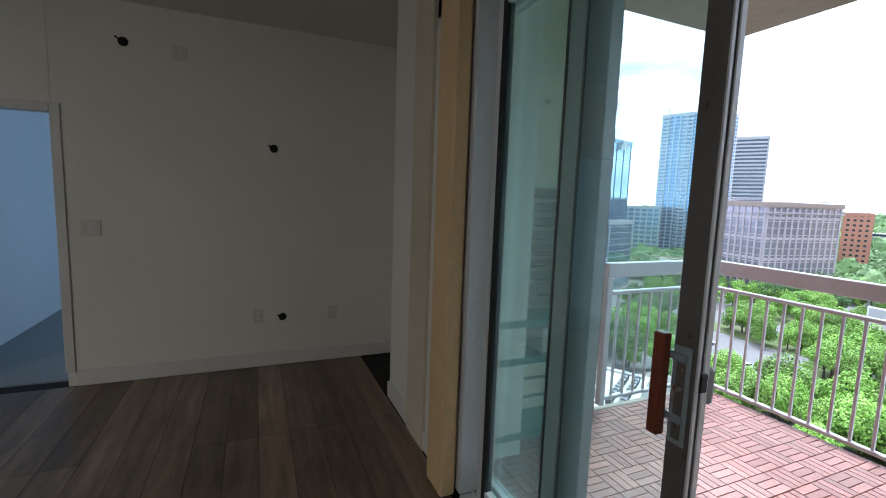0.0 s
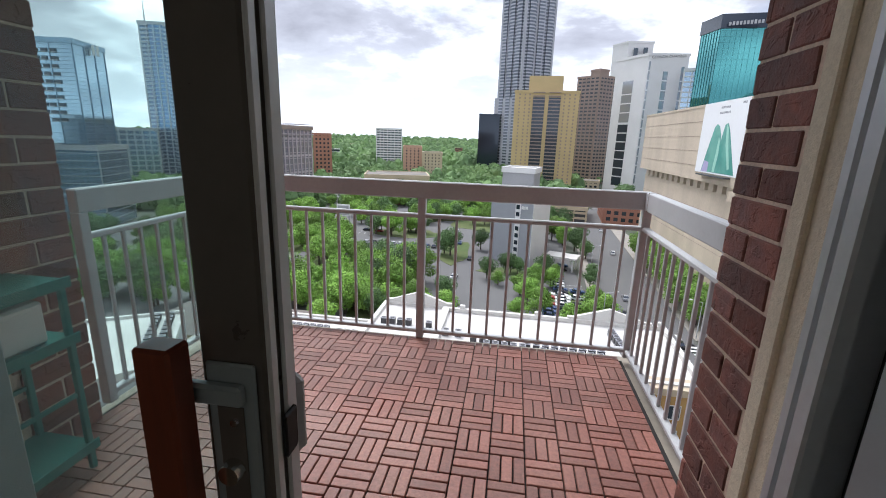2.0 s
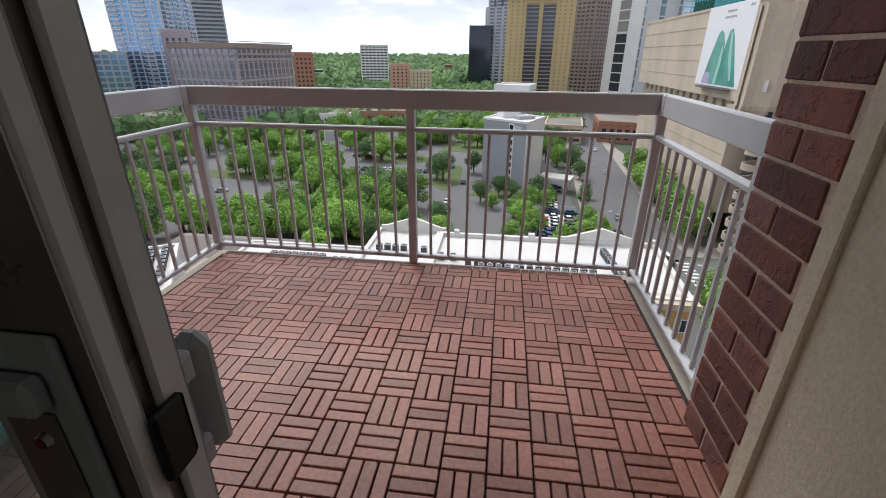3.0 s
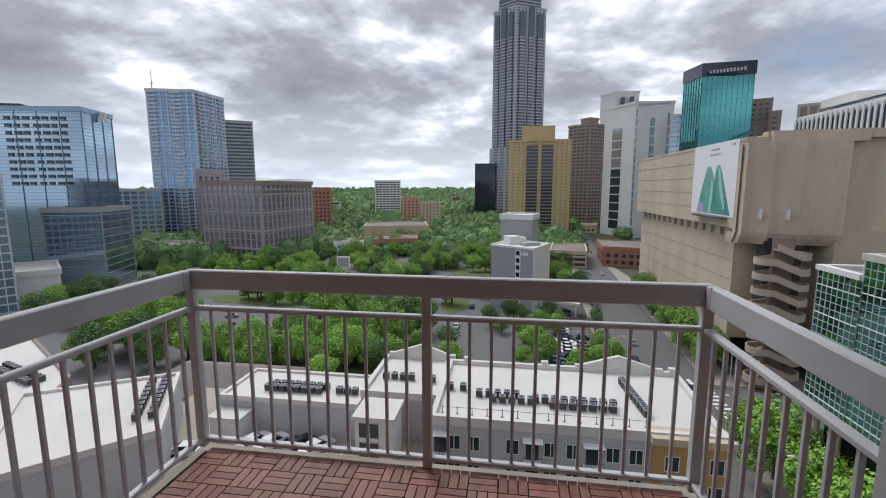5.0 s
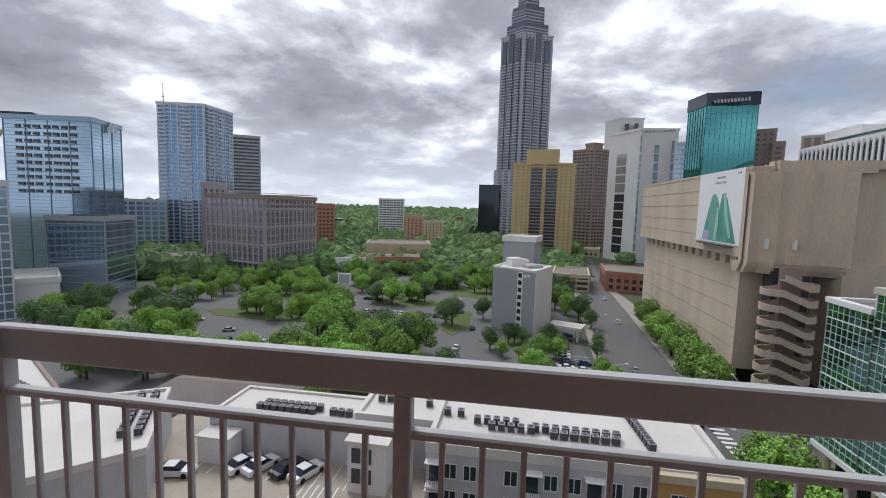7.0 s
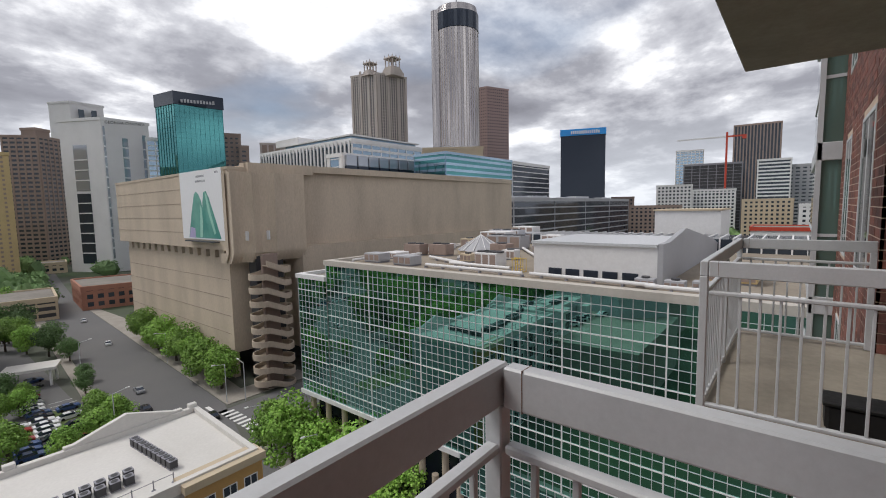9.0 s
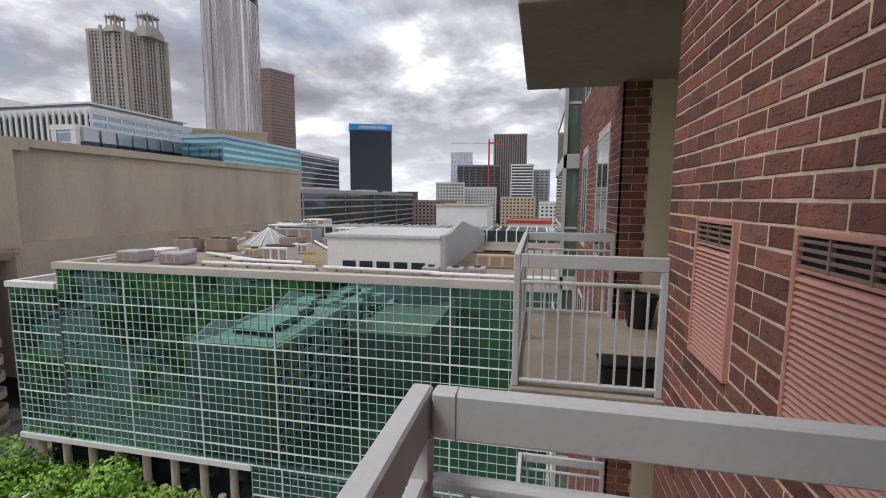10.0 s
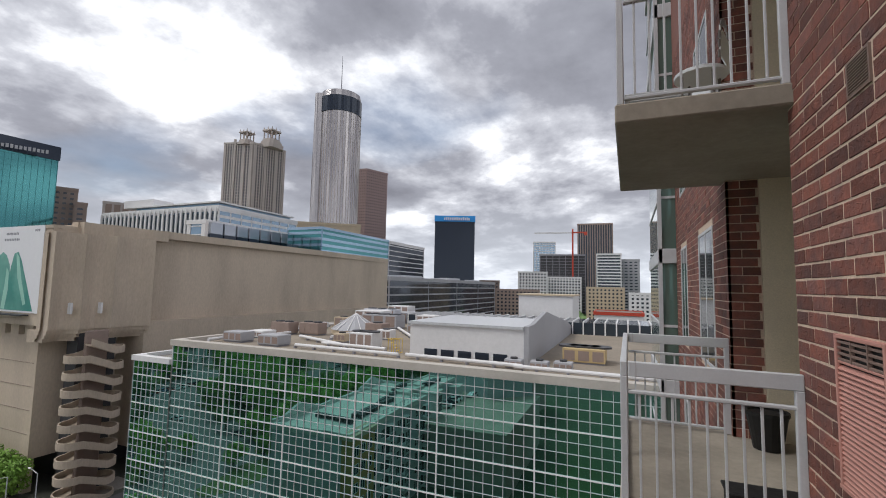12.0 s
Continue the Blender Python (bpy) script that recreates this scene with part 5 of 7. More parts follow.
for k, (zz, g) in enumerate(((-10.3, 0.5), (-11.1, 1.2), (-11.9, 2.0))):
    part("corner_corbel", prism(ccw([(x + 0.12 * g, y + g) for x, y in fluted(arris, 1.9)] + [(71.0, 117.0), (52.4, 117.0)]), zz, zz + (0.9 if k == 0 else 0.8)), M["f_conc"], mart)
for x, y in ((55.8, 109.2), (60.9, 107.9)):
    part("flood_lamp", box((x - 0.25, y - 0.5, -6.0), (x + 0.25, y + 0.6, -3.6), 0.1), M["f_white"], mart)
for zz in (-4.4, -0.2, 4.0, 8.2):
    part("seam", box((52.93, 140, zz), (53.02, 199.9, zz + 0.09)), M["f_brown"], mart)
for zz in (-32, -27, -22, -17):
    part("seam", box((54.93, 119, zz), (55.02, 197.9, zz + 0.08)), M["f_brown"], mart)
for y in (121, 137, 153, 169, 185):
    part("column", box((56, y, GROUND), (57.6, y + 1.6, -37.0)), M["f_conc"], mart)
part("front_wall", prism(ccw([(70.6, 107.4), (186, 105.8), (186, 116), (70.6, 117)]), -38.0, -8.5), M["f_conc"], mart)
# near-black core puts the shade below the overhang into its colour
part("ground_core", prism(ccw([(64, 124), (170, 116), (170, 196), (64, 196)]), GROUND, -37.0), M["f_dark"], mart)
part("parapet", ring(offset(ccw([(53, 112), (186, 107), (186, 200), (53, 200)]), 0.15), offset(ccw([(53, 112), (186, 107), (186, 200), (53, 200)]), -1.0), 12.2, 12.9), M["f_conc"], mart)
for x, y, w, d, t in ((78, 122, 18, 8, 1.5), (66, 126, 8, 7, 2.2), (110, 130, 12, 8, 1.6)):
    plant(mart, x, y, 12.2, w, d, t, "f_conc")
# billboard: white sheet with a green curved M-shaped figure
bb = thing("billboard", (52.86, 0, 0), "huge white billboard with two green leaning shapes", "billboard")
M["bb_white"] = mat("billboard_white", (0.82, 0.82, 0.84), 0.6, 0, 0.02, 1)
M["bb_green"] = mat("billboard_green", (0.05, 0.26, 0.22), 0.5, 0, 0.1, 0.2, 0.7, 0.12, tint=(0.25, 0.55, 0.45))
M["bb_mint"] = mat("billboard_mint", (0.34, 0.62, 0.52), 0.5, 0, 0.1, 0.3)
M["bb_lilac"] = mat("billboard_lilac", (0.45, 0.40, 0.62), 0.5, 0, 0.1, 0.3)
part("sheet", box((-0.06, 115.0, -6.0), (0.10, 140.8, 12.9)), M["bb_white"], bb)


def leaf_shape(pts, m, o):
    bm = bmesh.new()
    a = [bm.verts.new((-0.065 - o, 140.8 - u * 25.8, -6.0 + v * 18.9)) for u, v in pts]
    b = [bm.verts.new((-0.060, 140.8 - u * 25.8, -6.0 + v * 18.9)) for u, v in pts]
    bm.faces.new(a)
    for i in range(len(pts)):
        j = (i + 1) % len(pts)
        bm.faces.new((a[i], b[i], b[j], a[j]))
    bmesh.ops.recalc_face_normals(bm, faces=bm.faces)
    part("printed_shape", bm, M[m], bb)


leaf_shape([(0.16, 0.02), (0.50, 0.02), (0.56, 0.3), (0.52, 0.55), (0.46, 0.66), (0.40, 0.70), (0.35, 0.66), (0.27, 0.42)], "bb_green", 0.010)
leaf_shape([(0.50, 0.02), (0.93, 0.02), (0.82, 0.30), (0.70, 0.60), (0.64, 0.70), (0.58, 0.68), (0.54, 0.5), (0.52, 0.3)], "bb_green", 0.014)
leaf_shape([(0.44, 0.03), (0.50, 0.03), (0.53, 0.25), (0.52, 0.46), (0.48, 0.52), (0.47, 0.3)], "bb_mint", 0.018)
leaf_shape([(0.66, 0.64), (0.61, 0.69), (0.66, 0.4), (0.78, 0.08), (0.82, 0.10), (0.72, 0.4)], "bb_mint", 0.020)
leaf_shape([(0.17, 0.02), (0.33, 0.02), (0.33, 0.16), (0.22, 0.18)], "bb_lilac", 0.022)
for r_, (u0, u1, v) in enumerate(((0.42, 0.62, 0.90), (0.40, 0.64, 0.83), (0.86, 0.94, 0.93))):
    for i in range(9 if r_ < 2 else 3):
        n = 9 if r_ < 2 else 3
        a0 = u0 + (u1 - u0) * (i + 0.15) / n
        a1 = u0 + (u1 - u0) * (i + 0.8) / n
        leaf_shape([(a0, v), (a1, v), (a1, v + 0.028), (a0, v + 0.028)], "f_granite", 0.01)
part("light_bar", box((-1.6, 118, -6.6), (-0.06, 136, -6.3)), M["f_dark"], bb)
# spiral car ramp: level turns at both ends joined by sloping flights
ramp = thing("spiral_ramp", (59.7, 106.2, 0), "long spiral concrete car ramp with sloping parapets and rounded ends", "ramp")
# core kept darker than the parapets, to paint shade into the openings
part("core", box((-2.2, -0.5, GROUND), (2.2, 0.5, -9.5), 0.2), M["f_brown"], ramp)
RISE = 3.45


def flight(r0, r1, zl, zh, half=2.5, seg=12):
    """One turn of the ramp: front flight down to the east, level east end, back flight, level west end."""
    bm = bmesh.new()
    rows = []
    plan = []
    for i in range(seg + 1):
        plan.append((-half + 2 * half * i / seg, -1, 0.0, -RISE * 0.62 * i / seg))
    for i in range(1, seg + 1):
        a = -math.pi / 2 + math.pi * i / seg
        plan.append((half, math.sin(a), math.cos(a), -RISE * 0.62))
    for i in range(1, seg + 1):
        plan.append((half - 2 * half * i / seg, 1, 0.0, -RISE * (0.62 + 0.38 * i / seg)))
    for i in range(1, seg + 1):
        a = math.pi / 2 + math.pi * i / seg
        plan.append((-half, math.sin(a), math.cos(a), -RISE))
    for px, sy, cx_, dz in plan:
        rows.append([bm.verts.new((px + r * cx_, r * sy, z + dz)) for r, z in ((r0, zl), (r1, zl), (r1, zh), (r0, zh))])
    for p, q in zip(rows, rows[1:]):
        for k in range(4):
            bm.faces.new((p[k], p[(k + 1) % 4], q[(k + 1) % 4], q[k]))
    bm.faces.new(rows[0])
    bm.faces.new(rows[-1][::-1])
    bmesh.ops.recalc_face_normals(bm, faces=bm.faces)
    return bm


rail_turn = mesh_of("parapet_turn", flight(2.75, 3.05, 0.0, 1.5), M["f_conc"])
deck_turn = mesh_of("deck_turn", flight(0.8, 2.74, 0.0, 0.3), M["f_conc"])
for k in range(10):
    part("parapet_turn", rail_turn, None, ramp, at=(0, 0, -12.4 - k * RISE))
    part("deck_turn", deck_turn, None, ramp, at=(0, 0, -12.4 - k * RISE))
# near-black wall stands for the shade inside the ramp
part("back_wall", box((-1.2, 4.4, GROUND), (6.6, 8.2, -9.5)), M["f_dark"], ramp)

# ---- curtain-wall block ----
M["coping"] = mat("coping", (0.52, 0.48, 0.43), 0.85, 0, 0.06, 2, 0.3, 0.2)
CX, CZ0, CZ1 = 53.0, -37.6, -9.6
cw = thing("curtain_wall_block", (0, 0, 0), "low office block with a green mirror-glass curtain wall", "building", "city buildings")
gr = random.Random(5)


def pane_wall(y0, y1, z0, z1, step=1.25, x=CX, tilt=0.0006):
    """Curtain wall glazing: single panes, each set very slightly out of true."""
    bm = bmesh.new()
    ny, nz = int(round((y1 - y0) / step)), int(round((z1 - z0) / step))
    for i in range(ny):
        for j in range(nz):
            ya, yb = y0 + (y1 - y0) * i / ny, y0 + (y1 - y0) * (i + 1) / ny
            za, zb = z0 + (z1 - z0) * j / nz, z0 + (z1 - z0) * (j + 1) / nz
            s, t = gr.gauss(0, tilt), gr.gauss(0, tilt)
            v = [bm.verts.new((x + s * (y - (ya + yb) / 2) + t * (z - (za + zb) / 2), y, z)) for y, z in ((ya, za), (ya, zb), (yb, zb), (yb, za))]
            bm.faces.new(v)
    return bm, ny, nz


tagged(part("body", box((CX + 0.25, -90, CZ0), (150, 73, CZ1)), M["f_dark"], cw), "dark inner body")
part("body_low", box((CX + 0.25, -90, GROUND), (150, 40, CZ0)), M["f_dark"], cw)
part("body_step", box((CX + 0.25, 73, CZ0), (130, 83, -12.9)), M["f_dark"], cw)
part("core_low", box((60, 40, GROUND), (128, 80, CZ0)), M["f_dark"], cw)
for y0, y1, z0, z1 in ((-90, 73, CZ0, CZ1), (73.0, 83.0, CZ0, -12.9), (-90, 40, GROUND + 0.4, CZ0 - 0.05)):
    bm, ny, nz = pane_wall(y0, y1, z0, z1)
    tagged(part("glazing", bm, M["g_curtain"], cw), "", "", "", "stuff")
    thin = mesh_of("mullion", box((CX - 0.10, -0.034, z0), (CX + 0.02, 0.034, z1)), M["rail"])
    thick = mesh_of("mullion_wide", box((CX - 0.14, -0.085, z0), (CX + 0.02, 0.085, z1)), M["f_white"])
    for i in range(ny + 1):
        wide = i % 10 == 0
        part("mullion_wide" if wide else "mullion", thick if wide else thin, None, cw, at=(0, y0 + (y1 - y0) * i / ny, 0))
    thin = mesh_of("transom", box((CX - 0.09, y0, -0.032), (CX + 0.02, y1, 0.032)), M["rail"])
    thick = mesh_of("transom_wide", box((CX - 0.13, y0, -0.075), (CX + 0.02, y1, 0.075)), M["f_white"])
    for j in range(nz + 1):
        wide = j % 4 == 2
        part("transom_wide" if wide else "transom", thick if wide else thin, None, cw, at=(0, 0, z0 + (z1 - z0) * j / nz))
part("end_glazing", box((CX + 0.3, 73.0, -12.7), (90, 73.2, CZ1)), M["g_curtain"], cw)
part("roof_edge", box((CX - 0.35, -90, CZ1), (CX + 1.2, 73.4, CZ1 + 1.0)), M["coping"], cw)
part("roof_edge", box((CX + 1.2, 72.2, CZ1), (150, 73.4, CZ1 + 1.0)), M["coping"], cw)
part("roof_edge", box((CX - 0.35, 73.4, -12.9), (CX + 1.0, 83.4, -12.0)), M["f_white"], cw)
part("roof_edge", box((CX + 1.0, 82.4, -12.9), (130, 83.4, -12.0)), M["f_white"], cw)
part("soffit", box((CX - 0.3, 40, CZ0 - 0.9), (130, 83.4, CZ0 - 0.02)), M["f_white"], cw)
part("roof", box((CX + 1.2, -90, CZ1 + 0.02), (150, 72.2, CZ1 + 0.25)), M["roof_gravel"], cw)
part("roof_low", box((CX + 1.0, 73.5, -12.9), (130, 82.4, -12.7)), M["roof"], cw)
col = mesh_of("column", cyl(0.6, 0.6, GROUND, CZ0 - 0.9, 16), M["f_conc"])
for i in range(8):
    part("column", col, None, cw, at=(CX + 1.2, 44 + i * 5.3, 0))
ZR = CZ1 + 0.25
# roof-top structures
pent = thing("roof_penthouse", (0, 0, 0), "white rooftop hall with a row of low dark windows", "building", "roof structures")
part("wall", box((62, 13.6, ZR), (80, 31.6, ZR + 5.0)), M["f_white"], pent)
part("coping", box((61.7, 13.6, ZR + 5.0), (80.2, 31.9, ZR + 5.4)), M["rail"], pent)
w = mesh_of("window", box((61.9, -1.05, ZR + 0.35), (62.05, 1.05, ZR + 1.35)), M["g_black"])
for i in range(5):
    part("window", w, None, pent, at=(0, 17.0 + i * 2.75, 0))
gab = thing("gabled_hall", (0, 0, 0), "grey gabled rooftop hall", "building", "roof structures")
def long_wall(prof, y0, y1):
    bm = bmesh.new()
    a = [bm.verts.new((x, y0, ZR + z)) for x, z in prof]
    b = [bm.verts.new((x, y1, ZR + z)) for x, z in prof]
    bm.faces.new(a)
    bm.faces.new(b[::-1])
    for i in range(len(prof)):
        j = (i + 1) % len(prof)
        bm.faces.new((a[i], b[i], b[j], a[j]))
    bmesh.ops.recalc_face_normals(bm, faces=bm.faces)
    return bm


part("flank", long_wall([(61.9, 0), (61.9, 5.5), (66, 5.5), (77, 6.9), (106, 3.3), (119, 0.7), (119, 0)], 12.9, 13.58), M["f_grey"], gab)
part("shell", long_wall([(80.3, 0), (80.3, 3.0), (106, 2.2), (118.5, 0.6), (118.5, 0)], 13.6, 31.0), M["f_grey"], gab)
hall = thing("cream_hall", (0, 0, 0), "tall cream block above a flat roof", "building", "roof structures")
part("wall", box((130, 14.5, ZR), (148, 30, ZR + 8.8)), M["f_white"], hall)
part("roof", box((129.6, 14.2, ZR + 8.8), (148.4, 30.4, ZR + 9.2)), M["f_sand"], hall)
sky = thing("skylight_roof", (0, 0, 0), "long ribbed glass skylight roof", "skylight", "roof structures")
part("glass", box((112, -40, ZR), (128, 58, ZR + 2.8)), M["g_dark"], sky)
rb = mesh_of("rib", box((111.8, -0.15, ZR), (128.2, 0.15, ZR + 3.1)), M["f_white"])
for i in range(40):
    part("rib", rb, None, sky, at=(0, -40 + i * 2.5, 0))
pav = thing("pyramid_skylight", (85, 57, ZR), "pyramid rooftop skylight with pale ribs", "skylight", "roof structures")
bm = bmesh.new()
bmesh.ops.create_cone(bm, cap_ends=True, segments=12, radius1=5.5, radius2=0.3, depth=3.4)
bmesh.ops.translate(bm, verts=bm.verts, vec=(0, 0, 2.6))
part("glass", bm, M["f_grey"], pav)
rb = mesh_of("rib", box((0, -0.08, 0), (6.4, 0.08, 0.15)), M["f_white"])
for i in range(12):
    o = part("rib", rb, None, pav, at=(0, 0, 4.32))
    o.rotation_euler = (0, math.atan2(3.3, 5.4), 6.28318 * (i + 0.5) / 12)
part("base", cyl(5.4, 5.4, 0, 0.95, 12), M["f_sand"], pav)


def roof_unit(x, y, w, d, t, m, label, rz=0, z=None, fans=0):
    g = thing("roof_unit", (x, y, ZR if z is None else z), label, "roof unit", "roof units", rz=rz)
    part("casing", box((-w / 2, -d / 2, 0.25), (w / 2, d / 2, t), 0.06), M[m], g)
    part("curb", box((-w / 2 + 0.15, -d / 2 + 0.15, 0), (w / 2 - 0.15, d / 2 - 0.15, 0.26)), M["f_granite"], g)
    for i in range(3):
        part("louvre_bank", box((-w / 2 - 0.04, -d / 2 + d * (i + 0.12) / 3, 0.5), (-w / 2 + 0.02, -d / 2 + d * (i + 0.88) / 3, t - 0.3)), M["f_brown"], g)
    for i in range(fans):
        part("fan_ring", cyl(min(w, d) * 0.32, min(w, d) * 0.32, t, t + 0.25, 14, (0, -d / 2 + d * (i + 0.5) / fans)), M["f_dark"], g)
    return g


for x, y, ww, dd, t, m, fans in ((61, 66.5, 3.2, 4.4, 1.9, "f_grey", 0), (60.4, 57.5, 3.2, 4.6, 1.9, "f_grey", 0), (75, 68.5, 3, 5, 2.6, "f_brown", 2), (77, 62.5, 3, 5, 2.6, "f_brown", 2), (82, 49.5, 3.5, 4, 2.8, "f_brown", 1), (70, 50, 2.0, 2.6, 1.7, "f_sand", 1), (78, 45, 2.4, 3, 2.0, "f_white", 1), (112, 66, 4, 10, 4.0, "f_pale", 3), (124, 66, 5, 7, 4.5, "f_white", 0), (93, 45, 2, 5, 1.8, "f_grey", 2),
                                 (66, 42.2, 3.6, 4.5, 2.7, "f_white", 3), (99, 58, 5, 10, 3.4, "f_grey", 3), (104, 64, 6, 8, 4.0, "f_white", 0), (96, 66, 3, 8, 2.5, "f_sand", 2), (103, 47, 4, 5, 3.5, "f_white", 0), (90, 62, 3, 4, 2.2, "f_grey", 1),
                                 (68, 68, 4, 4, 1.4, "f_white", 0), (88, 70, 5, 3, 1.5, "f_white", 0), (70, 6, 5, 6, 2.2, "f_beige", 4), (60, 11, 1.6, 2.4, 1.2, "f_grey", 1), (60, 14.5, 1.6, 2.4, 1.2, "f_grey", 1), (61, 8, 1.6, 2.4, 1.2, "f_grey", 1), (118, 62, 8, 6, 3, "f_grey", 0)):
    roof_unit(x, y, ww, dd, t, m, "grey and tan rooftop air-handling unit with louvres", 0, None, fans)
for k, (xa, ya, xb, yb) in enumerate(((64, 46, 70, 60), (59, 32, 59.5, 52), (63, 36.5, 64, 50), (57.5, -5, 57.8, 14), (57, 69.5, 110, 71), (70, 66, 74, 66), (58.5, 13, 59.5, 31), (80, 40, 96, 52), (72, 54, 80, 55), (96, 40, 110, 40.5))):
    L = math.hypot(xb - xa, yb - ya)
    g = thing("roof_pipe", (xa, ya, ZR + 0.55), "white insulated pipe run across the roof", "pipe", "roof pipes", rz=math.degrees(math.atan2(yb - ya, xb - xa)))
    o = part("pipe", cyl(0.28, 0.28, 0, L, 10), M["f_white"], g)
    o.rotation_euler = (0, radians(90), 0)
    for i in range(int(L // 4) + 1):
        part("saddle", box((i * 4 - 0.15, -0.3, -0.55), (i * 4 + 0.15, 0.3, -0.2)), M["f_granite"], g)
M["y_steel"] = mat("yellow_steel", (0.62, 0.42, 0.05), 0.5)
stair = thing("roof_stair", (63.5, 34.0, ZR), "yellow steel stair on the roof", "stair")
for i in range(6):
    part("tread", box((-0.5, i * 0.35, i * 0.4), (0.5, i * 0.35 + 0.3, i * 0.4 + 0.06)), M["y_steel"], stair)
for sx in (-0.55, 0.55):
    part("handrail", box((sx - 0.04, 0, 2.2), (sx + 0.04, 2.3, 2.28)), M["y_steel"], stair)
    for i in range(3):
        part("stanchion", box((sx - 0.04, i, 0), (sx + 0.04, i + 0.08, 2.2)), M["y_steel"], stair)

# the block stands nearer than it was laid out: bring it in towards the balcony, all at one scale
NEARER = Matrix.Translation((-0.95, -0.14, 1.5)) @ Matrix.Diagonal((0.83, 0.83, 0.83, 1)) @ Matrix.Translation((0.95, 0.14, -1.5))
for o in list(scene.objects):
    if o.parent is None and (o in (cw, pent, gab, hall, sky, pav, stair) or o.name.split(".")[0] in ("roof_unit", "roof_pipe")):
        o.matrix_world = NEARER @ o.matrix_basis
under = thing("street_storey", (0, 0, 0), "dark glazed street storey under an office block", "building", "city buildings")
part("wall", box((46.5, -78, GROUND), (120, 68, -31.2)), M["g_black"], under)
colm = mesh_of("column", cyl(0.5, 0.5, GROUND, -36.5, 16), M["f_conc"])
for i in range(34):
    part("column", colm, None, under, at=(44.8, -76 + i * 4.4, 0))

# ---- white-roofed apartment block in front ----
WB = [(-9.5, 44.6), (22.0, 44.6), (22.6, 61.4), (-9.5, 61.4)]
WR = [(-19.6, 49.8), (-9.62, 49.8), (-9.62, 62.4), (-19.6, 62.4)]
M["siding"] = mat("grey_siding", (0.50, 0.51, 0.53), 0.8, 0, 0.05, 4, 0.2, 0.4)
M["ochre"] = mat("ochre_render", (0.50, 0.30, 0.11), 0.85, 0, 0.06, 4, 0.2, 0.4)
wb = thing("white_roof_block", (0, 0, 0), "five-storey grey apartment block with a white flat roof", "building", "city buildings")
part("wall", prism(ccw(WB), GROUND, -25.0), M["siding"], wb)
part("roof", prism(offset(ccw(WB), -0.5), -25.0, -24.92), M["roof_white"], wb)
part("parapet", ring(offset(ccw(WB), 0.12), offset(ccw(WB), -0.5), -25.4, -24.3), M["roof_white"], wb)
part("corner_wing", box((14.6, 43.9, GROUND), (22.2, 46, -25.3)), M["ochre"], wb)
part("corner_cornice", box((14.3, 43.6, -25.3), (22.5, 46.2, -24.5)), M["f_sand"], wb)
part("rear_wall", prism(WR, GROUND, -25.0), M["siding"], wb)
part("rear_roof", prism(offset(WR, -0.5), -25.0, -24.93), M["roof_white"], wb)
part("rear_parapet", ring(offset(WR, 0.1), offset(WR, -0.5), -25.4, -24.45), M["roof_white"], wb)


def gable_parapet(xm, half, y, rise):
    bm = bmesh.new()
    prof = [(xm - half, -25.2), (xm + half, -25.2), (xm + half, -24.0), (xm + half * 0.85, -24.0), (xm, -24.0 + rise), (xm - half * 0.85, -24.0), (xm - half, -24.0)]
    a = [bm.verts.new((x, y, z)) for x, z in prof]
    b = [bm.verts.new((x, y + 0.6, z)) for x, z in prof]
    bm.faces.new(a)
    bm.faces.new(b[::-1])
    for i in range(len(prof)):
        k = (i + 1) % len(prof)
        bm.faces.new((a[i], b[i], b[k], a[k]))
    bmesh.ops.recalc_face_normals(bm, faces=bm.faces)
    return bm


for xm, half, y, rise in ((-14.0, 5.2, 62.0, 1.5), (14.8, 6.0, 61.1, 1.6)):
    part("stepped_gable", gable_parapet(xm, half, y, rise), M["roof_white"], wb)
for x0, x1 in ((-7.4, -6.6), (4.0, 5.0), (21.6, 22.6)):
    part("parapet_pier", box((x0, 61.0, -25.2), (x1, 61.75, -23.8), 0.05), M["roof_white"], wb)
# low cable rail along the front of the roof
for i in range(14):
    part("rail_foot", cyl(0.22, 0.12, -24.92, -24.8, 8, (-8.4 + i * 1.75, 46.3)), M["f_granite"], wb)
part("roof_rail", box((-8.4, 46.28, -24.1), (14.4, 46.32, -24.05)), M["f_granite"], wb)


def flat_window(h, x, y, z, w=1.3, hh=1.6, m="g_dark"):
    f = part("window", box((x - w / 2, y - 0.06, z), (x + w / 2, y + 0.02, z + hh)), M[m], h)
    part("frame", boxes([((x - w / 2 - 0.1, y - 0.1, z - 0.1), (x + w / 2 + 0.1, y - 0.062, z)), ((x - w / 2 - 0.1, y - 0.1, z + hh), (x + w / 2 + 0.1, y - 0.062, z + hh + 0.1)), ((x - w / 2 - 0.1, y - 0.1, z), (x - w / 2, y - 0.062, z + hh)), ((x + w / 2, y - 0.1, z), (x + w / 2 + 0.1, y - 0.062, z + hh)), ((x - 0.05, y - 0.1, z), (x + 0.05, y - 0.062, z + hh))]), M["f_white"], f)


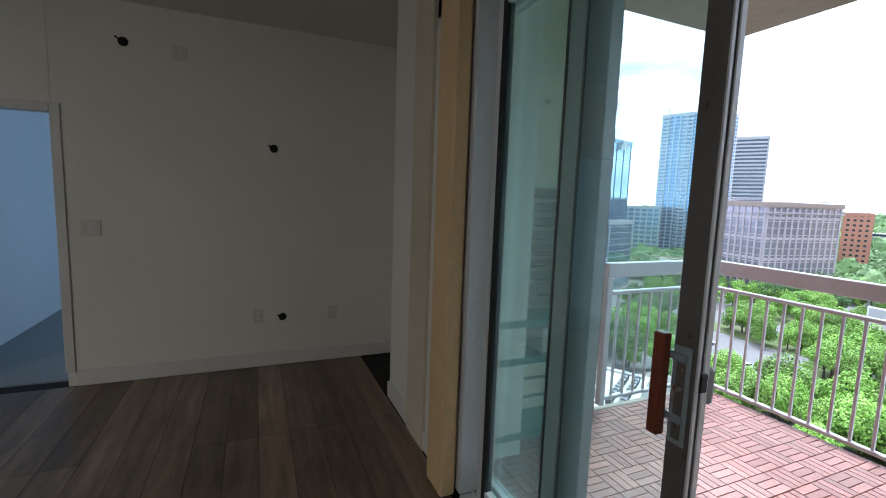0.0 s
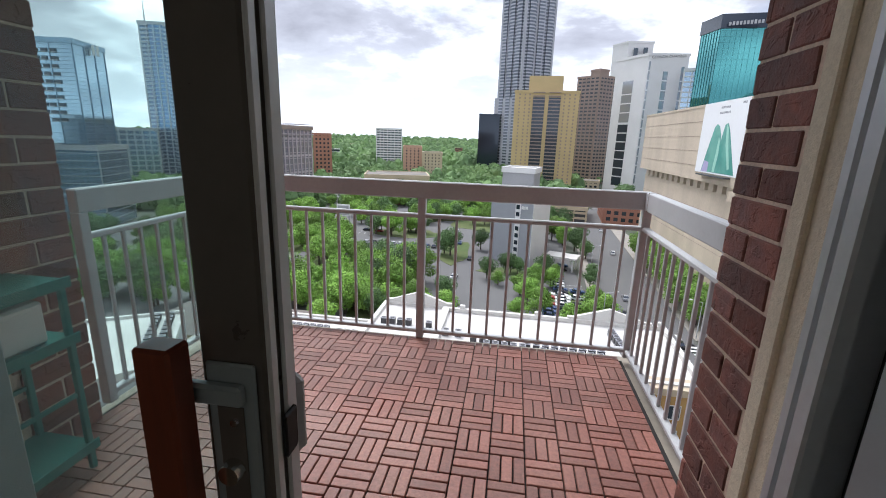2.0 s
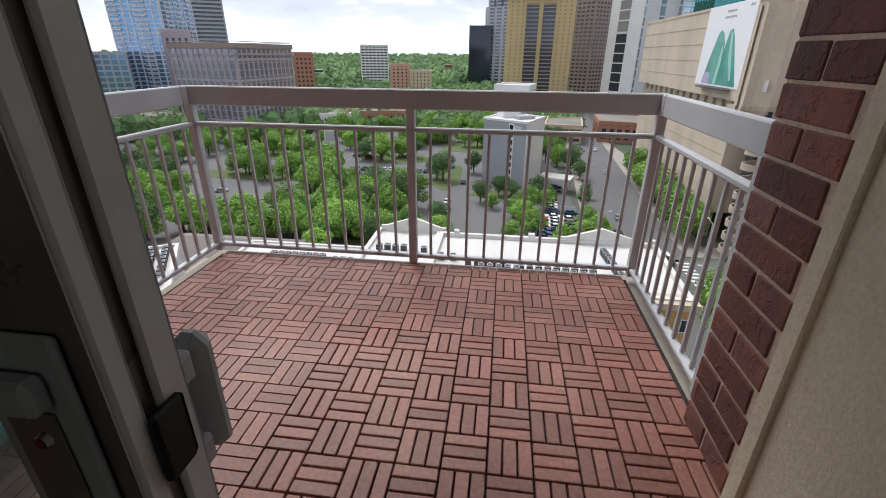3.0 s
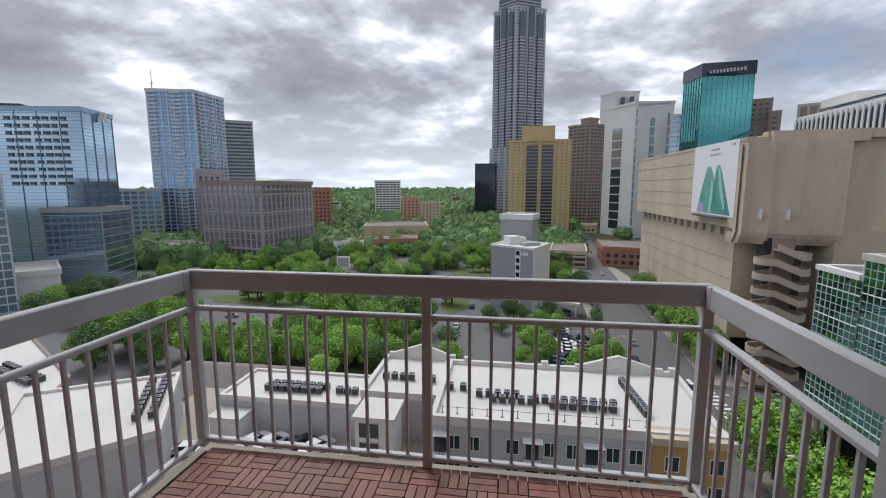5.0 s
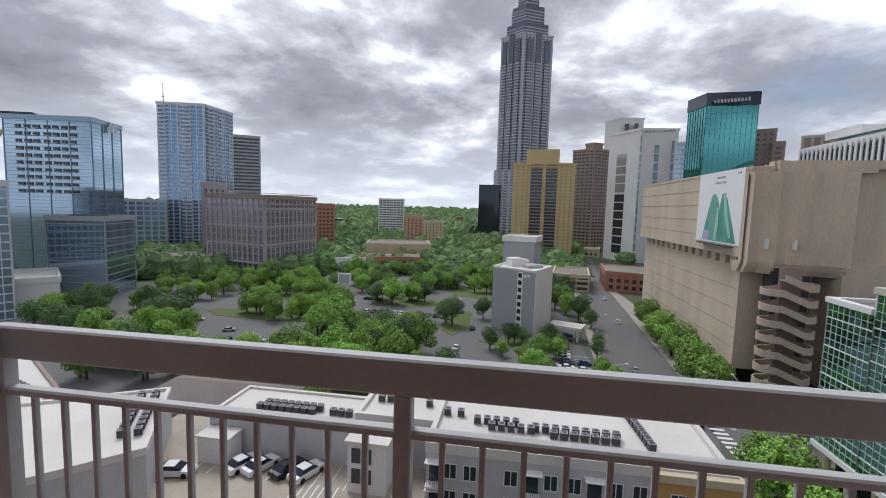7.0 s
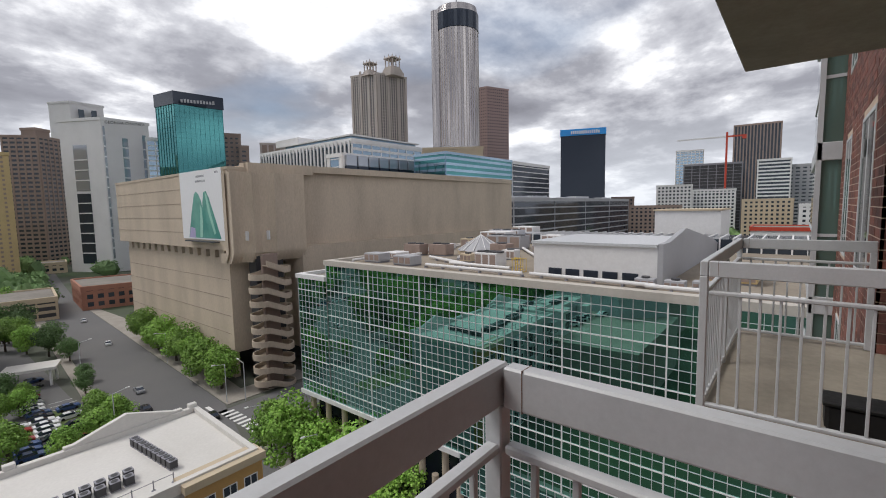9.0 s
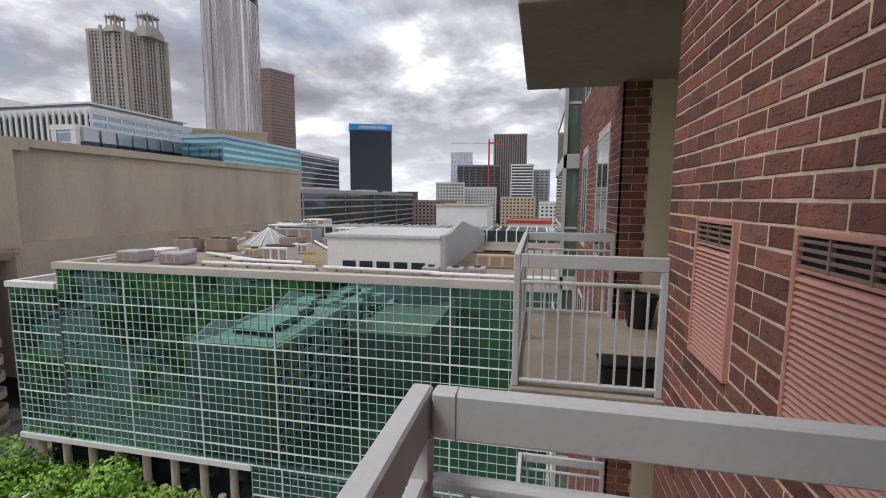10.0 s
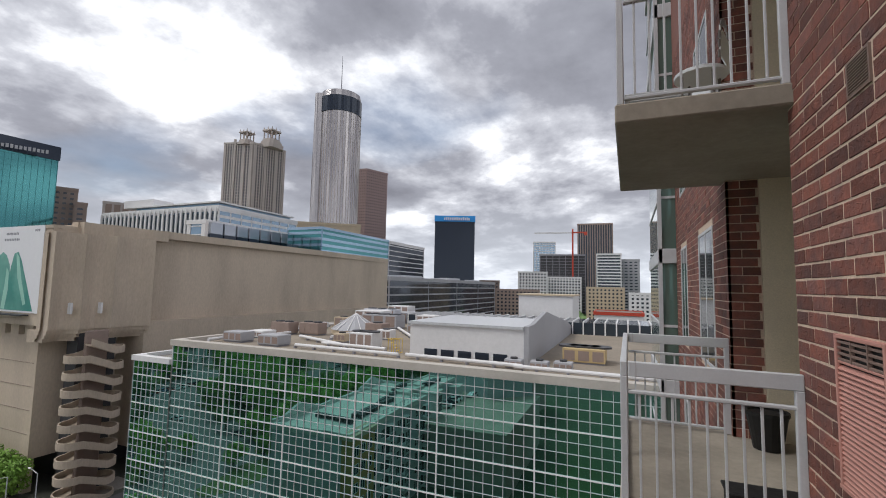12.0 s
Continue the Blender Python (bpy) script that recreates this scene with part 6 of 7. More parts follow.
for fl in range(6):
    z = -28.2 - fl * 3.1
    for x in (-6.8, -4.6, -0.2, 4.0, 6.4, 10.6, 13.0):
        flat_window(wb, x, 44.6, z)
    for x in (16.4, 18.6, 20.8):
        flat_window(wb, x, 43.9, z)
    for x in (-8.4, 2.0, 8.5):
        b = part("balcony", box((x - 1.0, 43.3, z - 0.7), (x + 1.0, 44.6, z - 0.55)), M["f_white"], wb)
        part("guard", boxes([((x - 1.0, 43.3, z + 0.35), (x + 1.0, 43.36, z + 0.42))] + [((x - 1.0 + i * 0.22, 43.3, z - 0.55), (x - 0.97 + i * 0.22, 43.34, z + 0.35)) for i in range(10)]), M["f_dark"], b)
        part("door", box((x - 0.7, 44.52, z - 0.55), (x + 0.7, 44.62, z + 1.6)), M["g_dark"], b)
        part("canopy", box((x - 1.1, 43.5, z + 1.9), (x + 1.1, 44.6, z + 2.0)), M["f_white"], b)


# condensers in rows on the white roofs
def condenser(x, y, z, rz=0):
    g = thing("condenser", (x, y, z), "dark grey air-conditioning condenser on a white roof", "condenser", "condensers", rz=rz)
    part("casing", box((-0.40, -0.40, 0.12), (0.40, 0.40, 0.88), 0.04), M["f_dark"], g)
    part("top_plate", box((-0.42, -0.42, 0.885), (0.42, 0.42, 0.94), 0.01), M["f_granite"], g)
    part("fan", cyl(0.3, 0.3, 0.945, 0.965, 12), M["f_dark"], g)
    part("base_frame", box((-0.42, -0.36, 0), (0.42, 0.36, 0.118), 0.01), M["f_granite"], g)
    return g


first = condenser(-4.4, 51.2, -24.92)
spots = [(-3.2 + i * 1.15, 51.3 + 0.02 * i, 0) for i in range(4)] + [(-2.6 + i * 1.15, 50.0, 0) for i in range(5)] + [(2.6 + i * 1.15, 50.6, 0) for i in range(9)] + [(4.6 + i * 1.15, 49.4, 0) for i in range(7)] + [(14.4 + i * 0.1, 57.4 - i * 1.05, 5) for i in range(9)] + [(-8.3 + i * 1.7, 52.6, 0) for i in range(2)] + [(-17.6, 54.6, 0), (-16.4, 54.7, 0), (-15.2, 54.6, 0), (-14.0, 54.7, 0), (-11.0, 54.4, 0)]
for x, y, r in spots:
    copy_thing(first, pose(x, y, -24.92, 0, 0, r))
pp = mesh_of("vent_pipe", cyl(0.06, 0.05, 0, 0.9, 8), M["f_granite"])
for i in range(14):
    v = tagged(new("roof_vent", pp), "small grey vent pipe on a white roof", "vent pipe", "roof vents")
    v.location = (-8.4 + i * 1.75, 46.3, -24.8)

# ---- garage deck and wings to the west ----
M["deck_conc"] = mat("garage_deck", (0.42, 0.37, 0.31), 0.9, 0, 0.08, 2, 0.4, 0.2)
gar = thing("parking_deck", (0, 0, 0), "open parking deck on a building with pale walls", "building", "city buildings")
part("deck", box((-50, 25, GROUND), (-9.6, 60, -31.0)), M["deck_conc"], gar)
part("back_wing", box((-39, 48.7, GROUND), (-19.8, 57.5, -26.3)), M["siding"], gar)
part("wing_roof", box((-38.6, 49.1, -26.3), (-20.2, 57.1, -26.22)), M["roof_white"], gar)
part("wing_parapet", ring(rect(-39.1, 48.6, -19.7, 57.6), rect(-38.6, 49.1, -20.2, 57.1), -26.6, -25.9), M["roof_white"], gar)
part("stair_tower", box((-18.4, 44.0, -31), (-13.9, 48.4, -25.2)), M["f_white"], gar)
part("stair_roof", box((-18.7, 43.7, -25.2), (-13.6, 48.7, -24.8)), M["roof_white"], gar)
for zz in (-27.4, -29.8):
    part("stair_window", box((-17.9, 43.9, zz), (-16.9, 44.02, zz + 1.7)), M["g_dark"], gar)
    part("stair_window", box((-16.7, 43.9, zz), (-15.6, 44.02, zz + 1.7)), M["g_dark"], gar)
part("deck_box", box((-38.6, 45.8, -31), (-34.4, 48.5, -27.7)), M["f_white"], gar)
part("deck_box_roof", box((-38.8, 45.6, -27.7), (-34.2, 48.6, -27.5)), M["roof_white"], gar)
for i in range(14):
    part("bay_line", box((-38 + i * 1.9, 44.0, -31.0), (-37.9 + i * 1.9, 48.6, -30.985)), M["line"], gar)
for i in range(7):
    o = part("hatch_line", box((-24.5 + i * 0.8, 41.0, -31.0), (-24.35 + i * 0.8, 44.5, -30.985)), M["line"], gar)
for i in range(8):
    copy_thing(first, pose(-33.5 + i * 1.05, 51.4, -26.22))
    copy_thing(first, pose(-32.9 + i * 1.05, 52.6, -26.22))
for i in range(3):
    copy_thing(first, pose(-23.4 + i * 1.1, 51.9, -26.22))
wing = thing("west_wing", (0, 0, 0), "low wing with a white flat roof and pale walls", "building", "city buildings")
WP = [(-47.5, 52), (-38.5, 38), (-49, 27), (-63, 43)]
part("wall", prism(ccw(WP), GROUND, -25.2), M["siding"], wing)
part("roof", prism(offset(ccw(WP), -0.4), -25.2, -25.1), M["roof_white"], wing)
part("parapet", ring(offset(ccw(WP), 0.1), offset(ccw(WP), -0.4), -25.5, -24.7), M["roof_white"], wing)
for i in range(9):
    copy_thing(first, pose(-47.6 + i * 0.72, 49.6 - i * 1.12, -25.1, 0, 0, -57))
    copy_thing(first, pose(-49.0 + i * 0.72, 48.8 - i * 1.12, -25.1, 0, 0, -57))
wing2 = thing("far_west_wing", (0, 0, 0), "further wing with a white flat roof", "building", "city buildings")
WP = [(-100, 72), (-66, 52), (-56, 36), (-92, 30)]
part("wall", prism(ccw(WP), GROUND, -27.0), M["f_brown"], wing2)
part("roof", prism(offset(ccw(WP), -0.4), -27.0, -26.9), M["roof_white"], wing2)
part("parapet", ring(offset(ccw(WP), 0.1), offset(ccw(WP), -0.4), -28.5, -26.5), M["f_brown"], wing2)
for i in range(10):
    copy_thing(first, pose(-80 + i * 1.2, 54 - i * 0.4, -26.9))
    copy_thing(first, pose(-80.5 + i * 1.2, 52.6 - i * 0.4, -26.9))
hip = thing("brown_roof_building", (0, 0, 0), "low building with a brown hipped roof", "building", "city buildings")
part("wall", box((-66, 63.5, GROUND), (-41, 77, -34.5)), M["f_sand"], hip)
bm = bmesh.new()
v = [bm.verts.new(p) for p in ((-67, 62.5, -34.5), (-40, 62.5, -34.5), (-40, 78, -34.5), (-67, 78, -34.5), (-62, 70, -31.5), (-46, 70, -31.5))]
for q in ((3, 2, 1, 0), (0, 1, 5, 4), (1, 2, 5), (2, 3, 4, 5), (3, 0, 4)):
    bm.faces.new([v[i] for i in q])
part("roof", bm, M["roof_brown"], hip)

# ---- grey hotel in the parking lot ----
GH = [(-8.0, 170), (7.6, 159.5), (15.0, 177), (-1, 188)]
gh = thing("grey_hotel", (0, 0, 0), "grey rendered hotel with a strip of black windows", "building", "city buildings")
M["render_grey"] = mat("grey_render", (0.33, 0.34, 0.37), 0.85, 0, 0.04, 2, 0.1, 0.3)
part("wall", prism(ccw(GH), GROUND, -21.2), M["render_grey"], gh)
A, B, C = (Vector(p) for p in GH[:3])
nb = Vector(((B - A).y, -(B - A).x)).normalized()
nc = Vector(((C - B).y, -(C - B).x)).normalized()
part("side_panel", prism(ccw([tuple(B + nc * 0.15), tuple(C + nc * 0.15), tuple(C), tuple(B)]), GROUND, -20.6), M["f_white"], gh)
p, q = A.lerp(B, 0.60), A.lerp(B, 0.72)
part("window_strip", prism(ccw([tuple(p), tuple(q), tuple(q + nb * 0.15), tuple(p + nb * 0.15)]), GROUND + 2, -21.6), M["f_white"], gh)
p, q = A.lerp(B, 0.62), A.lerp(B, 0.70)
for k in range(8):
    part("window", prism(ccw([tuple(p + nb * 0.16), tuple(q + nb * 0.16), tuple(q + nb * 0.22), tuple(p + nb * 0.22)]), GROUND + 2.4 + k * 2.7, GROUND + 4.0 + k * 2.7), M["g_black"], gh)
part("parapet", ring(offset(ccw(GH), 0.2), offset(ccw(GH), -0.5), -21.2, -20.5), M["f_white"], gh)
part("roof", prism(offset(ccw(GH), -0.5), -21.2, -21.0), M["roof_white"], gh)
sign_bars(gh, 1.4, 2.4, 160.6, -23.2, 1.1, "f_white", 6)
plant(gh, 0, 176, -21.0, 5, 5, 3.2, "f_white", 30)
plant(gh, 7, 172, -21.0, 7, 4, 1.2, "f_grey", 30)
plant(gh, 2, 183, -21.0, 6, 5, 2.0, "f_white", 30)
building("hotel_rear_wing", "pale rear wing of a hotel", [(-5, 197), (8.5, 193), (12, 208), (-1.5, 212)], -11.2, "f_white", "f_grey", 4, 0, 4, 0, roof="roof_white")
cano = thing("entrance_canopy", (0, 0, 0), "white flat canopy over a hotel drive", "canopy")
part("roof", prism(ccw([(13, 160), (24, 156), (26.5, 163), (15.5, 167)]), GROUND + 4.6, GROUND + 5.3), M["roof_white"], cano)
for x, y in ((23, 157.5), (25, 162)):
    part("column", cyl(0.35, 0.35, GROUND, GROUND + 4.6, 10, (x, y)), M["f_white"], cano)
# near-black body again paints the shade of the open storeys
building("open_car_park", "low beige open car park with cars on top", quad(5.2, 9.6, 262, 35), GROUND + 9.5, "f_sand", "f_dark", 3.0, 1.3, 8, 0.6)
building("red_brick_corner", "low red brick corner building with dark windows", [(54, 268), (80, 262), (84, 300), (58, 306)], GROUND + 11, "f_brick", "g_dark", 3.8, 1.6, 4.5, 1.8)
building("pavilion_dome", "low pale domed pavilion", quad(8.2, 10.6, 470, 25), GROUND + 8, "f_sand", "g_dark", 4, 2, 5, 2)
sg = thing("roadside_sign", (-86, 214, GROUND), "white framed roadside billboard seen on edge", "billboard")
part("panel", box((-3.5, -0.3, 5), (3.5, 0.3, 11)), M["f_white"], sg)
part("face", box((-2.9, -0.36, 5.6), (2.9, -0.31, 10.4)), M["f_grey"], sg)
for sx in (-3, 3):
    part("post", box((sx - 0.2, -0.2, 0), (sx + 0.2, 0.2, 5)), M["f_granite"], sg)


# ---- street lamps ----
def street_lamp(x, y, rz):
    g = thing("street_lamp", (x, y, GROUND + 0.17), "tall grey street lamp with a curved arm", "street lamp", "street lamps", rz=rz)
    part("pole", cyl(0.13, 0.08, 0, 9.5, 8), M["rail"], g)
    o = part("arm", cyl(0.06, 0.05, 0, 2.6, 6), M["rail"], g, at=(0, 0, 9.4))
    o.rotation_euler = (0, radians(78), 0)
    part("head", box((2.3, -0.18, 9.85), (3.1, 0.18, 10.05), 0.04), M["f_white"], g)


for x, y, r in ((46.8, 106.5, 180), (50, 103.6, 90), (40.2, 78, 180), (24.6, 108, 0), (40.2, 60, 180), (49, 150, 180), (30, 160, 0), (40.2, 30, 180)):
    street_lamp(x, y, r)

# ---- cars ----
M["tyre"] = M["black"]
PAINTS = [mat("car_white", (0.75, 0.75, 0.76), 0.3, 0, 0.02, 3), mat("car_black", (0.02, 0.02, 0.025), 0.25, 0, 0.02, 3), mat("car_silver", (0.42, 0.43, 0.45), 0.3, 0.5, 0.02, 3), mat("car_blue", (0.04, 0.08, 0.2), 0.3, 0, 0.02, 3), mat("car_red", (0.3, 0.03, 0.03), 0.3, 0, 0.02, 3)]
CARNAMES = ("white", "black", "silver grey", "dark blue", "dark red")


def car(k, m):
    g = new("parked_car")
    g.empty_display_size = 0.3
    tagged(g, CARNAMES[k] + " car with dark windows on asphalt", "car", "parked cars")
    def side(prof, hw, mm, nm):
        bm = bmesh.new()
        a = [bm.verts.new((x, -hw(z), z)) for x, z in prof]
        b = [bm.verts.new((x, hw(z), z)) for x, z in prof]
        bm.faces.new(a)
        bm.faces.new(b[::-1])
        for i in range(len(prof)):
            j = (i + 1) % len(prof)
            bm.faces.new((a[i], b[i], b[j], a[j]))
        bmesh.ops.recalc_face_normals(bm, faces=bm.faces)
        return part(nm, bm, mm, g)
    side([(-2.25, 0.25), (2.25, 0.25), (2.3, 0.6), (2.05, 0.82), (1.1, 0.95), (-1.6, 0.98), (-2.2, 0.9), (-2.3, 0.6)], lambda z: 0.9, PAINTS[k], "body")
    side([(1.05, 0.95), (0.35, 1.38), (-1.1, 1.40), (-1.75, 0.98)], lambda z: 0.86 - 0.35 * (z - 0.95), M["g_black"], "windows")
    side([(0.30, 1.385), (-1.08, 1.405), (-1.0, 1.46), (0.2, 1.45)], lambda z: 0.68, PAINTS[k], "roof")
    wm = mesh_of("wheel", cyl(0.33, 0.33, -0.1, 0.1, 14), M["tyre"])
    for x in (-1.4, 1.4):
        for y in (-0.85, 0.85):
            part("wheel", wm, None, g, at=(x, y, 0.33)).rotation_euler = (radians(90), 0, 0)
    g.matrix_world = m
    return g


cr_ = random.Random(21)
spots = [(-24.2, 46.0, -31, 66), (-26.7, 46.2, -31, 66), (-30.2, 46.1, -31, 66), (-32.5, 46.0, -31, 66), (-39.4, 43.0, -31, 12)]
kinds = [0, 1, 0, 0, 0]
for x, y in ((12, 112), (12, 115), (12.2, 118), (12, 121), (12.2, 127), (12, 130), (21, 113), (21.2, 119), (21, 122), (21, 128), (22, 134)):
    spots.append((x, y, GROUND + 0.02, 0 + cr_.uniform(-4, 4)))
    kinds.append(cr_.randrange(5))
for i in range(11):
    spots.append((-98 + i * 3.6 + cr_.uniform(-0.3, 0.3), 118 + (i % 2) * 12, GROUND + 0.02, 90))
    kinds.append(cr_.choice((0, 1, 2, 0, 3)))
for i in range(12):
    spots.append((-62 + i * 3.0, 180 + (i % 3) * 0.2, GROUND + 0.02, 90))
    kinds.append(cr_.choice((0, 1, 2, 3, 4)))
for x, y, r in ((41, 101, 80), (36, 132, 85), (33, 118, 85), (44, 190, 80), (48, 240, 80), (30, 60, 88), (36, 40, 90), (-18, 140, 90), (-22, 190, 90), (-16, 110, 90), (-15, 165, 90), (-26, 215, 90), (19, 158, 15), (17, 150, 15), (-100, 140, 20), (-120, 150, 20), (-70, 205, 0), (-64, 204, 0), (-92, 190, 10), (20, 164, 10), (-128, 230, 20), (-60, 90, 30), (-54, 94, 30)):
    spots.append((x, y, GROUND + 0.03, r + cr_.uniform(-4, 4)))
    kinds.append(cr_.choice((0, 1, 2, 0, 1, 3, 4)))
for i in range(14):
    spots.append((16.5 + cr_.uniform(-0.3, 0.3), 112 + i * 2.9, GROUND + 0.03, cr_.uniform(-4, 4)))
    kinds.append(cr_.choice((0, 1, 2, 3, 1, 0)))
for i in range(9):
    spots.append((-100 + i * 3.4, 124.2, GROUND + 0.03, 90 + cr_.uniform(-4, 4)))
    kinds.append(cr_.choice((0, 0, 2, 1)))
made = {}
for (x, y, z, r), k in zip(spots, kinds):
    m = pose(x, y, z, 0, 0, r)
    if k not in made:
        made[k] = car(k, m)
    else:
        copy_thing(made[k], m)

# ---- trees ----
tr = random.Random(42)


def crown_mesh(name, lobes, leaves, size, m, seed):
    """A crown of many small bent leaf clumps spread over several uneven lobes, with gaps."""
    r = random.Random(seed)
    bm = bmesh.new()
    for i in range(leaves):
        cx, cy, cz, rad = lobes[r.randrange(len(lobes))]
        while True:
            d = Vector((r.uniform(-1, 1), r.uniform(-1, 1), r.uniform(-1, 1)))
            if 0.05 < d.length < 1:
                break
        d = d.normalized() * rad * (r.uniform(0.55, 1.08) ** 0.7)
        d.z *= 0.85
        c = Vector((cx, cy, cz)) + d
        nrm = (d.normalized() + Vector((r.uniform(-0.7, 0.7), r.uniform(-0.7, 0.7), r.uniform(-0.2, 0.9)))).normalized()
        u = nrm.orthogonal().normalized()
        u.rotate(Matrix.Rotation(r.uniform(0, 6.28), 3, nrm))
        w = nrm.cross(u)
        s = size * r.uniform(0.6, 1.25)
        bend = nrm * s * 0.35
        v = [bm.verts.new(c + p) for p in (u * s * 0.5 - bend, w * s * 0.32, -u * s * 0.5 - bend, -w * s * 0.32)]
        bm.faces.new((v[0], v[1], v[3]))
        bm.faces.new((v[1], v[2], v[3]))
    return mesh_of(name, bm, m)


def trunk_mesh(h, r0, lobes):
    bm = bmesh.new()
    add_cyl(bm, r0, r0 * 0.55, 0, h, 8)
    for cx, cy, cz, rad in lobes:
        b = bmesh.new()
        tip = Vector((cx * 0.8, cy * 0.8, cz))
        base = Vector((0, 0, h * 0.75))
        add_cyl(b, r0 * 0.45, r0 * 0.12, 0, (tip - base).length, 6)
        b.transform(Matrix.Translation(base) @ (tip - base).to_track_quat("Z", "Y").to_matrix().to_4x4())
        tmp = bpy.data.meshes.new("limb")
        b.to_mesh(tmp)
        b.free()
        bm.from_mesh(tmp)
        bpy.data.meshes.remove(tmp)
    return mesh_of("trunk", bm, M["bark"])


def tree_kind(seed, h, spread, leaves, size, m, label):
    r = random.Random(seed)
    lobes = []
    for i in range(9):
        a = 2.4 * i + r.uniform(-0.4, 0.4)
        k = r.uniform(0.3, 1.0)
        lobes.append((math.cos(a) * spread * k * 0.62, math.sin(a) * spread * k * 0.62, h * r.uniform(0.28, 0.78), spread * r.uniform(0.38, 0.60)))
    lobes.append((0, 0, h * 0.8, spread * 0.5))
    return trunk_mesh(h * 0.35, 0.22 + h * 0.012, lobes), crown_mesh("crown", lobes, leaves, size, m, seed), label


KINDS = [tree_kind(1, 9.0, 4.6, 2600, 0.62, M["leaf"], "broad fresh-green street tree in spring leaf"), tree_kind(2, 11.0, 5.2, 2800, 0.68, M["leaf"], "tall fresh-green tree with an uneven crown"), tree_kind(3, 7.5, 3.6, 2000, 0.55, M["leaf"], "small bright green tree"), tree_kind(4, 10.0, 4.8, 2600, 0.62, M["leaf_dark"], "dark green tree with a dense crown")]


def tree(x, y, k, s=1.0, z=GROUND + 0.1):
    t, c, lab = KINDS[k]
    g = thing("tree", (x, y, z), lab, "tree", "street trees", rz=tr.uniform(0, 360))
    for nm, me in (("trunk", t), ("crown", c)):
        o = part(nm, me, None, g)
        o.scale = (s, s, s * tr.uniform(0.9, 1.1))


spots = []
# row along the exhibition hall and the street
for i in range(9):
    spots.append((50.0 + i * 0.4, 116 + i * 8.5, i % 2, 1.25))
spots += [(41.6, 70, 1, 1.25), (42.0, 61, 0, 1.25), (42.0, 52, 1, 1.2), (41.8, 78, 0, 1.1), (42, 44, 0, 1.1)]
# lot in front of the hotel
spots += [(22, 108, 2, 1.1), (26, 112, 2, 1.1), (24, 118, 2, 1.0), (16, 106, 2, 0.9), (9, 112, 2, 1.1), (6, 120, 1, 0.8), (12.5, 150, 3, 0.8), (4, 128, 0, 0.8), (-1, 150, 3, 0.7), (1, 151, 3, 0.7), (3.5, 150, 3, 0.65), (14, 138, 2, 0.9), (9, 136, 1, 0.8), (28, 190, 3, 1.0), (31, 178, 3, 0.8), (24, 200, 0, 1.0), (20, 210, 1, 1.0)]
spots += [(-6, 118, 3, 0.75), (-2, 112, 0, 0.7), (3, 108, 2, 0.9), (-10, 132, 2, 0.9), (-7, 142, 3, 0.8), (-13, 150, 0, 0.8), (-3, 136, 2, 0.7), (-18, 118, 3, 0.8), (8, 128, 2, 0.8), (-16, 168, 1, 0.8), (-12, 182, 3, 0.9), (16, 146, 2, 0.8), (-14, 100, 2, 0.9), (27, 142, 3, 0.6), (29, 152, 3, 0.6), (26, 128, 2, 0.7), (32, 205, 3, 0.9)]
spots += [(-30, 84, 2, 1.0), (-24, 80, 2, 0.9), (-12, 88, 2, 1.0), (-6, 90, 0, 0.7), (2, 92, 2, 0.9), (-44, 92, 0, 0.9)]
for cx, cy, rx, ry, n, ks in ((-35, 122, 8, 28, 14, (0, 1, 3)), (-62, 150, 14, 10, 9, (0, 3, 1)), (-95, 165, 30, 9, 14, (0, 1)), (-50, 205, 18, 10, 10, (0, 1, 3)), (-110, 205, 26, 12, 14, (0, 1)), (-22, 178, 6, 22, 9, (3, 0, 1)), (-72, 101, 12, 7, 7, (1, 0)), (-120, 122, 16, 12, 8, (0, 3)), (-10, 245, 22, 18, 14, (0, 1)), (-60, 252, 32, 14, 20, (0, 1, 3)), (-140, 235, 26, 14, 12, (0, 3)), (0, 300, 40, 25, 26, (0, 1, 3)), (-100, 285, 40, 22, 20, (0, 1)), (-45, 132, 6, 20, 8, (1, 0, 3)), (-56, 106, 24, 12, 22, (0, 1)), (-22, 102, 10, 9, 9, (0, 2)), (-95, 100, 22, 10, 12, (0, 1, 3)), (-150, 150, 30, 30, 24, (0, 3)), (-75, 235, 30, 14, 14, (0, 1)), (-82, 172, 18, 7, 8, (1, 0)), (-112, 236, 40, 12, 18, (0, 1, 3)), (-78, 300, 30, 18, 18, (0, 1, 3)), (-40, 330, 32, 22, 18, (0, 3, 1)), (-155, 200, 26, 20, 12, (0, 1)), (-20, 275, 24, 10, 10, (1, 0)), (22, 232, 8, 18, 8, (0, 3))):
    for i in range(n):
        a, q = tr.uniform(0, 6.283), math.sqrt(tr.uniform(0, 1))
        spots.append((cx + rx * q * math.cos(a), cy + ry * q * math.sin(a), tr.choice(ks), tr.uniform(0.75, 1.2)))
for x, y, k, s in spots:
    if 98 < y < 235 and abs(x - (-5.5 - (y - 108) * 0.205)) < 5.0:
        continue
    tree(x, y, k, s)


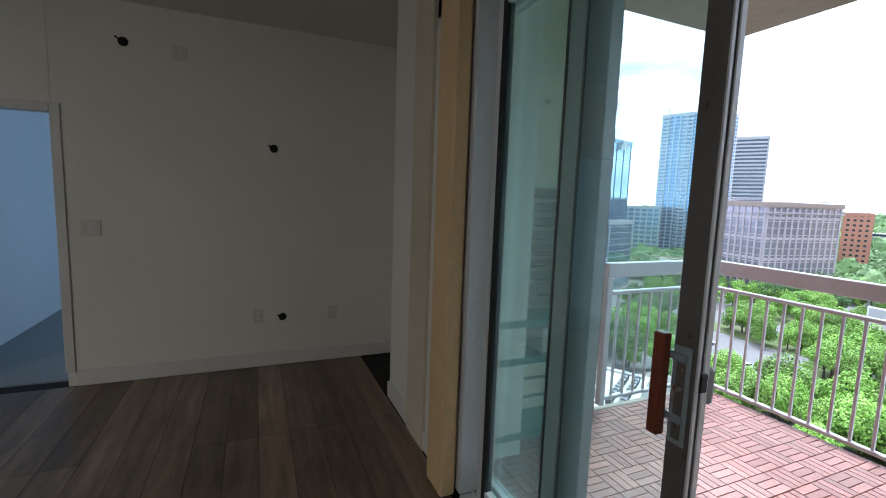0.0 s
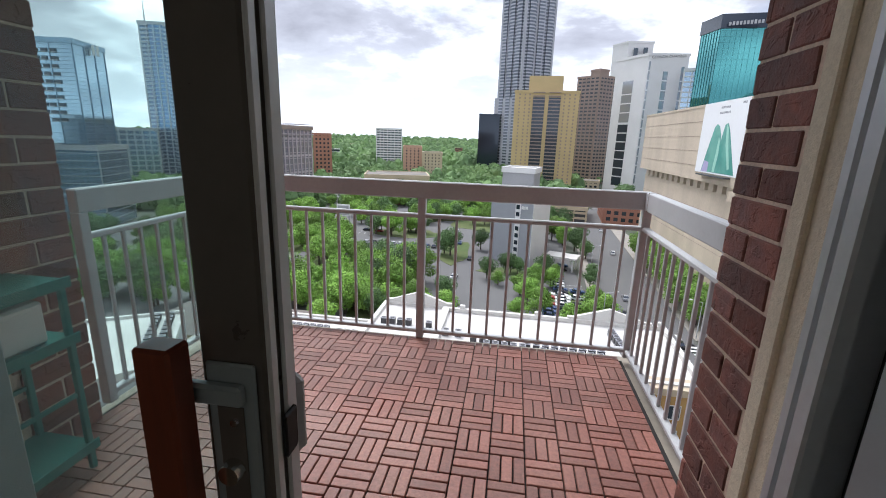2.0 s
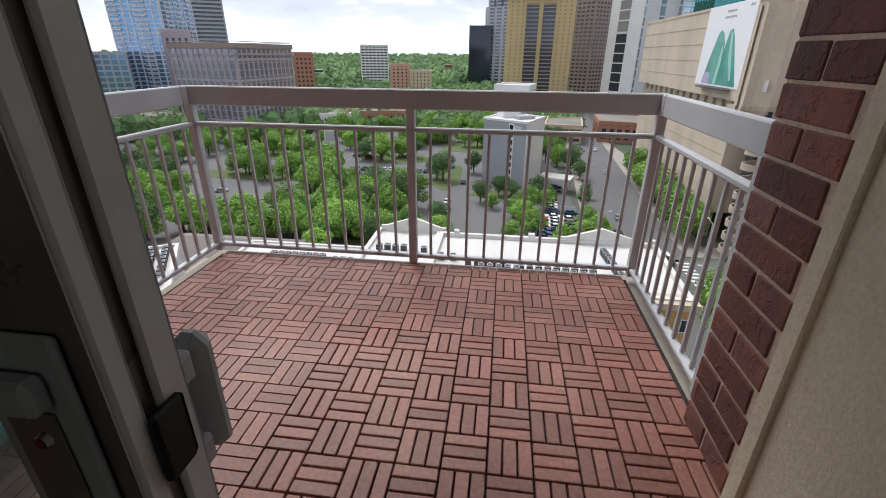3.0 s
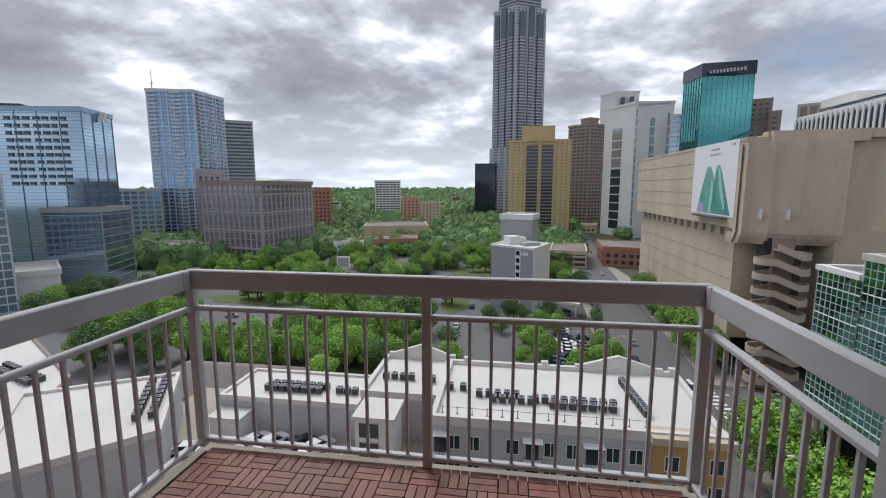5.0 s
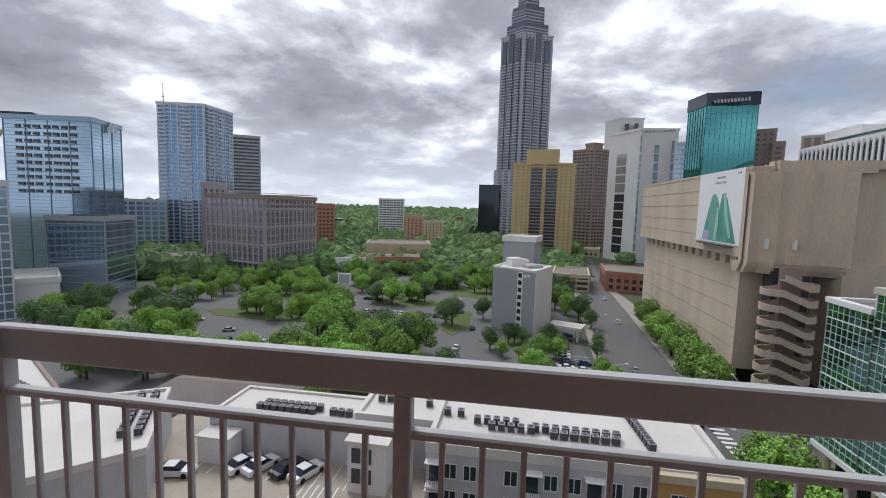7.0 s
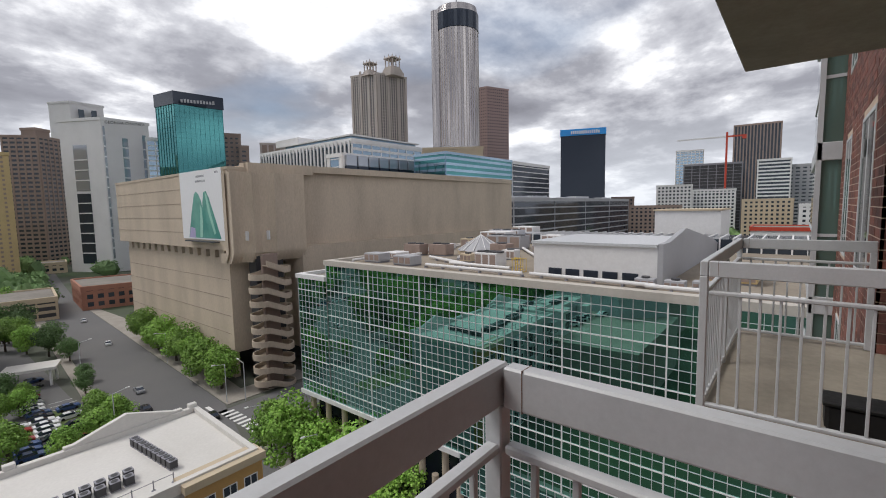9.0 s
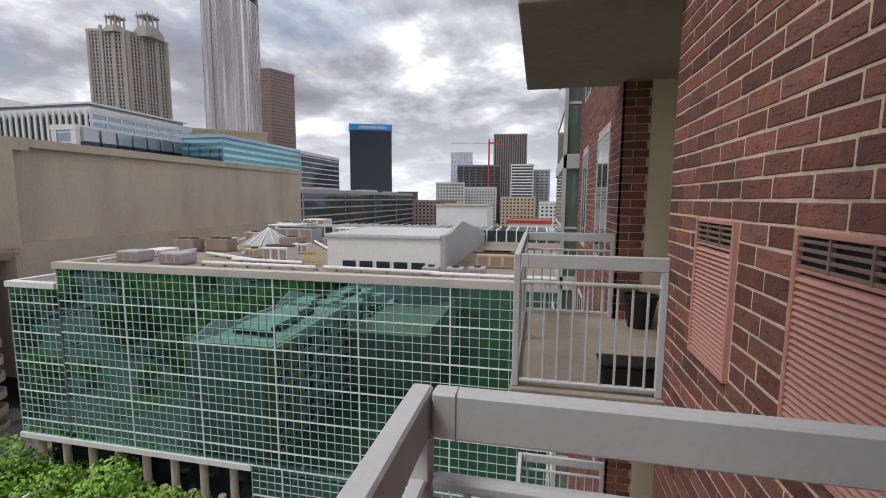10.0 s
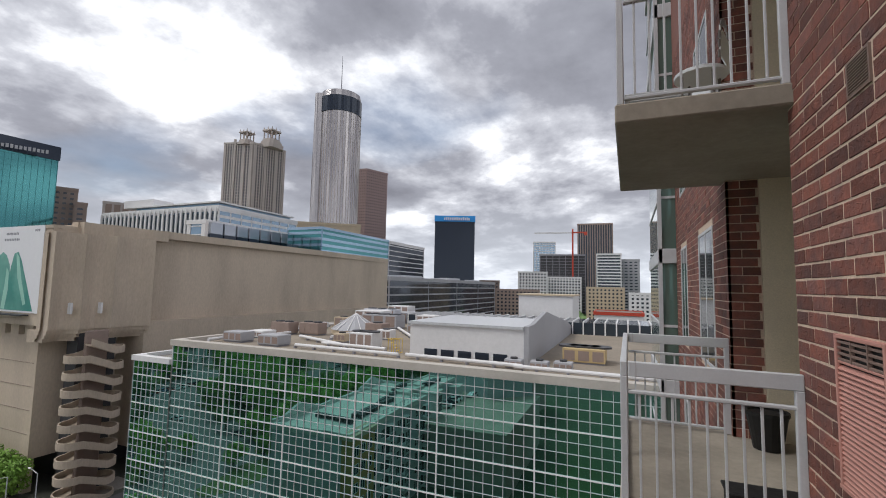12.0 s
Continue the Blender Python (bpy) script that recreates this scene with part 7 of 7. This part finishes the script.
# far woods: leaf clumps without end
def woods(name, az0, az1, d0, d1, n, size, seed, label, leaves=16, spread=0.32):
    r = random.Random(seed)
    vs, fs = [], []
    for i in range(n):
        az, u = r.uniform(az0, az1), r.uniform(0, 1)
        d = d0 * (d1 / d0) ** u
        x, y = polar(az, d)
        if 26 < x < 100 and d < 520 and abs(x - (42 + (y - 110) * 0.13)) < 20:
            continue
        s = size * r.uniform(0.65, 1.35) * (1 + d / 2500)
        tall = r.uniform(0.75, 1.25)
        # dark inner mass of twigs, uneven, then leaf clumps over it
        b = len(vs)
        rings = ((0.05, 0.62), (0.55, 0.86), (1.0, 0.70), (1.35, 0.32))
        for zz, rr in rings:
            for k in range(6):
                a = 1.0472 * k + r.uniform(-0.3, 0.3)
                q = s * rr * r.uniform(0.75, 1.1)
                vs.append((x + q * math.cos(a), y + q * math.sin(a), GROUND + s * zz * tall * r.uniform(0.92, 1.1)))
        for m_ in range(3):
            for k in range(6):
                n_ = (k + 1) % 6
                fs.append((b + m_ * 6 + k, b + m_ * 6 + n_, b + m_ * 6 + 6 + n_, b + m_ * 6 + 6 + k))
        fs.append(tuple(b + 18 + k for k in range(6)))
        for j in range(leaves):
            a, e = r.uniform(0, 6.283), r.uniform(0.0, 1.5)
            q = s * r.uniform(0.8, 1.08)
            c = Vector((x + q * math.cos(a) * math.cos(e), y + q * math.sin(a) * math.cos(e), GROUND + s * 0.35 + q * 1.1 * tall * math.sin(e)))
            q = s * spread
            o = [Vector((r.uniform(-1, 1), r.uniform(-1, 1), r.uniform(-0.6, 0.8))) * q for k in range(4)]
            b = len(vs)
            vs += [tuple(c + p) for p in o]
            fs += [(b, b + 1, b + 2), (b + 1, b + 2, b + 3)]
    me = bpy.data.meshes.new(name)
    me.from_pydata(vs, [], fs)
    me.materials.append(M["leaf_far"])
    tagged(new(name, me), label, "woods", "", "stuff")


M["leaf_far"] = mat("leaves_far", (0.17, 0.275, 0.10), 0.85, 0, 0.15, 0.3, 0.8, 0.02, island=0.25, tint=(0.12, 0.20, 0.095))
woods("woods_middle", -58, 14, 300, 720, 1900, 6.0, 5, "spring-green trees filling blocks beyond the parking lots", 46, 0.17)
woods("woods_far", -62, 20, 650, 4300, 8500, 9.0, 6, "distant woods reaching to the horizon", 12, 0.24)
woods("woods_east", 60, 100, 500, 3000, 1500, 7.0, 8, "distant trees between eastern buildings")

# ---- small repeated pieces: bricks, deck slats, floor planks ----
rng = random.Random(7)


def rough_box(lo, hi, cut, jitter):
    """A box with chamfered, slightly uneven edges."""
    bm = box(lo, hi)
    for v in bm.verts:
        v.co += Vector((rng.uniform(-jitter, jitter), rng.uniform(-jitter, jitter), rng.uniform(-jitter, jitter)))
    bmesh.ops.bevel(bm, geom=list(bm.edges), offset=cut, segments=1, affect="EDGES", profile=0.5)
    return bm


JOINT = 0.0115
BRICKS = {}


def brick_mesh(length):
    key = (round(length, 3), rng.randrange(4))
    if key not in BRICKS:
        BRICKS[key] = mesh_of("brick", rough_box((0, -0.03, 0), (length - JOINT, 0.0, COURSE - JOINT), 0.004, 0.0022), M["brick"])
    return BRICKS[key]


def cut_runs(x0, x1, row, holes, z):
    """The bricks of one course between x0 and x1, in running bond, cut at holes."""
    segs = [(x0, x1)]
    for hx0, hx1, hz0, hz1 in holes:
        if z + COURSE > hz0 and z < hz1:
            segs = [p for a, b in segs for p in ((a, min(b, hx0)), (max(a, hx1), b)) if p[1] - p[0] > 0.03]
    for a, b in segs:
        s = x0 - (0.161 if row % 2 else 0.070)
        while s < b:
            lo, hi = max(s, a), min(s + BRICK_L, b)
            if hi - lo > 0.03:
                yield lo, hi
            s += BRICK_L


def brick_field(wall, x0, x1, z0, z1, holes, put, single):
    """Bricks on one face; put(x, z) gives the pose of a brick's lower corner; single: the span in height with bricks of their own."""
    far = bmesh.new()
    r0 = math.floor(z0 / COURSE)
    for row in range(r0, math.ceil(z1 / COURSE)):
        z = row * COURSE
        for lo, hi in cut_runs(x0, x1, row, holes, z):
            if single[0] <= z < single[1]:
                b = part("brick", brick_mesh(hi - lo), None, None)
                b.matrix_world = put(lo, z)
                b.parent = wall
            else:
                fs = add_box(far, (lo, -0.03, z), (hi - JOINT, rng.uniform(-0.002, 0.002), z + COURSE - JOINT))
    far.transform(put(0, 0))
    ob = part("bricks", far, M["brick_joined"], wall)
    tagged(ob, "", "", "", "stuff")


walls = {o.name: o for o in scene.objects}
vents = [(1.46 - 0.005, 1.995, 0.602 + k * FLOOR_H, 1.39 + k * FLOOR_H) for k in (-1, 0)] + [(0.335, 0.945, 0.602 + k * FLOOR_H, 1.39 + k * FLOOR_H) for k in (-1, 0)] + [(1.475, 1.725, 2.602, 2.788)]
brick_field(walls["wall_facade_middle"], RX1, QX0, -9.0, 6.0, vents, lambda x, z: pose(x, FAC, z), (0.0, 2.9))
wins = [(5.74 + d, 7.06 + d, 0.54 + k * FLOOR_H, 2.51 + k * FLOOR_H) for k in (-1, 0, 1) for d in (0,)] + [(8.59, 9.61, 0.54 + k * FLOOR_H, 2.51 + k * FLOOR_H) for k in (-1, 0, 1)]
brick_field(walls["wall_facade_east"], QX1, 10.6, -6.0, 7.0, wins, lambda x, z: pose(x, FAC, z), (99, 99))
brick_field(walls["wall_facade_west"], RX0 - 2.44, RX0, -2.0, 5.0, [], lambda x, z: pose(x, FAC, z), (99, 99))
# the returns in the recesses
def returns(wall, sx, face, z0, z1, own):
    """Bricks on the side of a recess: face is +1 where it looks east, -1 where it looks west."""
    far = bmesh.new()
    for row in range(math.floor(z0 / COURSE), math.ceil(z1 / COURSE)):
        z = row * COURSE
        cuts = ((0.0, 0.305), (0.305, 0.33)) if row % 2 else ((0.0, 0.15), (0.15, 0.33))
        for a, b in cuts:
            if b - a < 0.05:
                continue
            m = pose(sx, FAC - a, z, 0, 0, -90) if face > 0 else pose(sx, FAC - b + JOINT, z, 0, 0, 90)
            if own:
                o = part("brick", brick_mesh(b - a), None, None)
                o.matrix_world = m
                o.parent = wall
            else:
                n0 = len(far.verts)
                add_box(far, (0, -0.03, 0), (b - a - JOINT, 0, COURSE - JOINT))
                far.verts.ensure_lookup_table()
                for v in far.verts[n0:]:
                    v.co = m @ v.co
    if not own:
        tagged(part("bricks", far, M["brick_joined"], wall), "", "", "", "stuff")
    else:
        far.free()


returns(walls["wall_recess_east"], RX1, -1, -0.05, 2.8, True)
returns(walls["wall_recess_west"], RX0, 1, -0.05, 2.8, True)
returns(walls["wall_neighbour_east"], QX1, -1, -4.0, 6.5, False)

# deck: square tiles of four slats, laid basket-weave
deck = tagged(part("deck", box((-BW + 0.03, DOOR + 0.125, -0.044), (-0.03, -0.03, -0.018)), M["deck_base"]), "reddish hardwood deck of square basket-weave tiles", "deck", "", "structure")
BLOCK = 0.1535
S3 = BLOCK / 3
SLATS = [mesh_of("slat", rough_box((0.0032, 0.0032, 0), (BLOCK - 0.0032, S3 - 0.0032, 0.018), 0.0025, 0.0006), M["deck_wood"]) for i in range(4)]
rest = []
for i in range(17):
    for j in range(15):
        tx, ty = -0.055 - (i + 1) * BLOCK, -0.012 - (j + 1) * BLOCK
        near = i < 10 and j >= 5
        for k in range(3):
            m = pose(tx + (k + 1) * S3, ty, -0.018, 0, 0, 90) if (i + j) % 2 else pose(tx, ty + k * S3, -0.018)
            if near:
                o = part("slat", SLATS[rng.randrange(4)], None, deck)
                o.matrix_basis = m
            else:
                rest.append(m)
far = bmesh.new()
for m in rest:
    n0 = len(far.verts)
    add_box(far, (0.0032, 0.0032, 0), (BLOCK - 0.0032, S3 - 0.0032, 0.018))
    far.verts.ensure_lookup_table()
    for v in far.verts[n0:]:
        v.co = m @ v.co
tagged(part("slats", far, M["deck_wood_joined"], deck), "", "", "", "stuff")

# floor planks
PLANKS = [mesh_of("plank", rough_box((0.001, 0.001, 0), (1.199, 0.179, 0.011), 0.0012, 0.0), M["plank"]) for i in range(2)]
for r in range(18):
    y = IN - 0.02 - (r + 1) * 0.18
    s = WEST + 0.005 - rng.uniform(0, 0.0)
    for c in range(5):
        o = part("plank", PLANKS[c % 2], None, floor)
        o.location = (s + c * 1.2, y, FL - 0.012)
